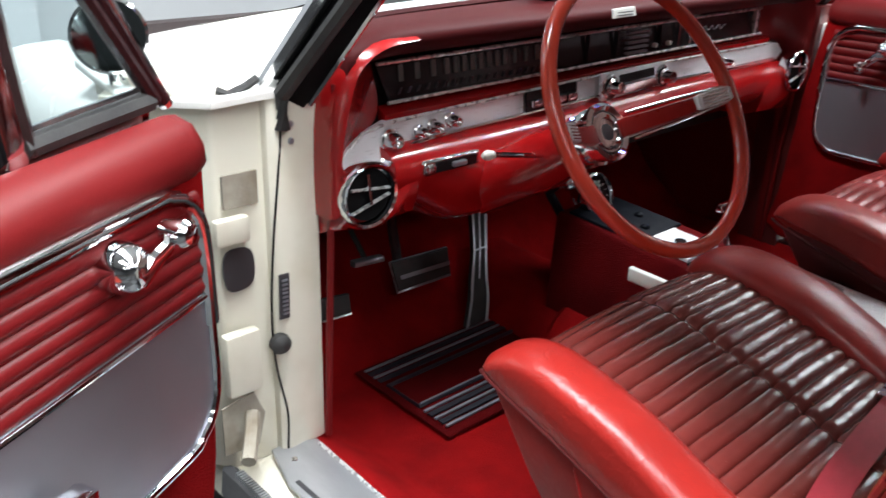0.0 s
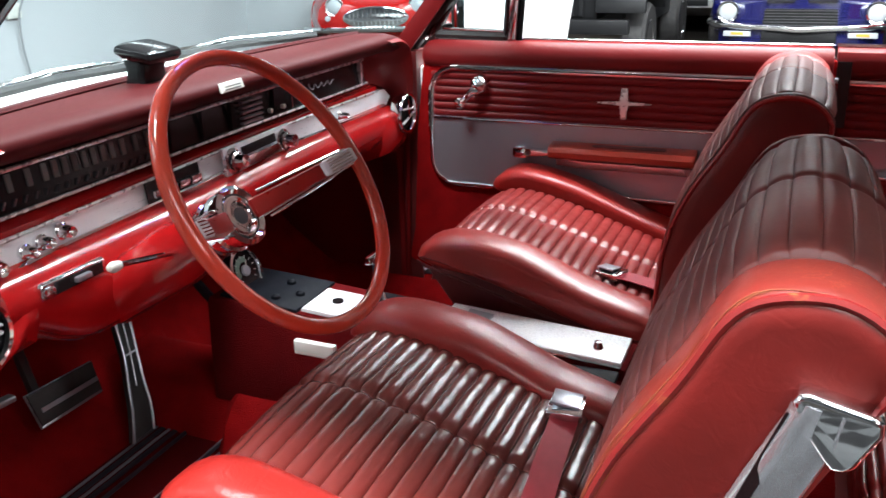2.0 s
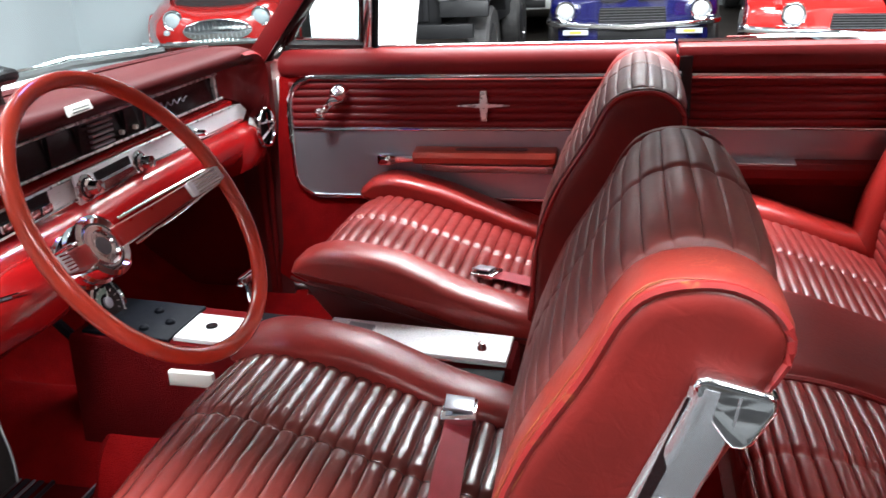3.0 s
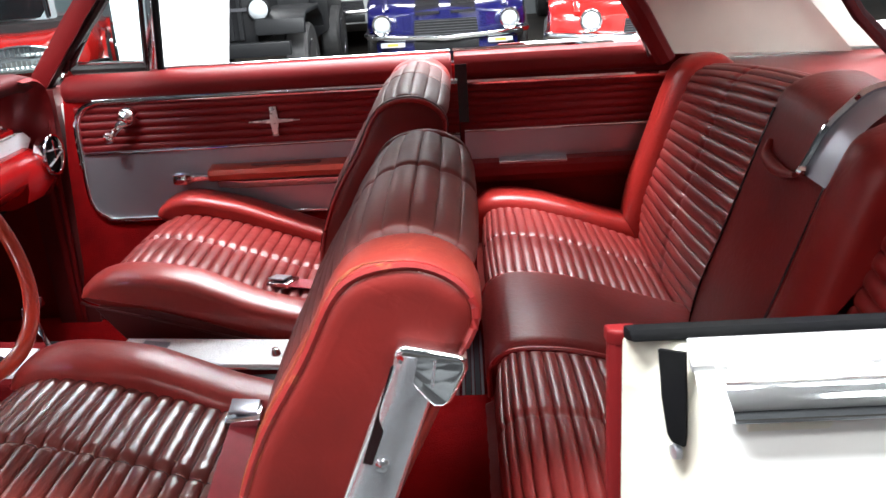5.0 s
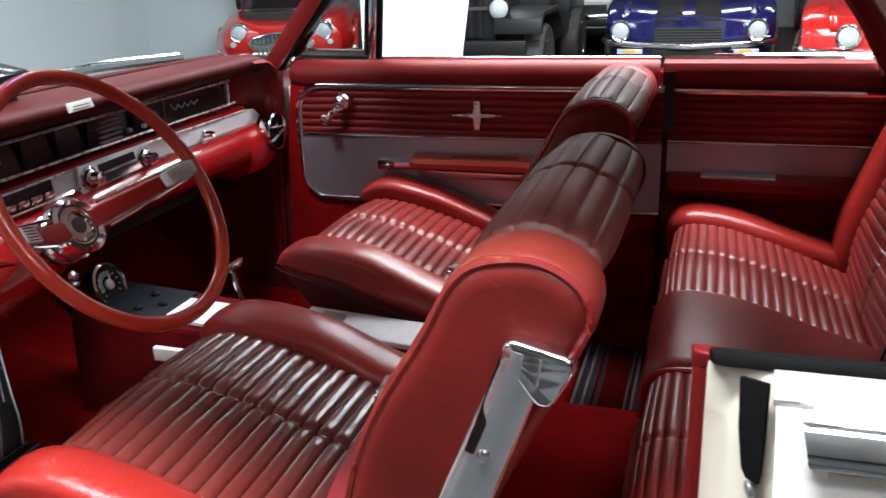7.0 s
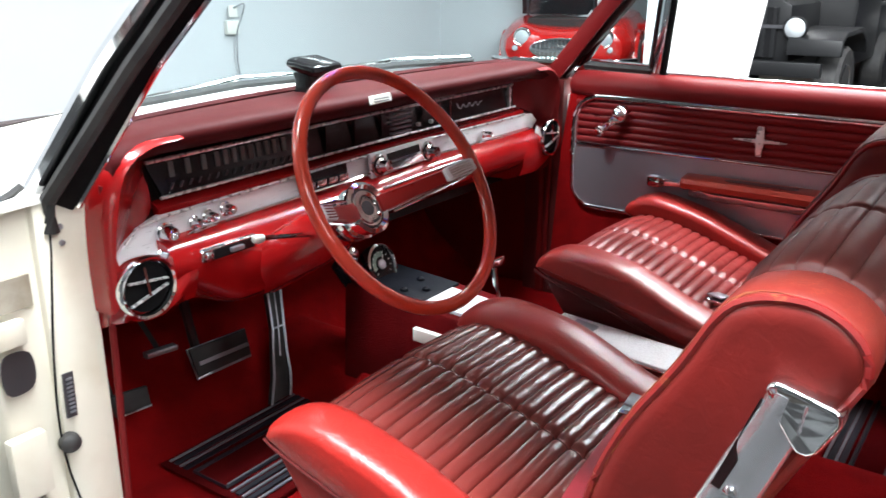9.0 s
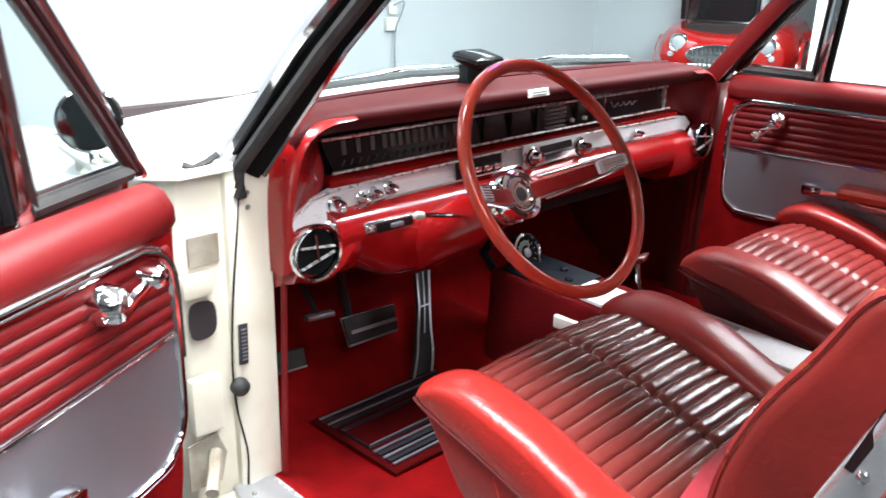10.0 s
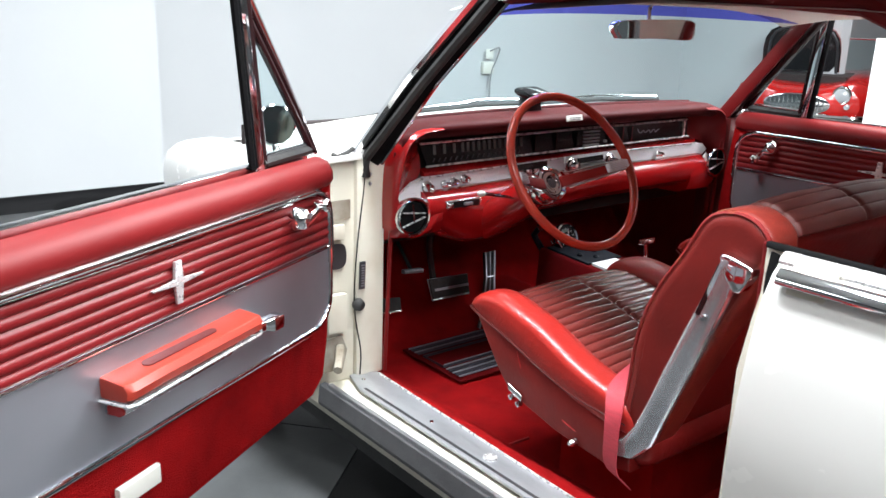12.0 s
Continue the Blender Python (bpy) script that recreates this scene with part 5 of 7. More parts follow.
    for x in (0.155, 0.205):
        part("pull_knob", Shape().lathe((x, 0.043, 0.950), (0, -1, 0), [(0, 0.005), (0.008, 0.005), (0.010, 0.0)], 12), PALE, band, "small pale knob")
    part("band_end", Shape().box(0.563, 0.572, 0.038, 0.048, 0.938, 0.994), BRIGHT_TRIM, band, smooth=False)
    part("pad_script", Shape().box(0.13, 0.235, -0.010, -0.006, 1.013, 1.0155), BRIGHT_TRIM, d, "thin bright strip under the pad", smooth=False)
    for x in (-0.16, -0.07, 0.02, 0.17, 0.24, 0.285):
        part("divider", Shape().box(x, x + 0.004, 0.039, 0.047, 0.935, 0.990), CHROME if x > 0.2 else BLACK, band, smooth=False)
    for i in range(5):
        z = 0.940 + 0.0105 * i
        part("vent_slat", Shape().box(0.055, 0.125, 0.036, 0.044, z, z + 0.004), SILVER, band, smooth=False)
    part("name_script", Shape().tube(spline([(0.315 + 0.0095 * i, 0.040, 0.968 + (0.011 if i == 0 else 0.0055) * math.sin(i * 2.2 + 1.2)) for i in range(13)], 90), 0.0011, 5), SILVER, band, "bright metal name script")
    # satin metal strip
    strip = [(-0.690, 0.842), (-0.660, 0.872), (-0.620, 0.894), (-0.585, 0.904), (0.137, 0.914), (0.60, 0.915), (0.665, 0.908), (0.69, 0.886), (0.66, 0.866), (0.145, 0.876), (-0.276, 0.869), (-0.540, 0.860), (-0.575, 0.840), (-0.600, 0.815), (-0.63, 0.80)]
    pl = part("metal_strip", Shape().slab([(x, 0.038 - 0.10 * (0.93 - z), z) for x, z in strip], (0, -1, 0.12), 0.012, 0.003), SILVER_DASH, d, "satin metal control strip")
    part("strip_trim", Shape().tube(spline([(x, 0.018 - 0.10 * (0.93 - z), z) for x, z in ((-0.575, 0.835), (-0.535, 0.862), (-0.276, 0.871), (0.145, 0.877), (0.64, 0.868))], 40), 0.0042, 6), CHROME, pl, "thin chrome trim")
    part("strip_trim", Shape().tube(spline([(x, 0.022 - 0.10 * (0.93 - z), z) for x, z in ((-0.66, 0.873), (-0.60, 0.900), (-0.27, 0.910), (0.137, 0.916), (0.62, 0.914))], 40), 0.003, 6), BRIGHT_TRIM, pl, "thin chrome trim")

    def knob(x, z, r, nm="knob", lab="chrome control knob"):
        y = 0.022 - 0.10 * (0.93 - z)
        return part(nm, Shape().lathe((x, y, z), (0, -1, 0.08), [(0, r * 1.25), (0.006, r * 1.25), (0.008, r), (0.022, r * 0.92), (0.028, r * 0.7), (0.026, r * 0.3), (0.022, 0)], 20), CHROME, pl, lab)
    for x, z, r in ((-0.585, 0.876, 0.0145), (-0.525, 0.880, 0.009), (-0.495, 0.884, 0.010), (-0.455, 0.888, 0.0105), (-0.60, 0.842, 0.007), (0.40, 0.892, 0.008)):
        knob(x, z, r)
    # radio
    radio = part("radio", Shape().slab([(-0.055, 0.018, 0.918), (0.175, 0.018, 0.921), (0.175, 0.012, 0.868), (-0.055, 0.012, 0.864)], (0, -1, 0.1), 0.006, 0.002), SILVER_DASH, d, "satin metal radio face")
    part("dial", Shape().slab([(0.0, 0.011, 0.910), (0.115, 0.011, 0.913), (0.115, 0.007, 0.897), (0.0, 0.007, 0.894)], (0, -1, 0.1), 0.003), BLACK, radio, "dark radio dial", smooth=False)
    part("key_row", Shape().slab([(0.0, 0.006, 0.891), (0.115, 0.006, 0.894), (0.115, 0.001, 0.878), (0.0, 0.001, 0.875)], (0, -1, 0.1), 0.009), CHROME, radio, "chrome radio keys", smooth=False)
    for x in (-0.031, 0.146):
        part("radio_knob", Shape().lathe((x, 0.012, 0.890), (0, -1, 0.1), [(0, 0.026), (0.006, 0.025), (0.008, 0.019), (0.014, 0.018), (0.016, 0.013), (0.034, 0.012), (0.036, 0.0)], 24), CHROME, radio, "round radio knob")
        part("knob_ring", Shape().lathe((x, 0.004, 0.891), (0, -1, 0.1), [(0, 0.0195), (0.004, 0.0195), (0.005, 0.0165)], 24), BLACK, radio)
    # heater keys
    keys = part("heater_panel", Shape().slab([(-0.27, 0.016, 0.910), (-0.13, 0.016, 0.913), (-0.13, 0.012, 0.878), (-0.27, 0.012, 0.875)], (0, -1, 0.1), 0.004), BLACK, d, "dark heater control panel", smooth=False)
    for i in range(4):
        x = -0.262 + 0.033 * i
        part("heater_key", Shape().box(x, x + 0.026, 0.000, 0.012, 0.882, 0.896), CHROME, keys, bevel=0.002)
    # lower red roll
    rows = []
    for i in range(61):
        x = -0.60 + 1.24 * i / 60
        k = math.exp(-((x + 0.38) / 0.13) ** 4)
        lift = 0.010 * max(0, min(1, (x + 0.1) / 0.2))
        drop = 0.055 * k
        rows.append([(x, y - 0.012 * k * (z < 0.84), z + lift - (drop if z < 0.80 else drop * 0.4 if z < 0.825 else 0)) for y, z in ((0.07, 0.870), (0.016, 0.866), (-0.006, 0.858), (-0.020, 0.842), (-0.024, 0.822), (-0.018, 0.796), (-0.002, 0.774), (0.03, 0.758), (0.10, 0.75), (0.14, 0.80))])
    part("lower_panel", Shape().rings(rows), RED_PAINT, d, "glossy red painted lower dash")
    sw = part("switch_panel", Shape().slab([(-0.548, -0.020, 0.838), (-0.543, -0.020, 0.842), (-0.427, -0.020, 0.842), (-0.423, -0.020, 0.838), (-0.423, -0.020, 0.822), (-0.427, -0.020, 0.818), (-0.543, -0.020, 0.818), (-0.548, -0.020, 0.822)], (0, -1, 0), 0.010, 0.003), CHROME, d, "chrome rimmed switch plate")
    part("switch_face", Shape().slab([(-0.524, -0.029, 0.8385), (-0.433, -0.029, 0.8385), (-0.433, -0.029, 0.8215), (-0.524, -0.029, 0.8215)], (0, -1, 0), 0.0035), BLACK, sw, "black switch face", smooth=False)
    part("switch_knob", Shape().lathe((-0.536, -0.030, 0.830), (0, -1, 0), [(0, 0.0085), (0.006, 0.008), (0.009, 0.004), (0.009, 0)], 16), CHROME, sw)
    part("switch_lever", Shape().box(-0.490, -0.462, -0.040, -0.030, 0.826, 0.834), SILVER, sw, bevel=0.002)
    # near-black box closes the space under the dash, its shade in the colour
    part("under_dash", Shape().box(-0.69, 0.69, 0.13, 0.62, 0.70, 0.78), SHADE_FILL, d, smooth=False)
    # air vents
    for s, z in ((-1, 0.815), (1, 0.85)):
        c = Vector((s * 0.665, -0.046, z))
        v = part("air_vent", Shape().lathe(c + Vector((0, 0.05, 0)), (0, -1, 0), [(0.015, 0.047), (0.03, 0.052), (0.043, 0.053), (0.048, 0.050), (0.046, 0.046), (0.034, 0.0425), (0.018, 0.040)], 40), CHROME, d, "round chrome air vent")
        part("vent_core", Shape().lathe(c + Vector((0, 0.015, 0)), (0, -1, 0), [(0, 0.041), (0.004, 0.041), (0.006, 0.0)], 28), SEAL, v, "black vent core")
        for k, tip in ((-0.014, 0.010), (0.010, -0.004)):
            hw = math.sqrt(0.040 ** 2 - k * k) * 0.94
            part("vent_blade", Shape().slab([c + Vector((-hw, 0.008, k - tip)), c + Vector((hw, 0.008, k + tip)), c + Vector((hw, 0.008, k + tip + 0.003)), c + Vector((-hw, 0.008, k - tip + 0.003))], (0, -1, 0), 0.006), BRIGHT_TRIM, v, smooth=False)
        part("vent_bar", Shape().slab([c + Vector((-0.004, 0.004, -0.012)), c + Vector((0.0005, 0.004, -0.012)), c + Vector((-0.006, 0.004, 0.037)), c + Vector((-0.011, 0.004, 0.037))], (0, -1, 0), 0.004), CHROME, v, smooth=False)
    d.location.y += 0.030
    return d


dashboard()


def steering():
    tilt = radians(58.4)
    c = Vector((-0.374, -0.296, 0.961))
    V = Vector((0, math.cos(tilt), math.sin(tilt)))
    U = Vector((1, 0, 0))
    n = Vector((0, -math.sin(tilt), math.cos(tilt)))
    hub = c - n * 0.095
    st = thing("steering_wheel", hub, "thin red two-spoke steering wheel with chrome hub", "steering wheel")
    R = 0.204
    ring = [c + U * (R * math.cos(a)) + V * (R * math.sin(a)) for a in [2 * math.pi * i / 96 for i in range(96)]]
    part("rim", Shape().tube(ring, 0.0115, 12, loop=True, up=n), WHEEL_RED, st, "thin glossy red rim")
    col = hub - n * 0.30
    part("column", Shape().lathe(col, n, [(0, 0.05), (0.17, 0.05), (0.20, 0.045), (0.24, 0.040), (0.27, 0.038)], 28), RED_PAINT, st, "glossy red steering column")
    h = part("hub", Shape().lathe(hub - n * 0.055, n, [(0, 0.040), (0.012, 0.043), (0.014, 0.040), (0.026, 0.040), (0.028, 0.044), (0.034, 0.045), (0.038, 0.041), (0.050, 0.041), (0.054, 0.046), (0.062, 0.046), (0.066, 0.040), (0.060, 0.034)], 40), CHROME, st, "stacked chrome hub rings")
    part("hub_bowl", Shape().lathe(hub + n * 0.002, n, [(0.0, 0.039), (0.004, 0.034), (0.001, 0.026), (-0.004, 0.016), (-0.003, 0.0)], 32), DARK_GLOSS, h, "dark clear hub centre")
    part("hub_ring", Shape().lathe(hub + n * 0.004, n, [(0, 0.028), (0.004, 0.028), (0.005, 0.023), (0.001, 0.022)], 32), CHROME, h)
    part("hub_badge", Shape().lathe(hub + n * 0.003, n, [(0, 0.014), (0.003, 0.013), (0.004, 0)], 20), DARK_METAL, h, "dark hub badge")
    for s in (-1, 1):
        e = c + U * (s * R)
        a = hub + U * (s * 0.03)
        rings = []
        for t, hw, th in ((0.0, 0.018, 0.010), (0.35, 0.0155, 0.009), (0.7, 0.014, 0.008), (1.0, 0.011, 0.006)):
            p = a.lerp(e, t) - n * 0.006 * math.sin(math.pi * t)
            rings.append([p - V * hw - n * th, p - V * hw * 0.8 + n * th, p + V * hw * 0.8 + n * th, p + V * hw - n * th])
        sp = part("spoke", Shape().rings(rings), SPOKE_RED, st, "red spoke", bevel=0.003)
        rings = []
        for t, hw in ((0.66, 0.011), (0.69, 0.013), (0.93, 0.012), (0.96, 0.010)):
            p = a.lerp(e, t) + n * 0.006
            rings.append([p - V * hw, p - V * hw + n * 0.007, p + V * hw + n * 0.007, p + V * hw])
        part("spoke_plate", Shape().rings(rings), SILVER_DASH, sp, "ribbed bright metal spoke plate", bevel=0.002)
        for k in range(-2, 3):
            part("plate_rib", Shape().tube([a.lerp(e, t) + V * (k * 0.0045) + n * 0.0135 for t in (0.70, 0.92)], 0.0012, 5), CHROME, sp)
        for k in (-1, 1):
            part("spoke_edge", Shape().tube([a.lerp(e, t) + V * (k * hw) + n * 0.004 for t, hw in ((0.1, 0.021), (0.5, 0.018), (0.95, 0.013))], 0.0026, 6), CHROME, sp)
    part("indicator_lever", Shape().tube([hub - n * 0.10 + U * -0.03, hub - n * 0.085 + U * -0.10 + V * 0.01, hub - n * 0.075 + U * -0.165 + V * 0.02], 0.004, 8), CHROME, st, "chrome indicator lever")
    part("lever_knob", Shape().lathe(hub - n * 0.075 + U * -0.165 + V * 0.02, (-1, 0, 0.1), [(0, 0.006), (0.012, 0.008), (0.02, 0.005), (0.022, 0)], 12), PALE, st, "pale lever knob")


steering()


# ---- console, pedals, mats ----
DIAL_GREEN = surface("pale_green_dial", (0.20, 0.30, 0.24), 0.4)
def console():
    c = thing("center_console", (0.01, -0.35, 0.40), "centre console with bright metal plates, gauge and gear lever", "console")
    top = lambda y: 0.612 + 0.06 * (y + 0.12)
    body = []
    for y in (0.10, 0.0, -0.1, -0.3, -0.345, -0.355, -0.5, -0.70, -0.72):
        z = top(y)
        body.append([(-0.095, y, 0.40), (-0.082, y, z - (0.016 if y > -0.35 else 0.034)), (-0.074, y, z - (0.006 if y > -0.35 else 0.026)), (-0.020, y, z - (0.006 if y > -0.35 else 0.026)), (-0.016, y, z - 0.006), (0.094, y, z - 0.006), (0.102, y, z - 0.016), (0.115, y, 0.40)])
    # footwell shade is put into the console's darker carpet colour
    part("body", Shape().rings(body), MAT_SHADE_CARPET, c, "red carpeted console body, footwell shade put into its colour", bevel=0.004)

    def plate(nm, y0, y1, mat, lab, x0=-0.066, x1=0.086, th=0.006):
        return part(nm, Shape().slab([(x0, y0, top(y0) - 0.005), (x1, y0, top(y0) - 0.005), (x1, y1, top(y1) - 0.005), (x0, y1, top(y1) - 0.005)], (0, -0.06, 1), th, 0.003), mat, c, lab)
    plate("front_plate", 0.08, -0.095, CONSOLE_BLACK, "black console front")
    for x, y in ((-0.035, -0.03), (0.04, -0.02), (0.0, -0.065)):
        part("front_knob", Shape().lathe((x, y, top(y)), (0, 0, 1), [(0, 0.010), (0.006, 0.009), (0.010, 0.004), (0.010, 0)], 14), CONSOLE_BLACK, c, "small dark knob")
    part("ignition_lock", Shape().lathe((-0.108, 0.055, 0.705), (0, -1, 0.25), [(-0.02, 0.016), (0.0, 0.018), (0.006, 0.016), (0.010, 0.008), (0.010, 0)], 20), CHROME, c, "small round chrome lock")
    part("lock_stay", Shape().tube([(-0.108, 0.075, 0.70), (-0.09, 0.12, 0.66), (-0.06, 0.10, 0.60)], 0.010, 8), CONSOLE_BLACK, c)
    e = plate("shift_plate", -0.10, -0.205, PLATE, "bright metal shift plate", x0=-0.056, x1=0.050, th=0.008)
    part("plate_badge", Shape().lathe((0.0, -0.15, top(-0.15) + 0.003), (0, 0, 1), [(0, 0.012), (0.003, 0.011), (0.004, 0.0)], 20), BLACK, e, "dark round badge")
    plate("slot_plate", -0.21, -0.355, CONSOLE_BLACK, "dark gear slot panel")
    r = plate("lid_plate", -0.36, -0.71, PLATE, "bright metal console lid", x0=-0.015, x1=0.093, th=0.010)
    part("lid_edge", Shape().tube([(-0.017, -0.36, top(-0.36) - 0.002), (-0.017, -0.71, top(-0.71) - 0.002)], 0.003, 6), CHROME, r)
    part("side_strip", Shape().box(-0.072, -0.024, -0.71, -0.36, 0.560, 0.572), CONSOLE_BLACK, c, "black strip beside the lid", bevel=0.003)
    part("lock", Shape().lathe((0.030, -0.660, top(-0.660) + 0.004), (0, 0, 1), [(0, 0.011), (0.004, 0.010), (0.012, 0.006), (0.013, 0)], 16), CHROME, r, "small chrome lock")
    part("lid_emblem", Shape().slab([(0.02, -0.40, top(-0.4) + 0.005), (0.075, -0.40, top(-0.4) + 0.005), (0.07, -0.45, top(-0.45) + 0.005), (0.025, -0.45, top(-0.45) + 0.005)], (0, 0, 1), 0.003), SILVER, r, "raised emblem plate")
    # gear lever
    lev = part("gear_lever", Shape().tube([(0.055, -0.225, 0.60), (0.058, -0.21, 0.645), (0.06, -0.203, 0.685)], [0.007, 0.006, 0.006], 8), CHROME, c, "chrome gear lever")
    part("lever_grip", Shape().rings([[(x, -0.205 + w, 0.684), (x, -0.205 + w * 0.7, 0.699), (x, -0.205 - w * 0.7, 0.700), (x, -0.205 - w, 0.685)] for x, w in ((0.030, 0.006), (0.036, 0.011), (0.06, 0.013), (0.088, 0.011), (0.094, 0.006))]), CHROME, lev, "chrome T grip", bevel=0.002)
    # gauge pod
    g = Vector((0.005, 0.068, 0.648))
    ax = Vector((0, -0.92, 0.38))
    pod = part("gauge", Shape().lathe(g - ax.normalized() * 0.05, ax, [(0, 0.03), (0.02, 0.046), (0.05, 0.050), (0.058, 0.048), (0.060, 0.043), (0.052, 0.040)], 32), CHROME, c, "round chrome-rimmed gauge")
    an = ax.normalized()
    part("dial_face", Shape().lathe(g + an * 0.001, ax, [(0, 0.041), (0.002, 0.041), (0.002, 0.0)], 28), BLACK, pod, "black gauge face")
    s = Vector((1, 0, 0))
    u = s.cross(an) * -1
    for i in range(11):
        a = radians(-40 + 26 * i)
        p = g + an * 0.004 + s * (0.032 * math.cos(a)) + u * (0.032 * math.sin(a))
        q = g + an * 0.004 + s * (0.026 * math.cos(a)) + u * (0.026 * math.sin(a))
        part("dial_mark", Shape().tube([p, q], 0.0007, 4), PALE, pod)
    part("dial_sector", Shape().grid([[g + an * 0.0035 + s * (r * math.cos(radians(a))) + u * (r * math.sin(radians(a))) for r in (0.018, 0.030)] for a in range(60, 215, 12)]), DIAL_GREEN, pod, "pale green dial sector", smooth=False)
    part("needle", Shape().tube([g + an * 0.005, g + an * 0.005 + s * 0.012 + u * 0.02], 0.0012, 4), PALE, pod)
    part("dial_hub", Shape().lathe(g + an * 0.003, ax, [(0, 0.012), (0.004, 0.011), (0.005, 0)], 16), SILVER, pod)
    part("module_plate", Shape().slab([(-0.118, -0.125, 0.585), (-0.112, -0.205, 0.580), (-0.112, -0.205, 0.552), (-0.118, -0.125, 0.557)], (-1, 0, 0), 0.012, 0.003), PALE, c, "pale control box with two screws")


console()


def pedals():
    b = thing("brake_pedal", (-0.27, 0.32, 0.43), "wide brake pedal with bright metal rim and rubber pad", "pedal", "pedals")
    part("pad", Shape().slab([(-0.352, 0.305, 0.437), (-0.20, 0.305, 0.435), (-0.195, 0.325, 0.492), (-0.358, 0.325, 0.500)], (0, -1, 0.4), 0.012, 0.004), RUBBER, b, "black rubber pad")
    part("rim", Shape().tube([(-0.352, 0.30, 0.437), (-0.20, 0.30, 0.435), (-0.195, 0.32, 0.492), (-0.358, 0.32, 0.500)], 0.004, 6, loop=True), SILVER, b, "bright rim")
    part("bar", Shape().slab([(-0.345, 0.297, 0.466), (-0.205, 0.297, 0.462), (-0.205, 0.30, 0.470), (-0.345, 0.30, 0.474)], (0, -1, 0.4), 0.003), SILVER, b)
    part("arm", Shape().tube([(-0.32, 0.335, 0.47), (-0.34, 0.34, 0.60), (-0.36, 0.30, 0.76)], 0.011, 8), RUBBER, b, "black pedal arm")
    a = thing("accelerator_pedal", (-0.12, 0.34, 0.31), "tall black accelerator pedal with bright trim", "pedal", "pedals")
    def tread(y, z, cx, w):
        return [(cx - w, y, z), (cx - w, y - 0.014, z + 0.005), (cx + w, y - 0.014, z + 0.005), (cx + w, y, z)]
    rows = ((0.236, 0.331, -0.184, 0.030), (0.250, 0.352, -0.166, 0.029), (0.265, 0.378, -0.149, 0.026), (0.285, 0.412, -0.133, 0.022), (0.310, 0.471, -0.110, 0.018), (0.335, 0.552, -0.094, 0.021))
    part("pad", Shape().rings([tread(*r) for r in rows]), RUBBER, a, "black rubber tread", bevel=0.003)
    for k in (-1, 0, 1):
        part("trim", Shape().tube([(cx + k * w, y - 0.016, z + 0.005) for y, z, cx, w in rows[(3 if k == 0 else 0):]], 0.003 if k else 0.0016, 6), SILVER, a, "bright edge")
    part("cross_trim", Shape().tube([(-0.128, 0.293, 0.478), (-0.092, 0.293, 0.478)], 0.0022, 6), SILVER, a)
    p = thing("parking_brake_pedal", (-0.50, 0.32, 0.43), "small ribbed parking brake pedal", "pedal", "pedals")
    part("pad", Shape().slab([(-0.555, 0.31, 0.430), (-0.475, 0.31, 0.425), (-0.470, 0.325, 0.462), (-0.555, 0.325, 0.472)], (0, -1, 0.3), 0.012, 0.004), RUBBER, p, "black ribbed rubber pad")
    part("rim", Shape().tube([(-0.555, 0.302, 0.430), (-0.475, 0.302, 0.425)], 0.004, 6), CHROME, p)
    part("arm", Shape().tube([(-0.54, 0.34, 0.45), (-0.56, 0.36, 0.60), (-0.58, 0.30, 0.76)], 0.009, 8), RUBBER, p)
    h = thing("brake_release", (-0.50, 0.20, 0.58), "small bright release handle under the dash", "handle")
    part("grip", Shape().slab([(-0.535, 0.22, 0.592), (-0.465, 0.22, 0.586), (-0.465, 0.22, 0.574), (-0.535, 0.22, 0.580)], (0, -1, 0), 0.016, 0.004), SILVER, h)
    part("rod", Shape().tube([(-0.50, 0.22, 0.585), (-0.50, 0.36, 0.72)], 0.006, 6), RUBBER, h)


pedals()


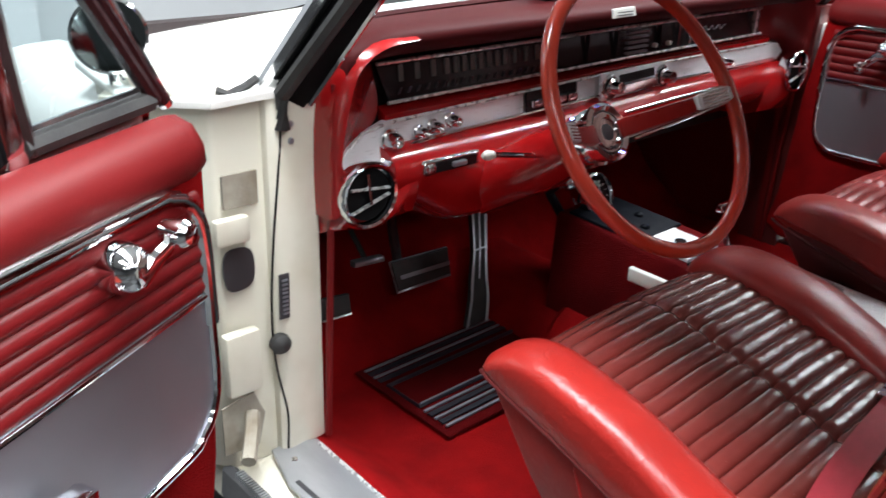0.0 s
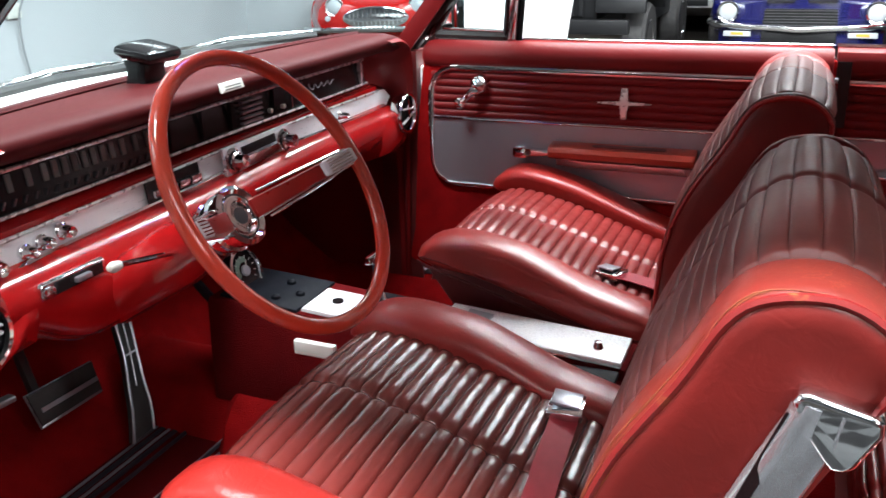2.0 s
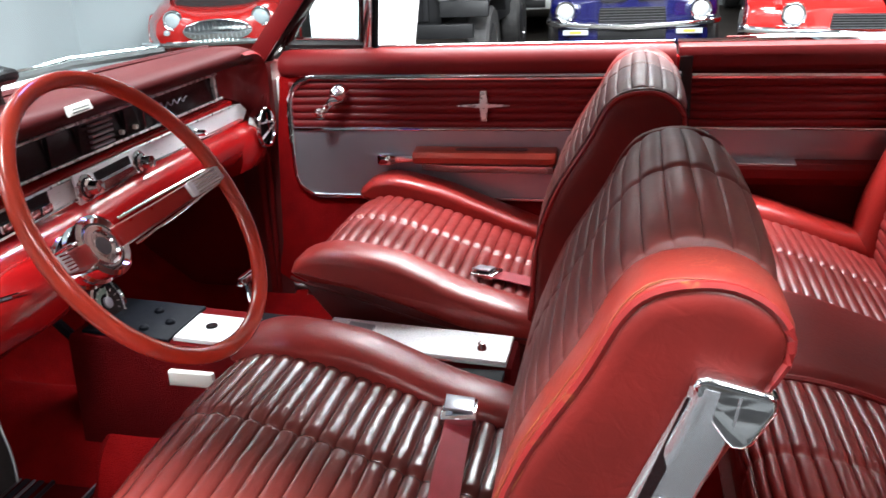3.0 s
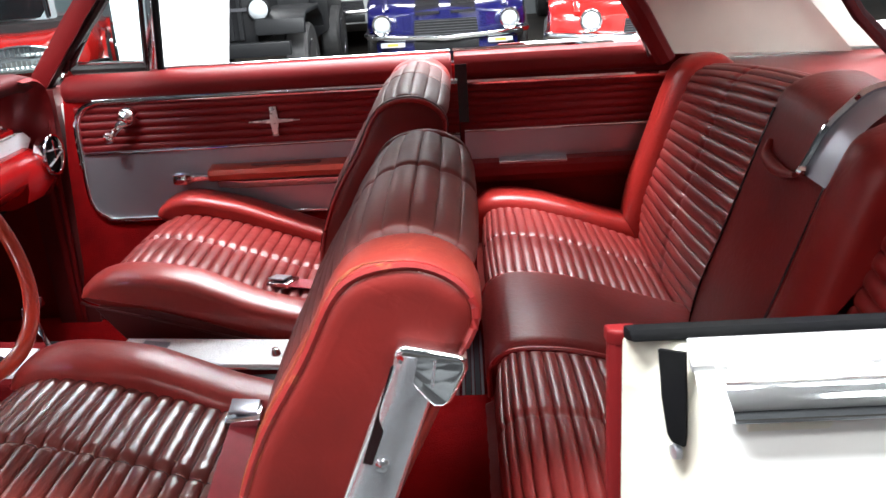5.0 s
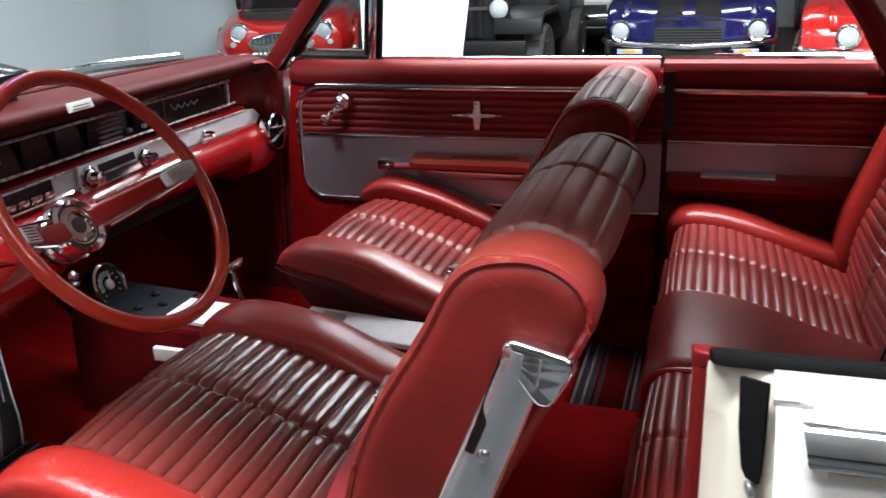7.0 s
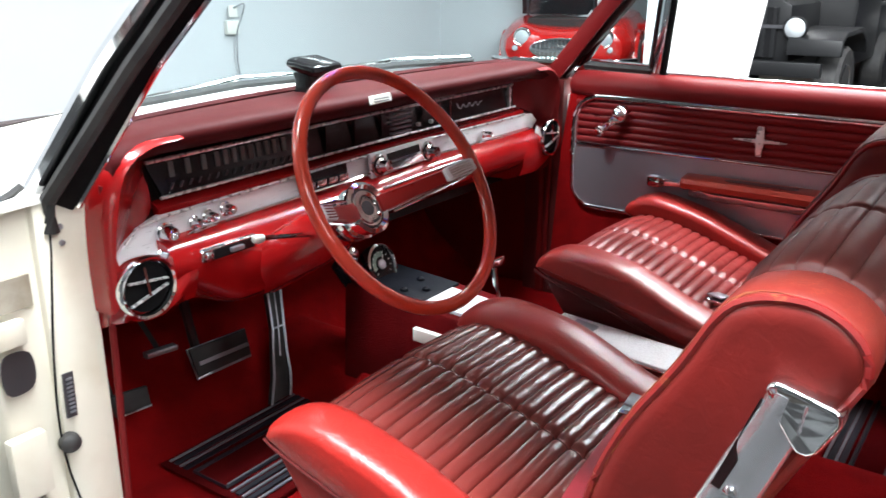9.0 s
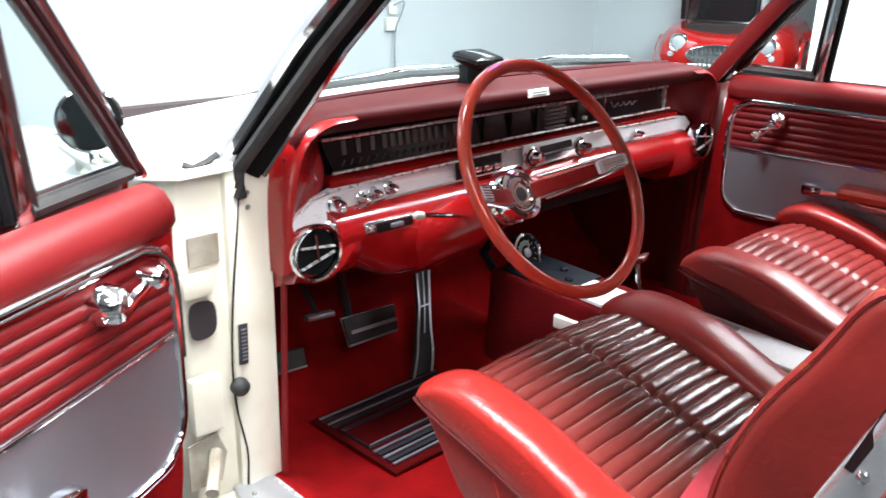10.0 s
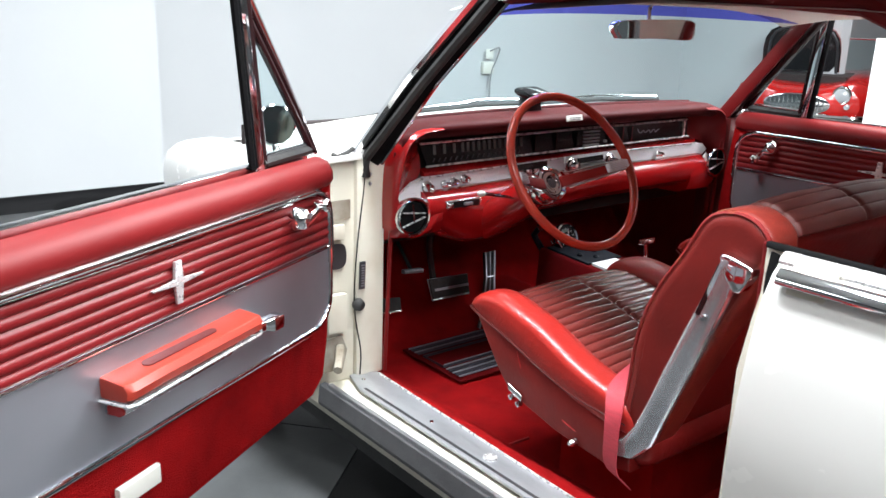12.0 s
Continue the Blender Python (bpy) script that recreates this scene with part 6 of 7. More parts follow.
# ---- rear side trim ----
def rear_trim(s):
    t = thing("rear_side_trim", (s * 0.74, -1.3, 0.70), "red rear side panel with ribbed vinyl, brushed metal strip and ashtray", "trim panel", "rear side panels")

    out, y0 = (0.742, -1.022) if s > 0 else (0.80, -1.16)

    def X(w):
        return s * (out - w)
    part("panel", Shape().slab([(X(0), y0, 0.32), (X(0), y0, 1.0), (X(0), -1.62, 1.0), (X(0), -1.62, 0.32)], (s, 0, 0), 0.02), VINYL, t, "red vinyl panel", smooth=False)
    low = 0.0 if s > 0 else 0.03
    roll = [(0.0, 0.966), (0.012, 0.98), (0.012, 1.005), (0.0, 1.022), (-0.03, 1.028), (-0.055, 1.02), (-0.055, 0.97)]
    part("top_pad", Shape().rings([[(X(w), y, z - low) for w, z in roll] for y in (y0 + 0.008, y0, -1.3, -1.62)]), VINYL, t, "padded red vinyl top", bevel=0.004)
    rows = []
    for i in range(80):
        z = 0.836 + 0.115 * i / 79
        rows.append([(X(0.001 + 0.007 * abs(math.sin(math.pi * (z - 0.836) / 0.0192)) ** 0.5), y, z) for y in (y0 - 0.01, -1.2, -1.4, -1.62)])
    part("ribbed_panel", Shape().grid(rows), RIB_VINYL, t, "horizontally ribbed red vinyl")
    part("metal_strip", Shape().box(*sorted((X(0.001), X(0.006))), -1.50, y0 - 0.01, 0.758, 0.832), SILVER, t, "brushed metal strip", smooth=False)
    part("trim", Shape().tube([(X(0.008), y0 - 0.01, 0.958), (X(0.008), -1.62, 0.952)], 0.008, 8), CHROME, t, "chrome moulding")
    part("trim", Shape().tube([(X(0.006), y0 - 0.01, 0.834), (X(0.006), -1.52, 0.832)], 0.003, 6), CHROME, t, "thin chrome moulding")
    led = [(0.0, 0.70), (0.03, 0.705), (0.046, 0.725), (0.046, 0.745), (0.036, 0.757), (0.0, 0.762)]
    ledge = part("ledge", Shape().rings([[(X(w), y, z) for w, z in led] for y in (y0 - 0.015, y0 - 0.03, -1.3, -1.50)]), VINYL, t, "padded red ledge", bevel=0.004)
    part("ashtray", Shape().slab([(X(0.012), -1.115, 0.760), (X(0.012), -1.285, 0.758), (X(0.042), -1.285, 0.752), (X(0.042), -1.115, 0.754)], (0, 0, 1), 0.006, 0.003), CHROME, ledge, "bright ashtray lid")
    if s < 0:
        return
    part("belt_strip", Shape().tube([(X(-0.05), y0 + 0.01, 1.030), (X(-0.05), -1.50, 1.026)], 0.006, 6), CHROME, t, "bright window sill strip")
    part("bracket", Shape().slab([(X(-0.03), -1.468, 1.022), (X(-0.03), -1.505, 1.02), (X(-0.025), -1.49, 1.06), (X(-0.025), -1.478, 1.06)], (s, 0, 0), 0.02, 0.004), CHROME, t, "chrome window bracket")


for side in (-1, 1):
    rear_trim(side)


# ---- car details ----
def pillar_details():
    # recesses as flat plates with shade in their colour, data plate, lamp switch and strap on the hinge pillar
    def rect(x0, x1, z0, z1, y=0.058, nm="recess", mat=None, d=0.004, r=0.0, lab="shaded opening in the pillar"):
        return part(nm, Shape().slab([(x0, y, z0), (x1, y, z0), (x1, y, z1), (x0, y, z1)], (0, -1, 0), d, r), mat or SHADE_FILL, CAR, lab, smooth=False)
    part("hinge_recess", Shape().box(-0.868, -0.812, 0.05, 0.054, 0.815, 0.865), STAIN_SHADE_CREAM, CAR, "flat plate coloured as a shaded hinge pocket", smooth=False)
    part("hinge_pocket", Shape().slab(spline([(-0.872, 0.053, 0.69), (-0.84, 0.053, 0.685), (-0.826, 0.053, 0.70), (-0.826, 0.053, 0.735), (-0.838, 0.053, 0.75), (-0.872, 0.053, 0.745)], 24, True)[:-1], (0, -1, 0), 0.004), DARK_METAL, CAR, "flat plate coloured as a shaded hinge pocket")
    part("wiring_recess", Shape().slab([(-0.895, 0.056, 0.40), (-0.835, 0.052, 0.40), (-0.822, 0.052, 0.455), (-0.84, 0.052, 0.50), (-0.895, 0.056, 0.488)], (0, -1, 0), 0.003), STAIN_SHADE_CREAM, CAR, "stained lower hinge recess", smooth=False)
    part("hinge_plate", Shape().box(-0.89, -0.832, 0.030, 0.052, 0.515, 0.62), CREAM_PAINT, CAR, "cream painted hinge plate", bevel=0.005)
    part("hinge_plate", Shape().box(-0.89, -0.836, 0.034, 0.052, 0.765, 0.805), CREAM_PAINT, CAR, "cream painted hinge plate", bevel=0.005)
    part("check_strap", Shape().tube([(-0.85, 0.04, 0.47), (-0.87, 0.01, 0.455), (-0.90, -0.03, 0.44)], 0.012, 8), STAIN_SHADE_CREAM, CAR, "stained door check strap")
    part("data_plate", Shape().slab([(-0.7985, 0.030, 0.625), (-0.782, 0.0285, 0.625), (-0.780, 0.0285, 0.70), (-0.7965, 0.030, 0.70)], (0, -1, 0), 0.003), DARK_METAL, CAR, "small dark metal data plate with raised bars", smooth=False)
    for i in range(9):
        z = 0.633 + 0.007 * i
        part("plate_bar", Shape().box(-0.793, -0.784, 0.0235, 0.0262, z, z + 0.003), SILVER, CAR, smooth=False)
    part("rubber_stop", Shape().lathe((-0.797, 0.036, 0.582), (-0.2, -1, 0), [(0, 0.017), (0.012, 0.016), (0.018, 0.010), (0.02, 0)], 20), RUBBER, CAR, "black rubber door stop")
    part("pillar_seam", Shape().tube(spline([(-0.780, 0.0305, 0.966), (-0.784, 0.0305, 0.894), (-0.800, 0.034, 0.75), (-0.808, 0.036, 0.63), (-0.804, 0.036, 0.54), (-0.790, 0.032, 0.449), (-0.792, 0.032, 0.38)], 40), 0.0018, 6), SEAL, CAR, "black seam along the pillar edge")
    for z in (0.93, 0.905):
        part("screw", Shape().lathe((-0.765, 0.030, z), (0, -1, 0), [(0, 0.005), (0.003, 0.004), (0.003, 0)], 10), SILVER, CAR)
    part("rust_edge", Shape().tube([(-0.86, 0.062, 0.985), (-0.845, 0.056, 0.978), (-0.82, 0.056, 0.985), (-0.80, 0.054, 0.996)], 0.006, 6), RUBBER, CAR, "black seal gap along the cowl edge")
    # cream shut face between wing and pillar
    part("shut_face", Shape().slab([(-0.875, 0.062, 0.362), (-0.955, 0.19, 0.362), (-0.965, 0.21, 0.362), (-0.90, 0.30, 0.362)], (0, 0, 1), 0.60), CREAM_PAINT, CAR, "cream painted door shut face", smooth=False)
    part("wing_cap", Shape().slab([(-0.765, 0.045, 0.972), (-0.88, 0.06, 0.965), (-0.95, 0.18, 0.955), (-0.93, 0.40, 0.97), (-0.74, 0.45, 0.985)], (0, 0, 1), 0.012, 0.004), WHITE_PAINT, CAR, "white cowl end cap")
    # the hinge pillar stands a little ahead of the dash
    for ob in CAR.children:
        kind = ob.name.split(".")[0]
        if kind in ("hinge_pillar", "pillar_flange", "door_welt", "hinge_recess", "hinge_pocket", "wiring_recess", "hinge_plate", "check_strap", "data_plate", "plate_bar", "rubber_stop", "screw", "rust_edge", "shut_face", "pillar_seam") and ob.data.vertices[0].co.x < -0.6:
            ob.location.y += 0.018
    # wing mirror
    c = Vector((-0.944, 0.215, 1.046))
    ax = Vector((-0.25, -1, 0.05)).normalized()
    m = part("wing_mirror", Shape().lathe(c - ax * 0.035, ax, [(0, 0.008), (0.004, 0.025), (0.014, 0.043), (0.028, 0.052), (0.036, 0.053), (0.038, 0.049), (0.034, 0.048)], 36), CHROME, CAR, "round chrome wing mirror")
    part("mirror_glass", Shape().lathe(c, ax, [(0, 0.049), (0.0015, 0.049), (0.0015, 0)], 36), DULL_MIRROR, m, "round dark mirror glass")
    part("mirror_stalk", Shape().tube([c - ax * 0.02 + Vector((0, 0, -0.03)), c - ax * 0.02 + Vector((0.005, 0, -0.065)), c - ax * 0.03 + Vector((0.02, 0, -0.085))], [0.009, 0.010, 0.018], 10), CHROME, m, "chrome stalk")
    # wipers
    for x0, x1 in ((-0.42, 0.06), (0.08, 0.56)):
        pv = Vector((x0, 0.40 - 0.25 * x0 * x0, 1.030))
        e = Vector((x1, 0.285 - 0.28 * x1 * x1, 1.062))
        w = part("wiper_arm", Shape().tube([pv, pv + Vector((0.02, -0.02, 0.02)), pv.lerp(e, 0.55) + Vector((0, 0.012, 0.018))], [0.010, 0.006, 0.004], 8), CHROME, CAR, "bright wiper arm")
        part("wiper_blade", Shape().tube([pv.lerp(e, 0.02) + Vector((-0.04, -0.02, 0.012)), pv.lerp(e, 0.55) + Vector((0, -0.004, 0.008)), e + Vector((0, -0.012, -0.006))], 0.006, 6, flat=1.6), RUBBER, w, "black wiper blade")
        part("blade_frame", Shape().tube([pv.lerp(e, 0.12) + Vector((0, 0.0, 0.016)), pv.lerp(e, 0.55) + Vector((0, 0.006, 0.022)), e + Vector((0, 0, 0.004))], 0.0035, 6), CHROME, w, "bright blade frame")
    # rear-view mirror
    def mx(x, z):
        return Vector((0.813 * x, -0.215 - 0.203 * x - 0.02 * (z - 1.307), 1.312 + 1.3 * (z - 1.312)))
    out = spline([mx(-0.165, 1.302), mx(-0.155, 1.322), mx(0.0, 1.328), mx(0.145, 1.327), mx(0.16, 1.306), mx(0.145, 1.287), mx(0.0, 1.289), mx(-0.15, 1.288)], 40, True)[:-1]
    mm = part("rear_view_mirror", Shape().slab(out, (0, 1, 0), 0.022, 0.008), CHROME, CAR, "rear-view mirror on a bright stalk")
    part("mirror_glass", Shape().slab([p + (Vector((0, -0.2, 1.307)) - p) * 0.07 + Vector((0, -0.004, 0)) for p in out], (0, 1, 0), 0.003), MIRROR, mm, "mirror glass")
    part("mirror_stalk", Shape().tube([(-0.01, -0.195, 1.315), (0.0, -0.185, 1.36), (0.01, -0.21, 1.40)], 0.006, 8), CHROME, mm)
    # road wheels
    for s in (-1, 1):
        for y in (0.78, -2.05):
            c = Vector((s * 0.79, y, 0.335))
            w = part("wheel", Shape().lathe(c - Vector((s * 0.10, 0, 0)), (s, 0, 0), [(0, 0.20), (0.0, 0.30), (0.02, 0.33), (0.05, 0.336), (0.15, 0.336), (0.18, 0.33), (0.20, 0.30), (0.195, 0.20)], 40), RUBBER, CAR, "black tyre")
            part("rim", Shape().lathe(c, (s, 0, 0), [(0.0, 0.20), (0.09, 0.205), (0.095, 0.19), (0.07, 0.10), (0.09, 0.04), (0.09, 0)], 32), CHROME, w, "chrome wheel cover")


# darker cream: shade of the pocket put into the colour, and real stains
STAIN_SHADE_CREAM = surface("stained_and_shaded_jamb", (0.40, 0.37, 0.31), 0.6, second=(0.22, 0.18, 0.13), scale=18, grain=90, bump=0.3)
pillar_details()


# ---- loose things in the cabin ----
def floor_mat(cx, y0, y1, w, label):
    z = 0.306
    m = thing("floor_mat", (cx, (y0 + y1) / 2, z), label, "floor mat", "floor mats")
    part("mat", Shape().slab([(cx - w, y0, z), (cx + w, y0, z), (cx + w, y1, z + 0.004), (cx - w, y1, z + 0.004)], (0, 0, 1), 0.006, 0.002), MAT_SHADE_CARPET, m, "dark red carpet mat")
    for f, mat, r in ((0.955, MAT_LIGHT, 0.003), (0.90, MAT_BLACK, 0.006), (0.845, MAT_LIGHT, 0.003), (0.79, MAT_BLACK, 0.006), (0.30, MAT_LIGHT, 0.003), (0.245, MAT_BLACK, 0.006), (0.19, MAT_LIGHT, 0.003), (0.135, MAT_BLACK, 0.006), (0.08, MAT_LIGHT, 0.003)):
        yy = y0 + (y1 - y0) * f
        part("stripe", Shape().box(cx - w + 0.015, cx + w - 0.015, yy - r, yy + r, z + 0.0095, z + 0.0125), mat, m, smooth=False)
    # woven frame with corners
    lo, hi = y0 + (y1 - y0) * 0.37, y0 + (y1 - y0) * 0.70
    r = [(cx - w + 0.018, lo), (cx + w - 0.02, lo), (cx + w - 0.02, hi), (cx - w + 0.018, hi)]
    part("border", Shape().tube([(x, y, z + 0.011) for x, y in r], 0.005, 6, loop=True), MAT_BLACK, m, "black woven border")
    part("border_line", Shape().tube([(cx - w + 0.022, lo, z + 0.016), (cx + w - 0.024, lo, z + 0.016)], 0.0018, 6), MAT_LIGHT, m)


part("carpet_seam", Shape().tube([(-0.745, -0.366, 0.352), (-0.70, -0.369, 0.306), (-0.63, -0.373, 0.304), (-0.56, -0.376, 0.304)], 0.003, 6), PIPING, CAR, "worn seam across the carpet")
MAT_LIGHT = surface("pale_stripe_rubber", (0.20, 0.19, 0.22), 0.45)
MAT_BLACK = surface("black_stripe_rubber", (0.02, 0.02, 0.03), 0.5)
floor_mat(-0.275, -0.03, 0.255, 0.225, "red floor mat with black and pale stripes")
floor_mat(0.40, -0.03, 0.255, 0.225, "red floor mat with black and pale stripes")
floor_mat(0.475, -1.06, -0.86, 0.27, "red rear floor mat with black and pale stripes")


def ribbon(path, width, across, thick=0.002):
    """A strap along a path, its width along across."""
    path = spline(path, 40)
    rows = []
    for i, p in enumerate(path):
        d = (path[min(39, i + 1)] - path[max(0, i - 1)]).normalized()
        a = Vector(across(i / 39)) if callable(across) else Vector(across)
        a = (a - d * a.dot(d)).normalized() * width / 2
        n = d.cross(a).normalized() * thick
        rows.append([p - a, p + a, p + a + n, p - a + n])
    return Shape().rings(rows)


def seat_belt(kind):
    if kind == "driver":
        b = thing("seat_belt", (-0.43, -0.695, 0.62), "red lap belt with chrome buckle lying across the cushion", "seat belt", "seat belts")
        part("webbing", ribbon([(-0.285, -0.682, 0.628), (-0.36, -0.687, 0.627), (-0.43, -0.693, 0.627), (-0.52, -0.703, 0.626), (-0.62, -0.722, 0.622), (-0.69, -0.745, 0.612), (-0.722, -0.765, 0.580), (-0.732, -0.772, 0.53), (-0.728, -0.775, 0.46), (-0.70, -0.80, 0.42)], 0.040, lambda t: (0.1, 1, 0.25)), BELT_WEB, b, "faded red webbing")
        c, u, v = Vector((-0.272, -0.680, 0.628)), Vector((0.97, 0.1, 0.0)), Vector((-0.1, 0.97, 0.0))
        hw, hh = 0.030, 0.027
    else:
        b = thing("seat_belt", (0.29, -0.64, 0.61), "red lap belt with chrome buckle lying on the cushion", "seat belt", "seat belts")
        part("webbing", ribbon([(0.295, -0.630, 0.622), (0.30, -0.66, 0.616), (0.305, -0.70, 0.606), (0.31, -0.74, 0.594)], 0.046, (1, 0, 0)), BELT_WEB, b, "faded red webbing")
        c, u, v = Vector((0.290, -0.628, 0.620)), Vector((0.3, 0.95, 0.0)), Vector((-0.95, 0.3, 0.0))
        hw, hh = 0.026, 0.024
    bk = part("buckle", Shape().slab([c - u * hw - v * hh, c + u * hw - v * hh, c + u * hw + v * hh, c - u * hw + v * hh], (0, 0, 1), 0.012, 0.003), CHROME, b, "chrome buckle")
    part("buckle_flap", Shape().slab([c - u * hw * 0.5 - v * hh * 0.8 + Vector((0, 0, 0.011)), c + u * hw * 0.9 - v * hh * 0.8 + Vector((0, 0, 0.011)), c + u * hw * 0.9 + v * hh * 0.8 + Vector((0, 0, 0.017)), c - u * hw * 0.5 + v * hh * 0.8 + Vector((0, 0, 0.017))], (0, 0, 1), 0.004, 0.001), SILVER, bk, "brushed flap")


seat_belt("driver")
seat_belt("passenger")


def dash_gadget():
    g = thing("dash_device", (-0.14, 0.12, 1.06), "black mushroom-shaped dashboard device", "device")
    part("stand", Shape().rings([[(-0.140 + sx * w, 0.12 + sy * dd, z) for sx, sy in ((-1, -1), (1, -1), (1, 1), (-1, 1))] for z, w, dd in ((1.045, 0.034, 0.022), (1.075, 0.028, 0.02), (1.096, 0.030, 0.024))]), BLACK, g, bevel=0.006)
    part("top", Shape().rings([[(-0.140 + sx * w, 0.12 + sy * dd - 0.01, z + 0.006 * sy) for sx, sy in ((-1, -1), (1, -1), (1, 1), (-1, 1))] for z, w, dd in ((1.094, 0.036, 0.028), (1.102, 0.046, 0.036), (1.114, 0.046, 0.036), (1.119, 0.038, 0.028))]), BLACK, g, "flared black top", bevel=0.006)
    t = thing("paper_tag", (-0.096, -0.052, 1.05), "small white tag on the dash edge", "tag")
    part("card", Shape().slab([(-0.129, -0.052, 1.042), (-0.063, -0.052, 1.043), (-0.064, -0.048, 1.059), (-0.128, -0.048, 1.058)], (0, -1, 0), 0.004, 0.001), PALE, t, smooth=False)
    for i in range(2):
        part("print_bar", Shape().box(-0.12, -0.075, -0.0575, -0.0562, 1.046 + 0.005 * i, 1.048 + 0.005 * i), MARK, t, smooth=False)

    t.location.y += 0.028
    t.location.z -= 0.004


dash_gadget()


def wall_things():
    y = ROOM[3]
    o = thing("wall_socket", (3.96, y - 0.03, 0.80), "white wall socket box with a hanging cord", "socket")
    part("box", Shape().box(3.88, 4.02, y - 0.05, y - 0.002, 0.72, 0.84), PALE, o, bevel=0.008)
    part("socket_plate", Shape().box(3.90, 4.0, y - 0.056, y - 0.051, 0.87, 0.97), PALE, o, bevel=0.004)
    part("cord", Shape().tube(spline([(3.95, y - 0.06, 0.95), (4.06, y - 0.08, 0.98), (4.04, y - 0.06, 0.86), (3.98, y - 0.06, 0.74), (3.97, y - 0.05, 0.5), (4.0, y - 0.04, 0.25), (3.98, y - 0.03, 0.02)], 50), 0.008, 6), SOCKET_GREY, o, "grey cord")
    # white partition with black base ahead of the car
    tagged(part("wall_panel", Shape().box(-7.0, 0.22, 4.12, 4.22, 0.11, 4.0), WALL, smooth=False), "smooth white partition with a black base strip", "wall", kind="structure")
    tagged(part("baseboard", Shape().box(-7.0, 0.23, 4.105, 4.225, -0.012, 0.11), BLACK, bevel=0.004), "black base strip under the white partition", "baseboard", kind="structure")
    tagged(part("wall_return", Shape().box(7.2, 7.4, 3.0, 5.0, -0.012, 4.0), WALL, smooth=False), "pale wall corner beyond the windscreen", "wall", kind="structure")


SOCKET_GREY = surface("grey_cord", (0.25, 0.26, 0.27), 0.6)
wall_things()


# ---- cars and things across the hall ----
BLUE_PAINT = surface("deep_blue_paint", (0.004, 0.005, 0.065), 0.18, scale=2, grain=30, bump=0.0, coat=1.0)
BLACK_PAINT = surface("black_car_paint", (0.012, 0.012, 0.014), 0.25, bump=0.0, coat=0.6)
SATIN_BLACK = surface("satin_black_paint", (0.008, 0.0085, 0.0095), 0.42, bump=0.0, spec=0.3)
BRIGHT_RED = surface("bright_red_car_paint", (0.46, 0.010, 0.008), 0.2, scale=2, grain=30, bump=0.0, coat=1.0)
PALE_PAINT = surface("pale_silver_paint", (0.55, 0.56, 0.55), 0.3, bump=0.0, coat=0.5)
LENS = surface("lamp_lens", (0.42, 0.45, 0.47), 0.12, bump=0.0)
AMBER = surface("amber_lens", (0.75, 0.35, 0.06), 0.25, bump=0.0)
WHITE_BOARD = surface("white_board", (0.86, 0.86, 0.86), 0.5)


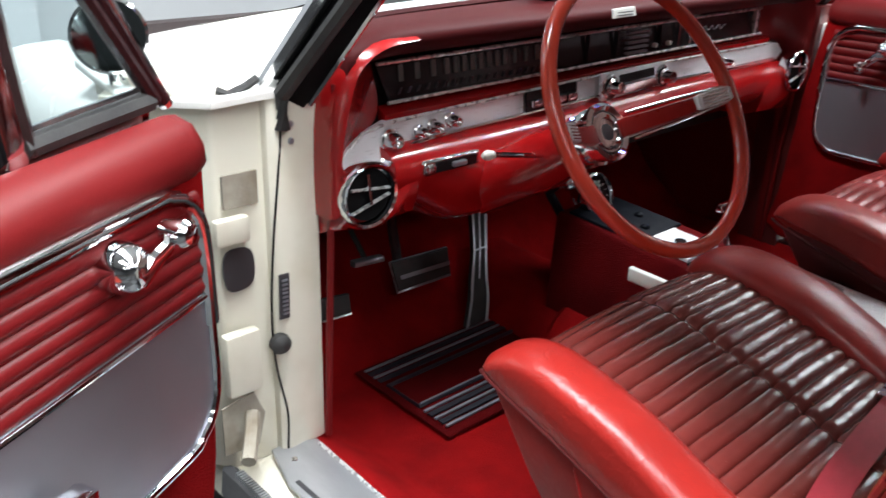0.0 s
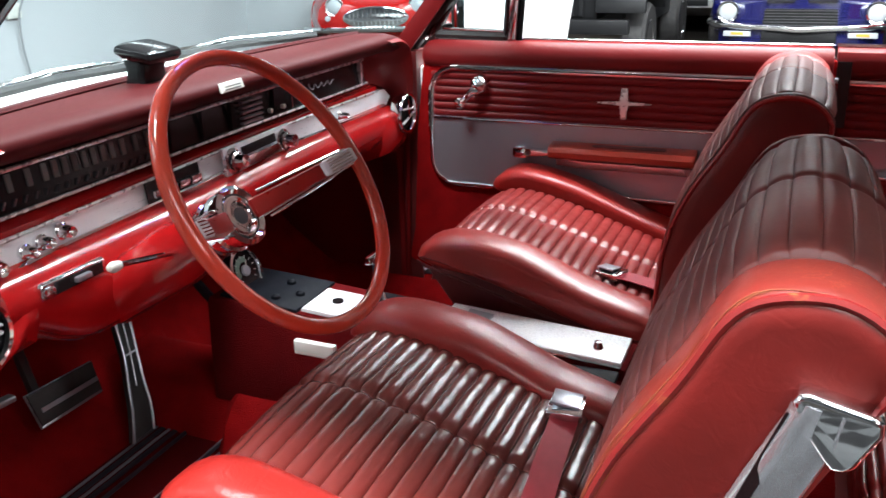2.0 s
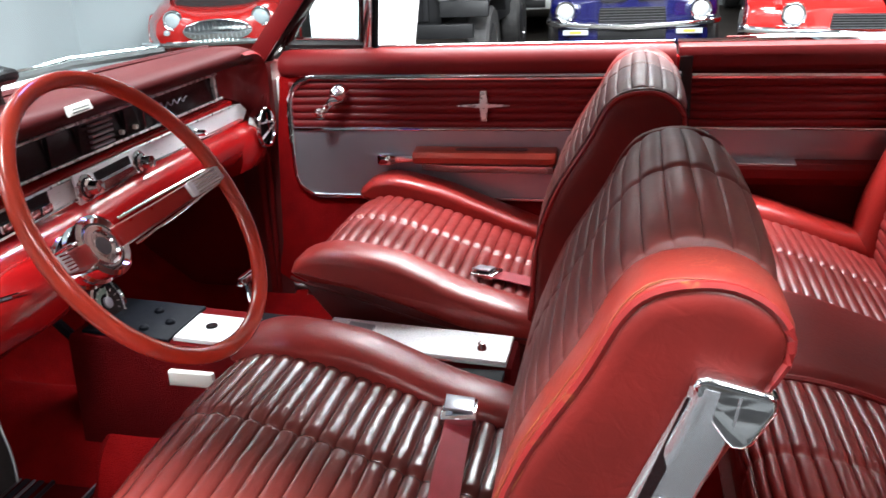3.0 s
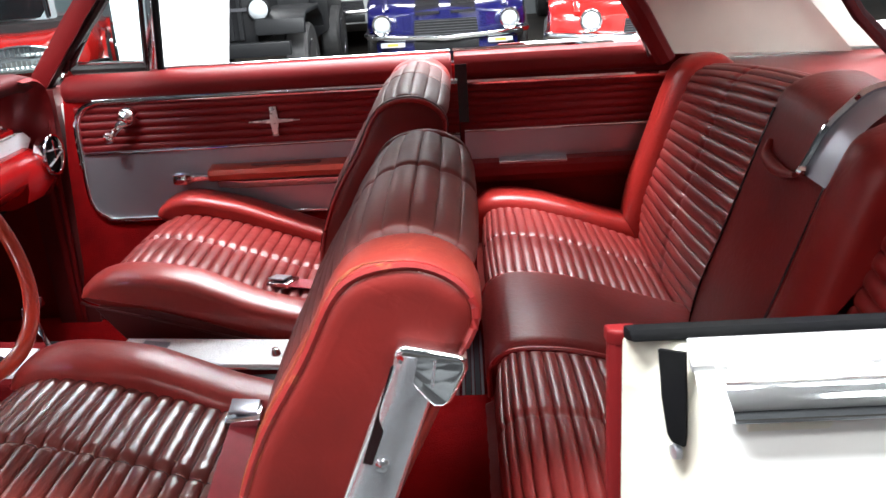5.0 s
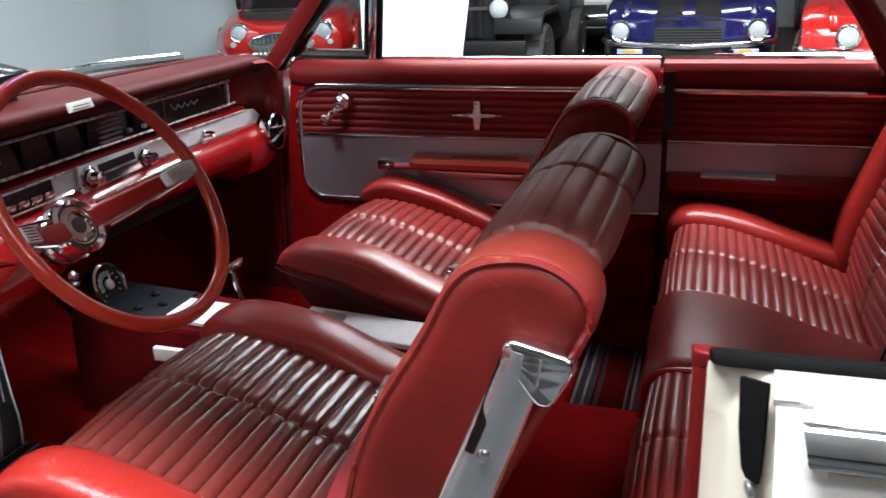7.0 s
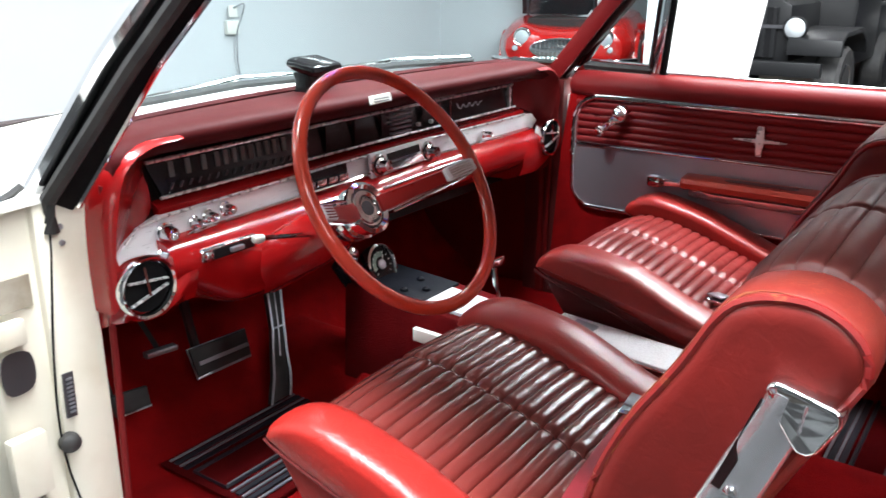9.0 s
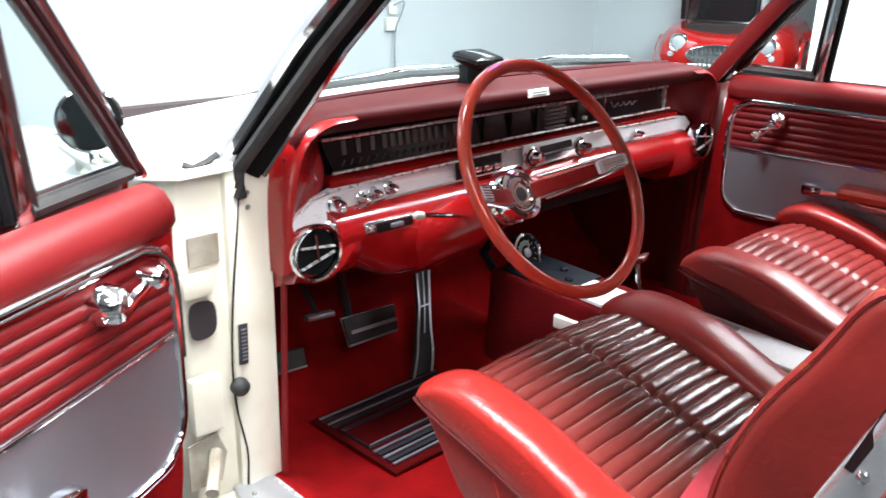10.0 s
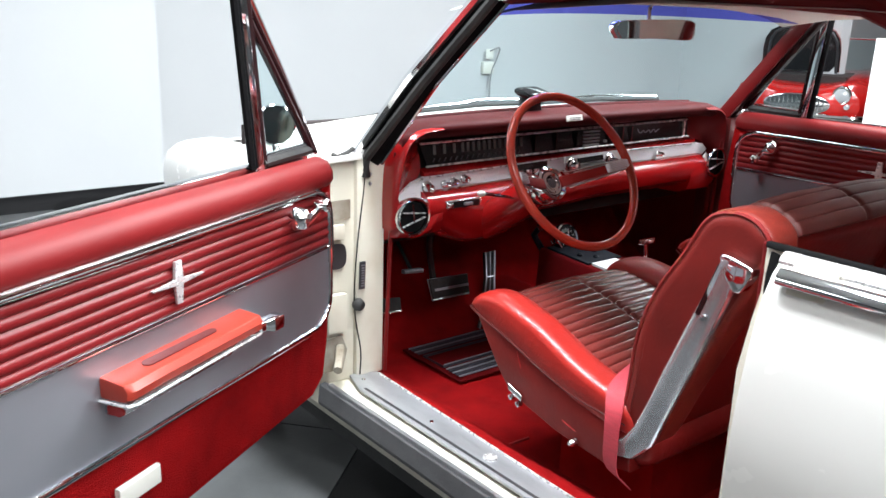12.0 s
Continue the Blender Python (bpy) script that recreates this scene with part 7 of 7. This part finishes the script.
def parked_car(x, y, paint, label, stripe=None, size=1.0, lamp_gap=1.14, lamp_z=0.62, grille_w=0.6, turn=0.0, wide=0.92, grille_z=(0.555, 0.665), bumper_z=0.54, name="parked_car"):
    """A car whose nose points towards -x, its front middle at x, y."""
    ob = thing(name, (x, y, 0.0), label, "car", "parked cars", turn)

    k = wide / 0.92

    def pl(p):
        return Vector((p[0] * size, p[1] * size, p[2] * size))

    def put(nm, shape, mat, parent=None, lab="", **k):
        return part(nm, shape, mat, parent or ob, lab, place=pl, **k)

    def station(w, lo, shoulder, crown, hi):
        half = [(0.0, lo), (0.72, lo), (0.96, lo + 0.08), (1.0, (lo + shoulder) / 2), (0.985, shoulder - 0.03), (0.93, shoulder), (0.80, shoulder + hi * 0.4), (0.45, crown), (0.0, crown + 0.005)]
        pts = [(w * a, z) for a, z in half] + [(-w * a, z) for a, z in reversed(half[1:-1])]
        return pts
    st = [(0.0, 0.80, 0.44, 0.66, 0.70, 0.02), (0.06, 0.88, 0.40, 0.73, 0.74, 0.02), (0.3, 0.91, 0.34, 0.80, 0.79, 0.02), (0.7, 0.92, 0.22, 0.86, 0.84, 0.02), (1.4, 0.92, 0.22, 0.90, 0.90, 0.01), (1.7, 0.92, 0.22, 0.91, 0.93, 0.01), (3.4, 0.92, 0.22, 0.92, 0.94, 0.01), (4.5, 0.87, 0.28, 0.92, 0.93, 0.01), (4.7, 0.78, 0.36, 0.85, 0.86, 0.0)]
    body = put("body", Shape().rings([[(xx + 0.10 * (yy / w) ** 2 * (xx < 0.1), yy, zz) for yy, zz in station(w * k, lo, sh, cr, hi)] for xx, w, lo, sh, cr, hi in st]), paint, lab="glossy painted body")
    cab = [(1.55, 0.78, 0.92), (2.15, 0.62, 1.30), (3.2, 0.60, 1.31), (4.0, 0.74, 0.93)]
    put("cabin", Shape().rings([[(xx, -w * k, 0.9), (xx, -w * k * 0.92, zz), (xx, w * k * 0.92, zz), (xx, w * k, 0.9)] for xx, w, zz in cab]), BLACK, lab="dark glazed cabin", bevel=0.03)
    g0, g1 = grille_z
    g = put("grille", Shape().slab([(-0.014, -grille_w / 2, g0), (-0.014, grille_w / 2, g0), (-0.006, grille_w / 2 * 0.95, g1), (-0.006, -grille_w / 2 * 0.95, g1)], (1, 0, 0), 0.03), SATIN_BLACK, lab="black grille", smooth=False)
    for i in range(6):
        z = g0 + (g1 - g0) * (i + 0.3) / 6
        put("grille_bar", Shape().box(-0.022, -0.012, -grille_w / 2 * 0.96, grille_w / 2 * 0.96, z, z + 0.006), DARK_METAL, g, smooth=False)
    put("bumper", Shape().tube(spline([(0.26, -0.92 * k, bumper_z + 0.012), (0.08, -0.88 * k, bumper_z + 0.010), (-0.020, -0.6 * k, bumper_z), (-0.06, -0.2 * k, bumper_z - 0.012), (-0.075, 0, bumper_z - 0.020), (-0.06, 0.2 * k, bumper_z - 0.012), (-0.020, 0.6 * k, bumper_z), (0.08, 0.88 * k, bumper_z + 0.010), (0.26, 0.92 * k, bumper_z + 0.012)], 40), 0.020, 8, flat=1.3), CHROME, lab="chrome bumper")
    put("valance", Shape().slab([(0.10, -0.80 * k, bumper_z - 0.16), (0.0, -0.6 * k, bumper_z - 0.16), (-0.02, 0.0, bumper_z - 0.16), (0.0, 0.6 * k, bumper_z - 0.16), (0.10, 0.80 * k, bumper_z - 0.16), (0.3, 0.0, bumper_z - 0.16)], (0, 0, 1), 0.13), paint, lab="painted panel under the bumper", bevel=0.01)
    put("lower_grille", Shape().box(-0.035, -0.012, -grille_w / 2 * 1.0, grille_w / 2 * 1.0, bumper_z - 0.14, bumper_z - 0.045), SATIN_BLACK, lab="dark lower opening", bevel=0.008)
    for s in (-1, 1):
        c = Vector((-0.005, s * lamp_gap / 2, lamp_z))
        h = put("headlight", Shape().lathe(c + Vector((0.05, 0, 0)), (-1, 0, 0), [(0, 0.092), (0.06, 0.092), (0.075, 0.086), (0.07, 0.077), (0.06, 0.075)], 28), CHROME, lab="round headlight with bright rim")
        put("lens", Shape().lathe(c, (-1, 0, 0), [(0.0, 0.077), (0.014, 0.066), (0.024, 0.040), (0.028, 0.0)], 24), LENS, h, "clear lens")
        i = put("indicator", Shape().box(-0.03, 0.02, s * 0.60 * k - 0.11, s * 0.60 * k + 0.11, bumper_z - 0.085, bumper_z - 0.042), LENS, lab="pale front indicator", bevel=0.006)
        put("amber", Shape().box(-0.034, -0.029, s * 0.60 * k - 0.05, s * 0.60 * k + 0.05, bumper_z - 0.072, bumper_z - 0.050), AMBER, i, smooth=False)
        put("fender_line", Shape().tube(spline([(0.06, s * 0.66 * k, 0.715), (0.3, s * 0.68 * k, 0.800), (0.9, s * 0.70 * k, 0.870), (1.6, s * 0.72 * k, 0.915)], 20), 0.03, 8, flat=0.6), paint, lab="raised wing crown")
        for xx in (0.85, 3.6):
            w = put("wheel", Shape().lathe((xx, s * (0.93 * k - 0.20), 0.32), (0, s, 0), [(0, 0.2), (0, 0.29), (0.02, 0.318), (0.2, 0.318), (0.225, 0.29), (0.22, 0.2)], 32), RUBBER, lab="black tyre")
            put("rim", Shape().lathe((xx, s * (0.93 * k - 0.16), 0.32), (0, s, 0), [(0.0, 0.2), (0.18, 0.21), (0.185, 0.195), (0.10, 0.17), (0.08, 0.06), (0.13, 0.05), (0.13, 0)], 28), CHROME, w, "bright wheel rim")
    if stripe:
        for side in (-1, 1):
            rows = []
            for xx, cr in ((-0.004, 0.672), (0.06, 0.748), (0.3, 0.798), (0.7, 0.848), (1.4, 0.908), (1.7, 0.938)):
                rows.append([(xx - 0.004, side * 0.05, cr + 0.004), (xx - 0.004, side * 0.27, cr + 0.003)])
            put("stripe", Shape().grid(rows), stripe, lab="wide black bonnet stripe")
    return ob


parked_car(6.5, -0.89, BLUE_PAINT, "deep blue coupe with black bonnet stripes and chrome bumper", BLACK_PAINT, lamp_gap=1.14, lamp_z=0.600, grille_w=0.58, wide=0.74, grille_z=(0.485, 0.625), bumper_z=0.485)
parked_car(5.3, -2.55, BRIGHT_RED, "bright red coupe with black grille and number plate", size=0.97, lamp_gap=1.1, lamp_z=0.66, turn=-8)
parked_car(9.6, 0.45, PALE_PAINT, "pale silver car with chrome bumper in the back row", size=0.97, lamp_gap=1.2)
parked_car(9.8, -3.2, BLACK_PAINT, "black car in the back row", size=0.97, lamp_gap=1.2)
parked_car(9.8, 2.6, BRIGHT_RED, "red car in the back row", size=0.97, lamp_gap=1.2)


def plate():
    p = thing("number_plate", (5.23, -2.18, 0.41), "dark front number plate with plain bars", "number plate")
    part("panel", Shape().slab([(5.215, -2.31, 0.41), (5.215, -2.05, 0.41), (5.22, -2.05, 0.54), (5.22, -2.31, 0.54)], (1, 0, 0), 0.012), DARK_METAL, p, smooth=False)
    part("plate_bar", Shape().box(5.210, 5.213, -2.28, -2.08, 0.455, 0.495), MARK, p, smooth=False)


plate()


def roadster():
    """A small rounded red sports car with its bonnet raised, nose towards -x."""
    ob = thing("sports_car", (6.45, 2.97, 0.0), "red vintage sports car with oval grille and raised bonnet", "car", "parked cars", 20)
    pl = lambda p: Vector(p) * 0.95
    put = lambda nm, sh, mat, parent=None, lab="", **k: part(nm, sh, mat, parent or ob, lab, place=pl, **k)
    half = lambda w, lo, side, top: [(w * a, lo + (top - lo) * b) for a, b in ((0.0, 0.0), (0.6, 0.0), (0.93, 0.18), (1.0, side), (0.97, 0.72), (0.84, 0.93), (0.66, 1.0), (0.4, 0.93), (0.0, 0.90))]

    def ring(x, w, lo, top):
        h = half(w, lo, 0.45, top)
        return [(x, y, z) for y, z in h] + [(x, -y, z) for y, z in reversed(h[1:-1])]
    put("body", Shape().rings([ring(-0.02, 0.38, 0.42, 0.66), ring(0.05, 0.62, 0.34, 0.74), ring(0.25, 0.72, 0.27, 0.80), ring(0.7, 0.76, 0.22, 0.85), ring(1.2, 0.76, 0.2, 0.86), ring(1.8, 0.75, 0.2, 0.84), ring(2.6, 0.76, 0.2, 0.86), ring(3.3, 0.72, 0.24, 0.82), ring(3.8, 0.55, 0.34, 0.66)]), BRIGHT_RED, lab="glossy red rounded body")
    g = put("grille", Shape().rings([[(-0.02 - d, w * math.cos(a), 0.545 + h * math.sin(a)) for a in [2 * math.pi * i / 28 for i in range(28)]] for d, w, h in ((0.0, 0.34, 0.115), (0.03, 0.34, 0.115), (0.035, 0.31, 0.095))]), CHROME, lab="oval chrome grille surround")
    for i in range(13):
        yy = -0.27 + 0.045 * i
        hh = 0.092 * math.sqrt(max(0.02, 1 - (yy / 0.31) ** 2))
        put("grille_bar", Shape().box(-0.062, -0.052, yy - 0.005, yy + 0.005, 0.545 - hh, 0.545 + hh), CHROME, g, smooth=False)
    for s in (-1, 1):
        c = Vector((0.03, s * 0.43, 0.655))
        h = put("headlight", Shape().lathe(c + Vector((0.05, 0, 0)), (-1, 0, 0), [(0, 0.10), (0.07, 0.10), (0.085, 0.092), (0.08, 0.082)], 28), CHROME, lab="round headlight with bright rim")
        put("lens", Shape().lathe(c + Vector((-0.02, 0, 0)), (-1, 0, 0), [(0.0, 0.084), (0.016, 0.07), (0.03, 0.03), (0.032, 0.0)], 24), LENS, h, "clear lens")
        put("side_lamp", Shape().lathe(Vector((-0.01, s * 0.50, 0.545)), (-1, 0, 0), [(0, 0.03), (0.03, 0.028), (0.04, 0.0)], 16), LENS, lab="small front lamp")
        put("bumper_end", Shape().tube(spline([(-0.06, s * 0.35, 0.43), (-0.05, s * 0.60, 0.43), (0.12, s * 0.76, 0.43)], 14), 0.03, 8), CHROME, lab="chrome bumper")
        for xx in (0.75, 3.0):
            w = put("wheel", Shape().lathe((xx, s * 0.60, 0.31), (0, s, 0), [(0, 0.2), (0, 0.28), (0.02, 0.308), (0.15, 0.308), (0.175, 0.28), (0.17, 0.2)], 32), RUBBER, lab="black tyre")
            put("rim", Shape().lathe((xx, s * 0.62, 0.31), (0, s, 0), [(0.0, 0.2), (0.14, 0.205), (0.145, 0.19), (0.09, 0.17), (0.07, 0.05), (0.16, 0.04), (0.16, 0)], 28), CHROME, w, "wire wheel rim")
            put("arch", Shape().lathe((xx, s * 0.70, 0.33), (0, s, 0), [(0, 0.36), (0.062, 0.36), (0.064, 0.30), (0, 0.30)], 36), BRIGHT_RED, lab="red wheel arch lip")
    put("bumper", Shape().tube([(-0.07, -0.4, 0.43), (-0.08, 0, 0.43), (-0.07, 0.4, 0.43)], 0.03, 8), CHROME, lab="chrome bumper")
    # solid near-black block in place of a shaded engine bay
    put("engine_bay", Shape().box(0.28, 1.25, -0.42, 0.42, 0.70, 0.835), SHADE_FILL, lab="near-black block for the shaded engine bay", smooth=False)
    lid = [Vector((0.80 - 0.15 * h, 0.15 + 0.42 * w, 0.86 + 0.52 * h)) for w, h in ((-1.0, 0.0), (-1.0, 0.45), (-0.95, 0.68), (-0.82, 0.85), (-0.55, 0.96), (0.0, 1.0), (0.55, 0.96), (0.82, 0.85), (0.95, 0.68), (1.0, 0.45), (1.0, 0.0))]
    hood = put("bonnet", Shape().slab(lid, (1, 0, 0.3), 0.035), BRIGHT_RED, lab="raised red bonnet")
    put("bonnet_lining", Shape().slab([p + Vector((-0.012, 0, 0)) for p in lid], (-1, 0, -0.3), 0.010), BLACK_PAINT, hood, "dark underside of the bonnet")
    put("bonnet_rib", Shape().tube([p * 1.0 + Vector((-0.03, -p.y * 0.12, -0.02)) for p in lid], 0.016, 6), DARK_METAL, hood)
    sg = put("windscreen", Shape().add([(1.45, -0.58, 0.86), (1.45, 0.58, 0.86), (1.65, 0.52, 1.22), (1.65, -0.52, 1.22)], [(0, 1, 2, 3)]), SIDE_GLASS, lab="clear windscreen", smooth=False)
    sg.visible_shadow = False
    put("windscreen_frame", Shape().tube([(1.45, -0.58, 0.86), (1.65, -0.52, 1.22), (1.65, 0.52, 1.22), (1.45, 0.58, 0.86)], 0.012, 6), CHROME, lab="chrome windscreen frame")


roadster()


def truck():
    """A dark flat-fendered truck, its nose towards -x."""
    ob = thing("vintage_truck", (6.0, 1.06, 0.0), "satin black vintage truck with flat wings and round headlights", "truck")
    pl = lambda p: Vector((p[0], p[1], p[2])) * 0.9
    put = lambda nm, sh, mat, parent=None, lab="", **k: part(nm, sh, mat, parent or ob, lab, place=pl, **k)
    put("hood", Shape().slab([(0.0, -0.42, 0.62), (0.0, 0.42, 0.62), (0.0, 0.40, 1.12), (0.0, 0.30, 1.18), (0.0, -0.30, 1.18), (0.0, -0.40, 1.12)], (1, 0, 0), 1.1), SATIN_BLACK, lab="square black bonnet", bevel=0.02)
    g = put("grille", Shape().box(-0.02, 0.0, -0.30, 0.30, 0.66, 1.10), BLACK, lab="upright slotted grille", smooth=False)
    for i in range(7):
        yy = -0.27 + 0.09 * i
        put("grille_bar", Shape().box(-0.035, -0.018, yy - 0.018, yy + 0.018, 0.66, 1.10), SATIN_BLACK, g, smooth=False, bevel=0.004)
    put("cross_bar", Shape().box(-0.04, -0.02, -0.42, 0.42, 0.92, 0.95), DARK_METAL, g, smooth=False)
    for s in (-1, 1):
        c = Vector((-0.05, s * 0.46, 0.93))
        h = put("headlight", Shape().lathe(c + Vector((0.1, 0, 0)), (-1, 0, 0), [(0, 0.05), (0.04, 0.10), (0.1, 0.105), (0.115, 0.095), (0.11, 0.088)], 28), SATIN_BLACK, lab="round headlight")
        put("lens", Shape().lathe(c + Vector((-0.01, 0, 0)), (-1, 0, 0), [(0.0, 0.09), (0.016, 0.075), (0.028, 0.03), (0.03, 0.0)], 24), LENS, h, "clear lens")
        put("indicator", Shape().lathe(Vector((-0.02, s * 0.46, 0.74)), (-1, 0, 0), [(0, 0.04), (0.02, 0.038), (0.035, 0.0)], 16), LENS, lab="small pale front lamp")
        fen = [(-0.12, 0.70), (-0.10, 0.84), (0.05, 0.90), (0.8, 0.91), (1.05, 0.80), (1.1, 0.66), (1.02, 0.66), (0.95, 0.78), (0.75, 0.86), (0.05, 0.855), (-0.03, 0.80), (-0.05, 0.70)]
        put("wing", Shape().slab([(x, s * 0.42, z) for x, z in fen], (0, s, 0), 0.46), SATIN_BLACK, lab="flat black front wing", bevel=0.015)
        for xx in (0.42, 2.7):
            w = put("wheel", Shape().lathe((xx, s * 0.62, 0.38), (0, s, 0), [(0, 0.2), (0, 0.35), (0.03, 0.378), (0.2, 0.378), (0.23, 0.35), (0.22, 0.2)], 36), RUBBER, lab="large black tyre")
            put("rim", Shape().lathe((xx, s * 0.68, 0.38), (0, s, 0), [(0.0, 0.22), (0.16, 0.225), (0.165, 0.21), (0.08, 0.18), (0.06, 0.06), (0.13, 0.05), (0.13, 0)], 28), CHROME, w, "bright wheel rim")
    put("bumper", Shape().slab([(-0.22, -0.75, 0.52), (-0.25, -0.4, 0.52), (-0.25, 0.4, 0.52), (-0.22, 0.75, 0.52), (-0.14, 0.75, 0.52), (-0.16, -0.0, 0.52), (-0.14, -0.75, 0.52)], (0, 0, 1), 0.13), SATIN_BLACK, lab="heavy black bumper", bevel=0.01)
    put("cab", Shape().slab([(1.1, -0.74, 0.5), (1.1, 0.74, 0.5), (1.1, 0.74, 1.15), (1.35, 0.68, 1.72), (1.35, -0.68, 1.72), (1.1, -0.74, 1.15)], (1, 0, 0), 1.3), SATIN_BLACK, lab="black cab", bevel=0.03)
    put("bed", Shape().box(2.4, 3.6, -0.74, 0.74, 0.5, 1.05), SATIN_BLACK, lab="black load bed", bevel=0.02)


truck()


def display_board():
    b = thing("display_board", (4.15, 0.83, 0.0), "plain white display board standing on a dark foot", "sign")
    part("panel", Shape().slab([(4.15, 0.52, 0.28), (4.15, 1.17, 0.28), (4.15, 1.16, 1.24), (4.15, 0.38, 1.24)], (1, 0, 0), 0.02), WHITE_BOARD, b, "white blank panel", smooth=False)
    part("post", Shape().tube([(4.19, 0.83, 0.02), (4.19, 0.83, 1.1)], 0.018, 8), SATIN_BLACK, b)
    part("foot", Shape().lathe((4.19, 0.83, 0.0), (0, 0, 1), [(0, 0.22), (0.015, 0.22), (0.03, 0.05), (0.03, 0)], 28), SATIN_BLACK, b, "round dark foot")


display_board()


# ---- checker tiles ----
def tiles():
    size = 0.61
    a = math.atan2(0.647, 0.762)
    e1, e2 = Vector((math.cos(a), math.sin(a), 0)), Vector((-math.sin(a), math.cos(a), 0))
    corner = Vector((-0.563, 0.356, 0))
    h = size / 2 - 0.0015

    def piece(mat):
        sh = Shape().rings([[tuple(e1 * (sx * k) + e2 * (sy * k) + Vector((0, 0, z))) for sx, sy in ((-1, -1), (1, -1), (1, 1), (-1, 1))] for k, z in ((h, -0.012), (h, -0.002), (h - 0.002, 0.0))])
        return part("tile", sh, mat, FLOOR, smooth=False)
    masters = {}
    for i in range(-12, 13):
        for j in range(-12, 13):
            c = corner + e1 * (size * (i + 0.5)) + e2 * (size * (j + 0.5))
            if not (-4.6 < c.x < 3.4 and -4.2 < c.y < 3.9):
                continue
            dark = (i + j) % 2 == 0
            if dark not in masters:
                masters[dark] = piece(TILE_DARK if dark else TILE_GREY)
                masters[dark].location = c
                continue
            t = masters[dark].copy()
            t.location = c
            scene.collection.objects.link(t)


tiles()
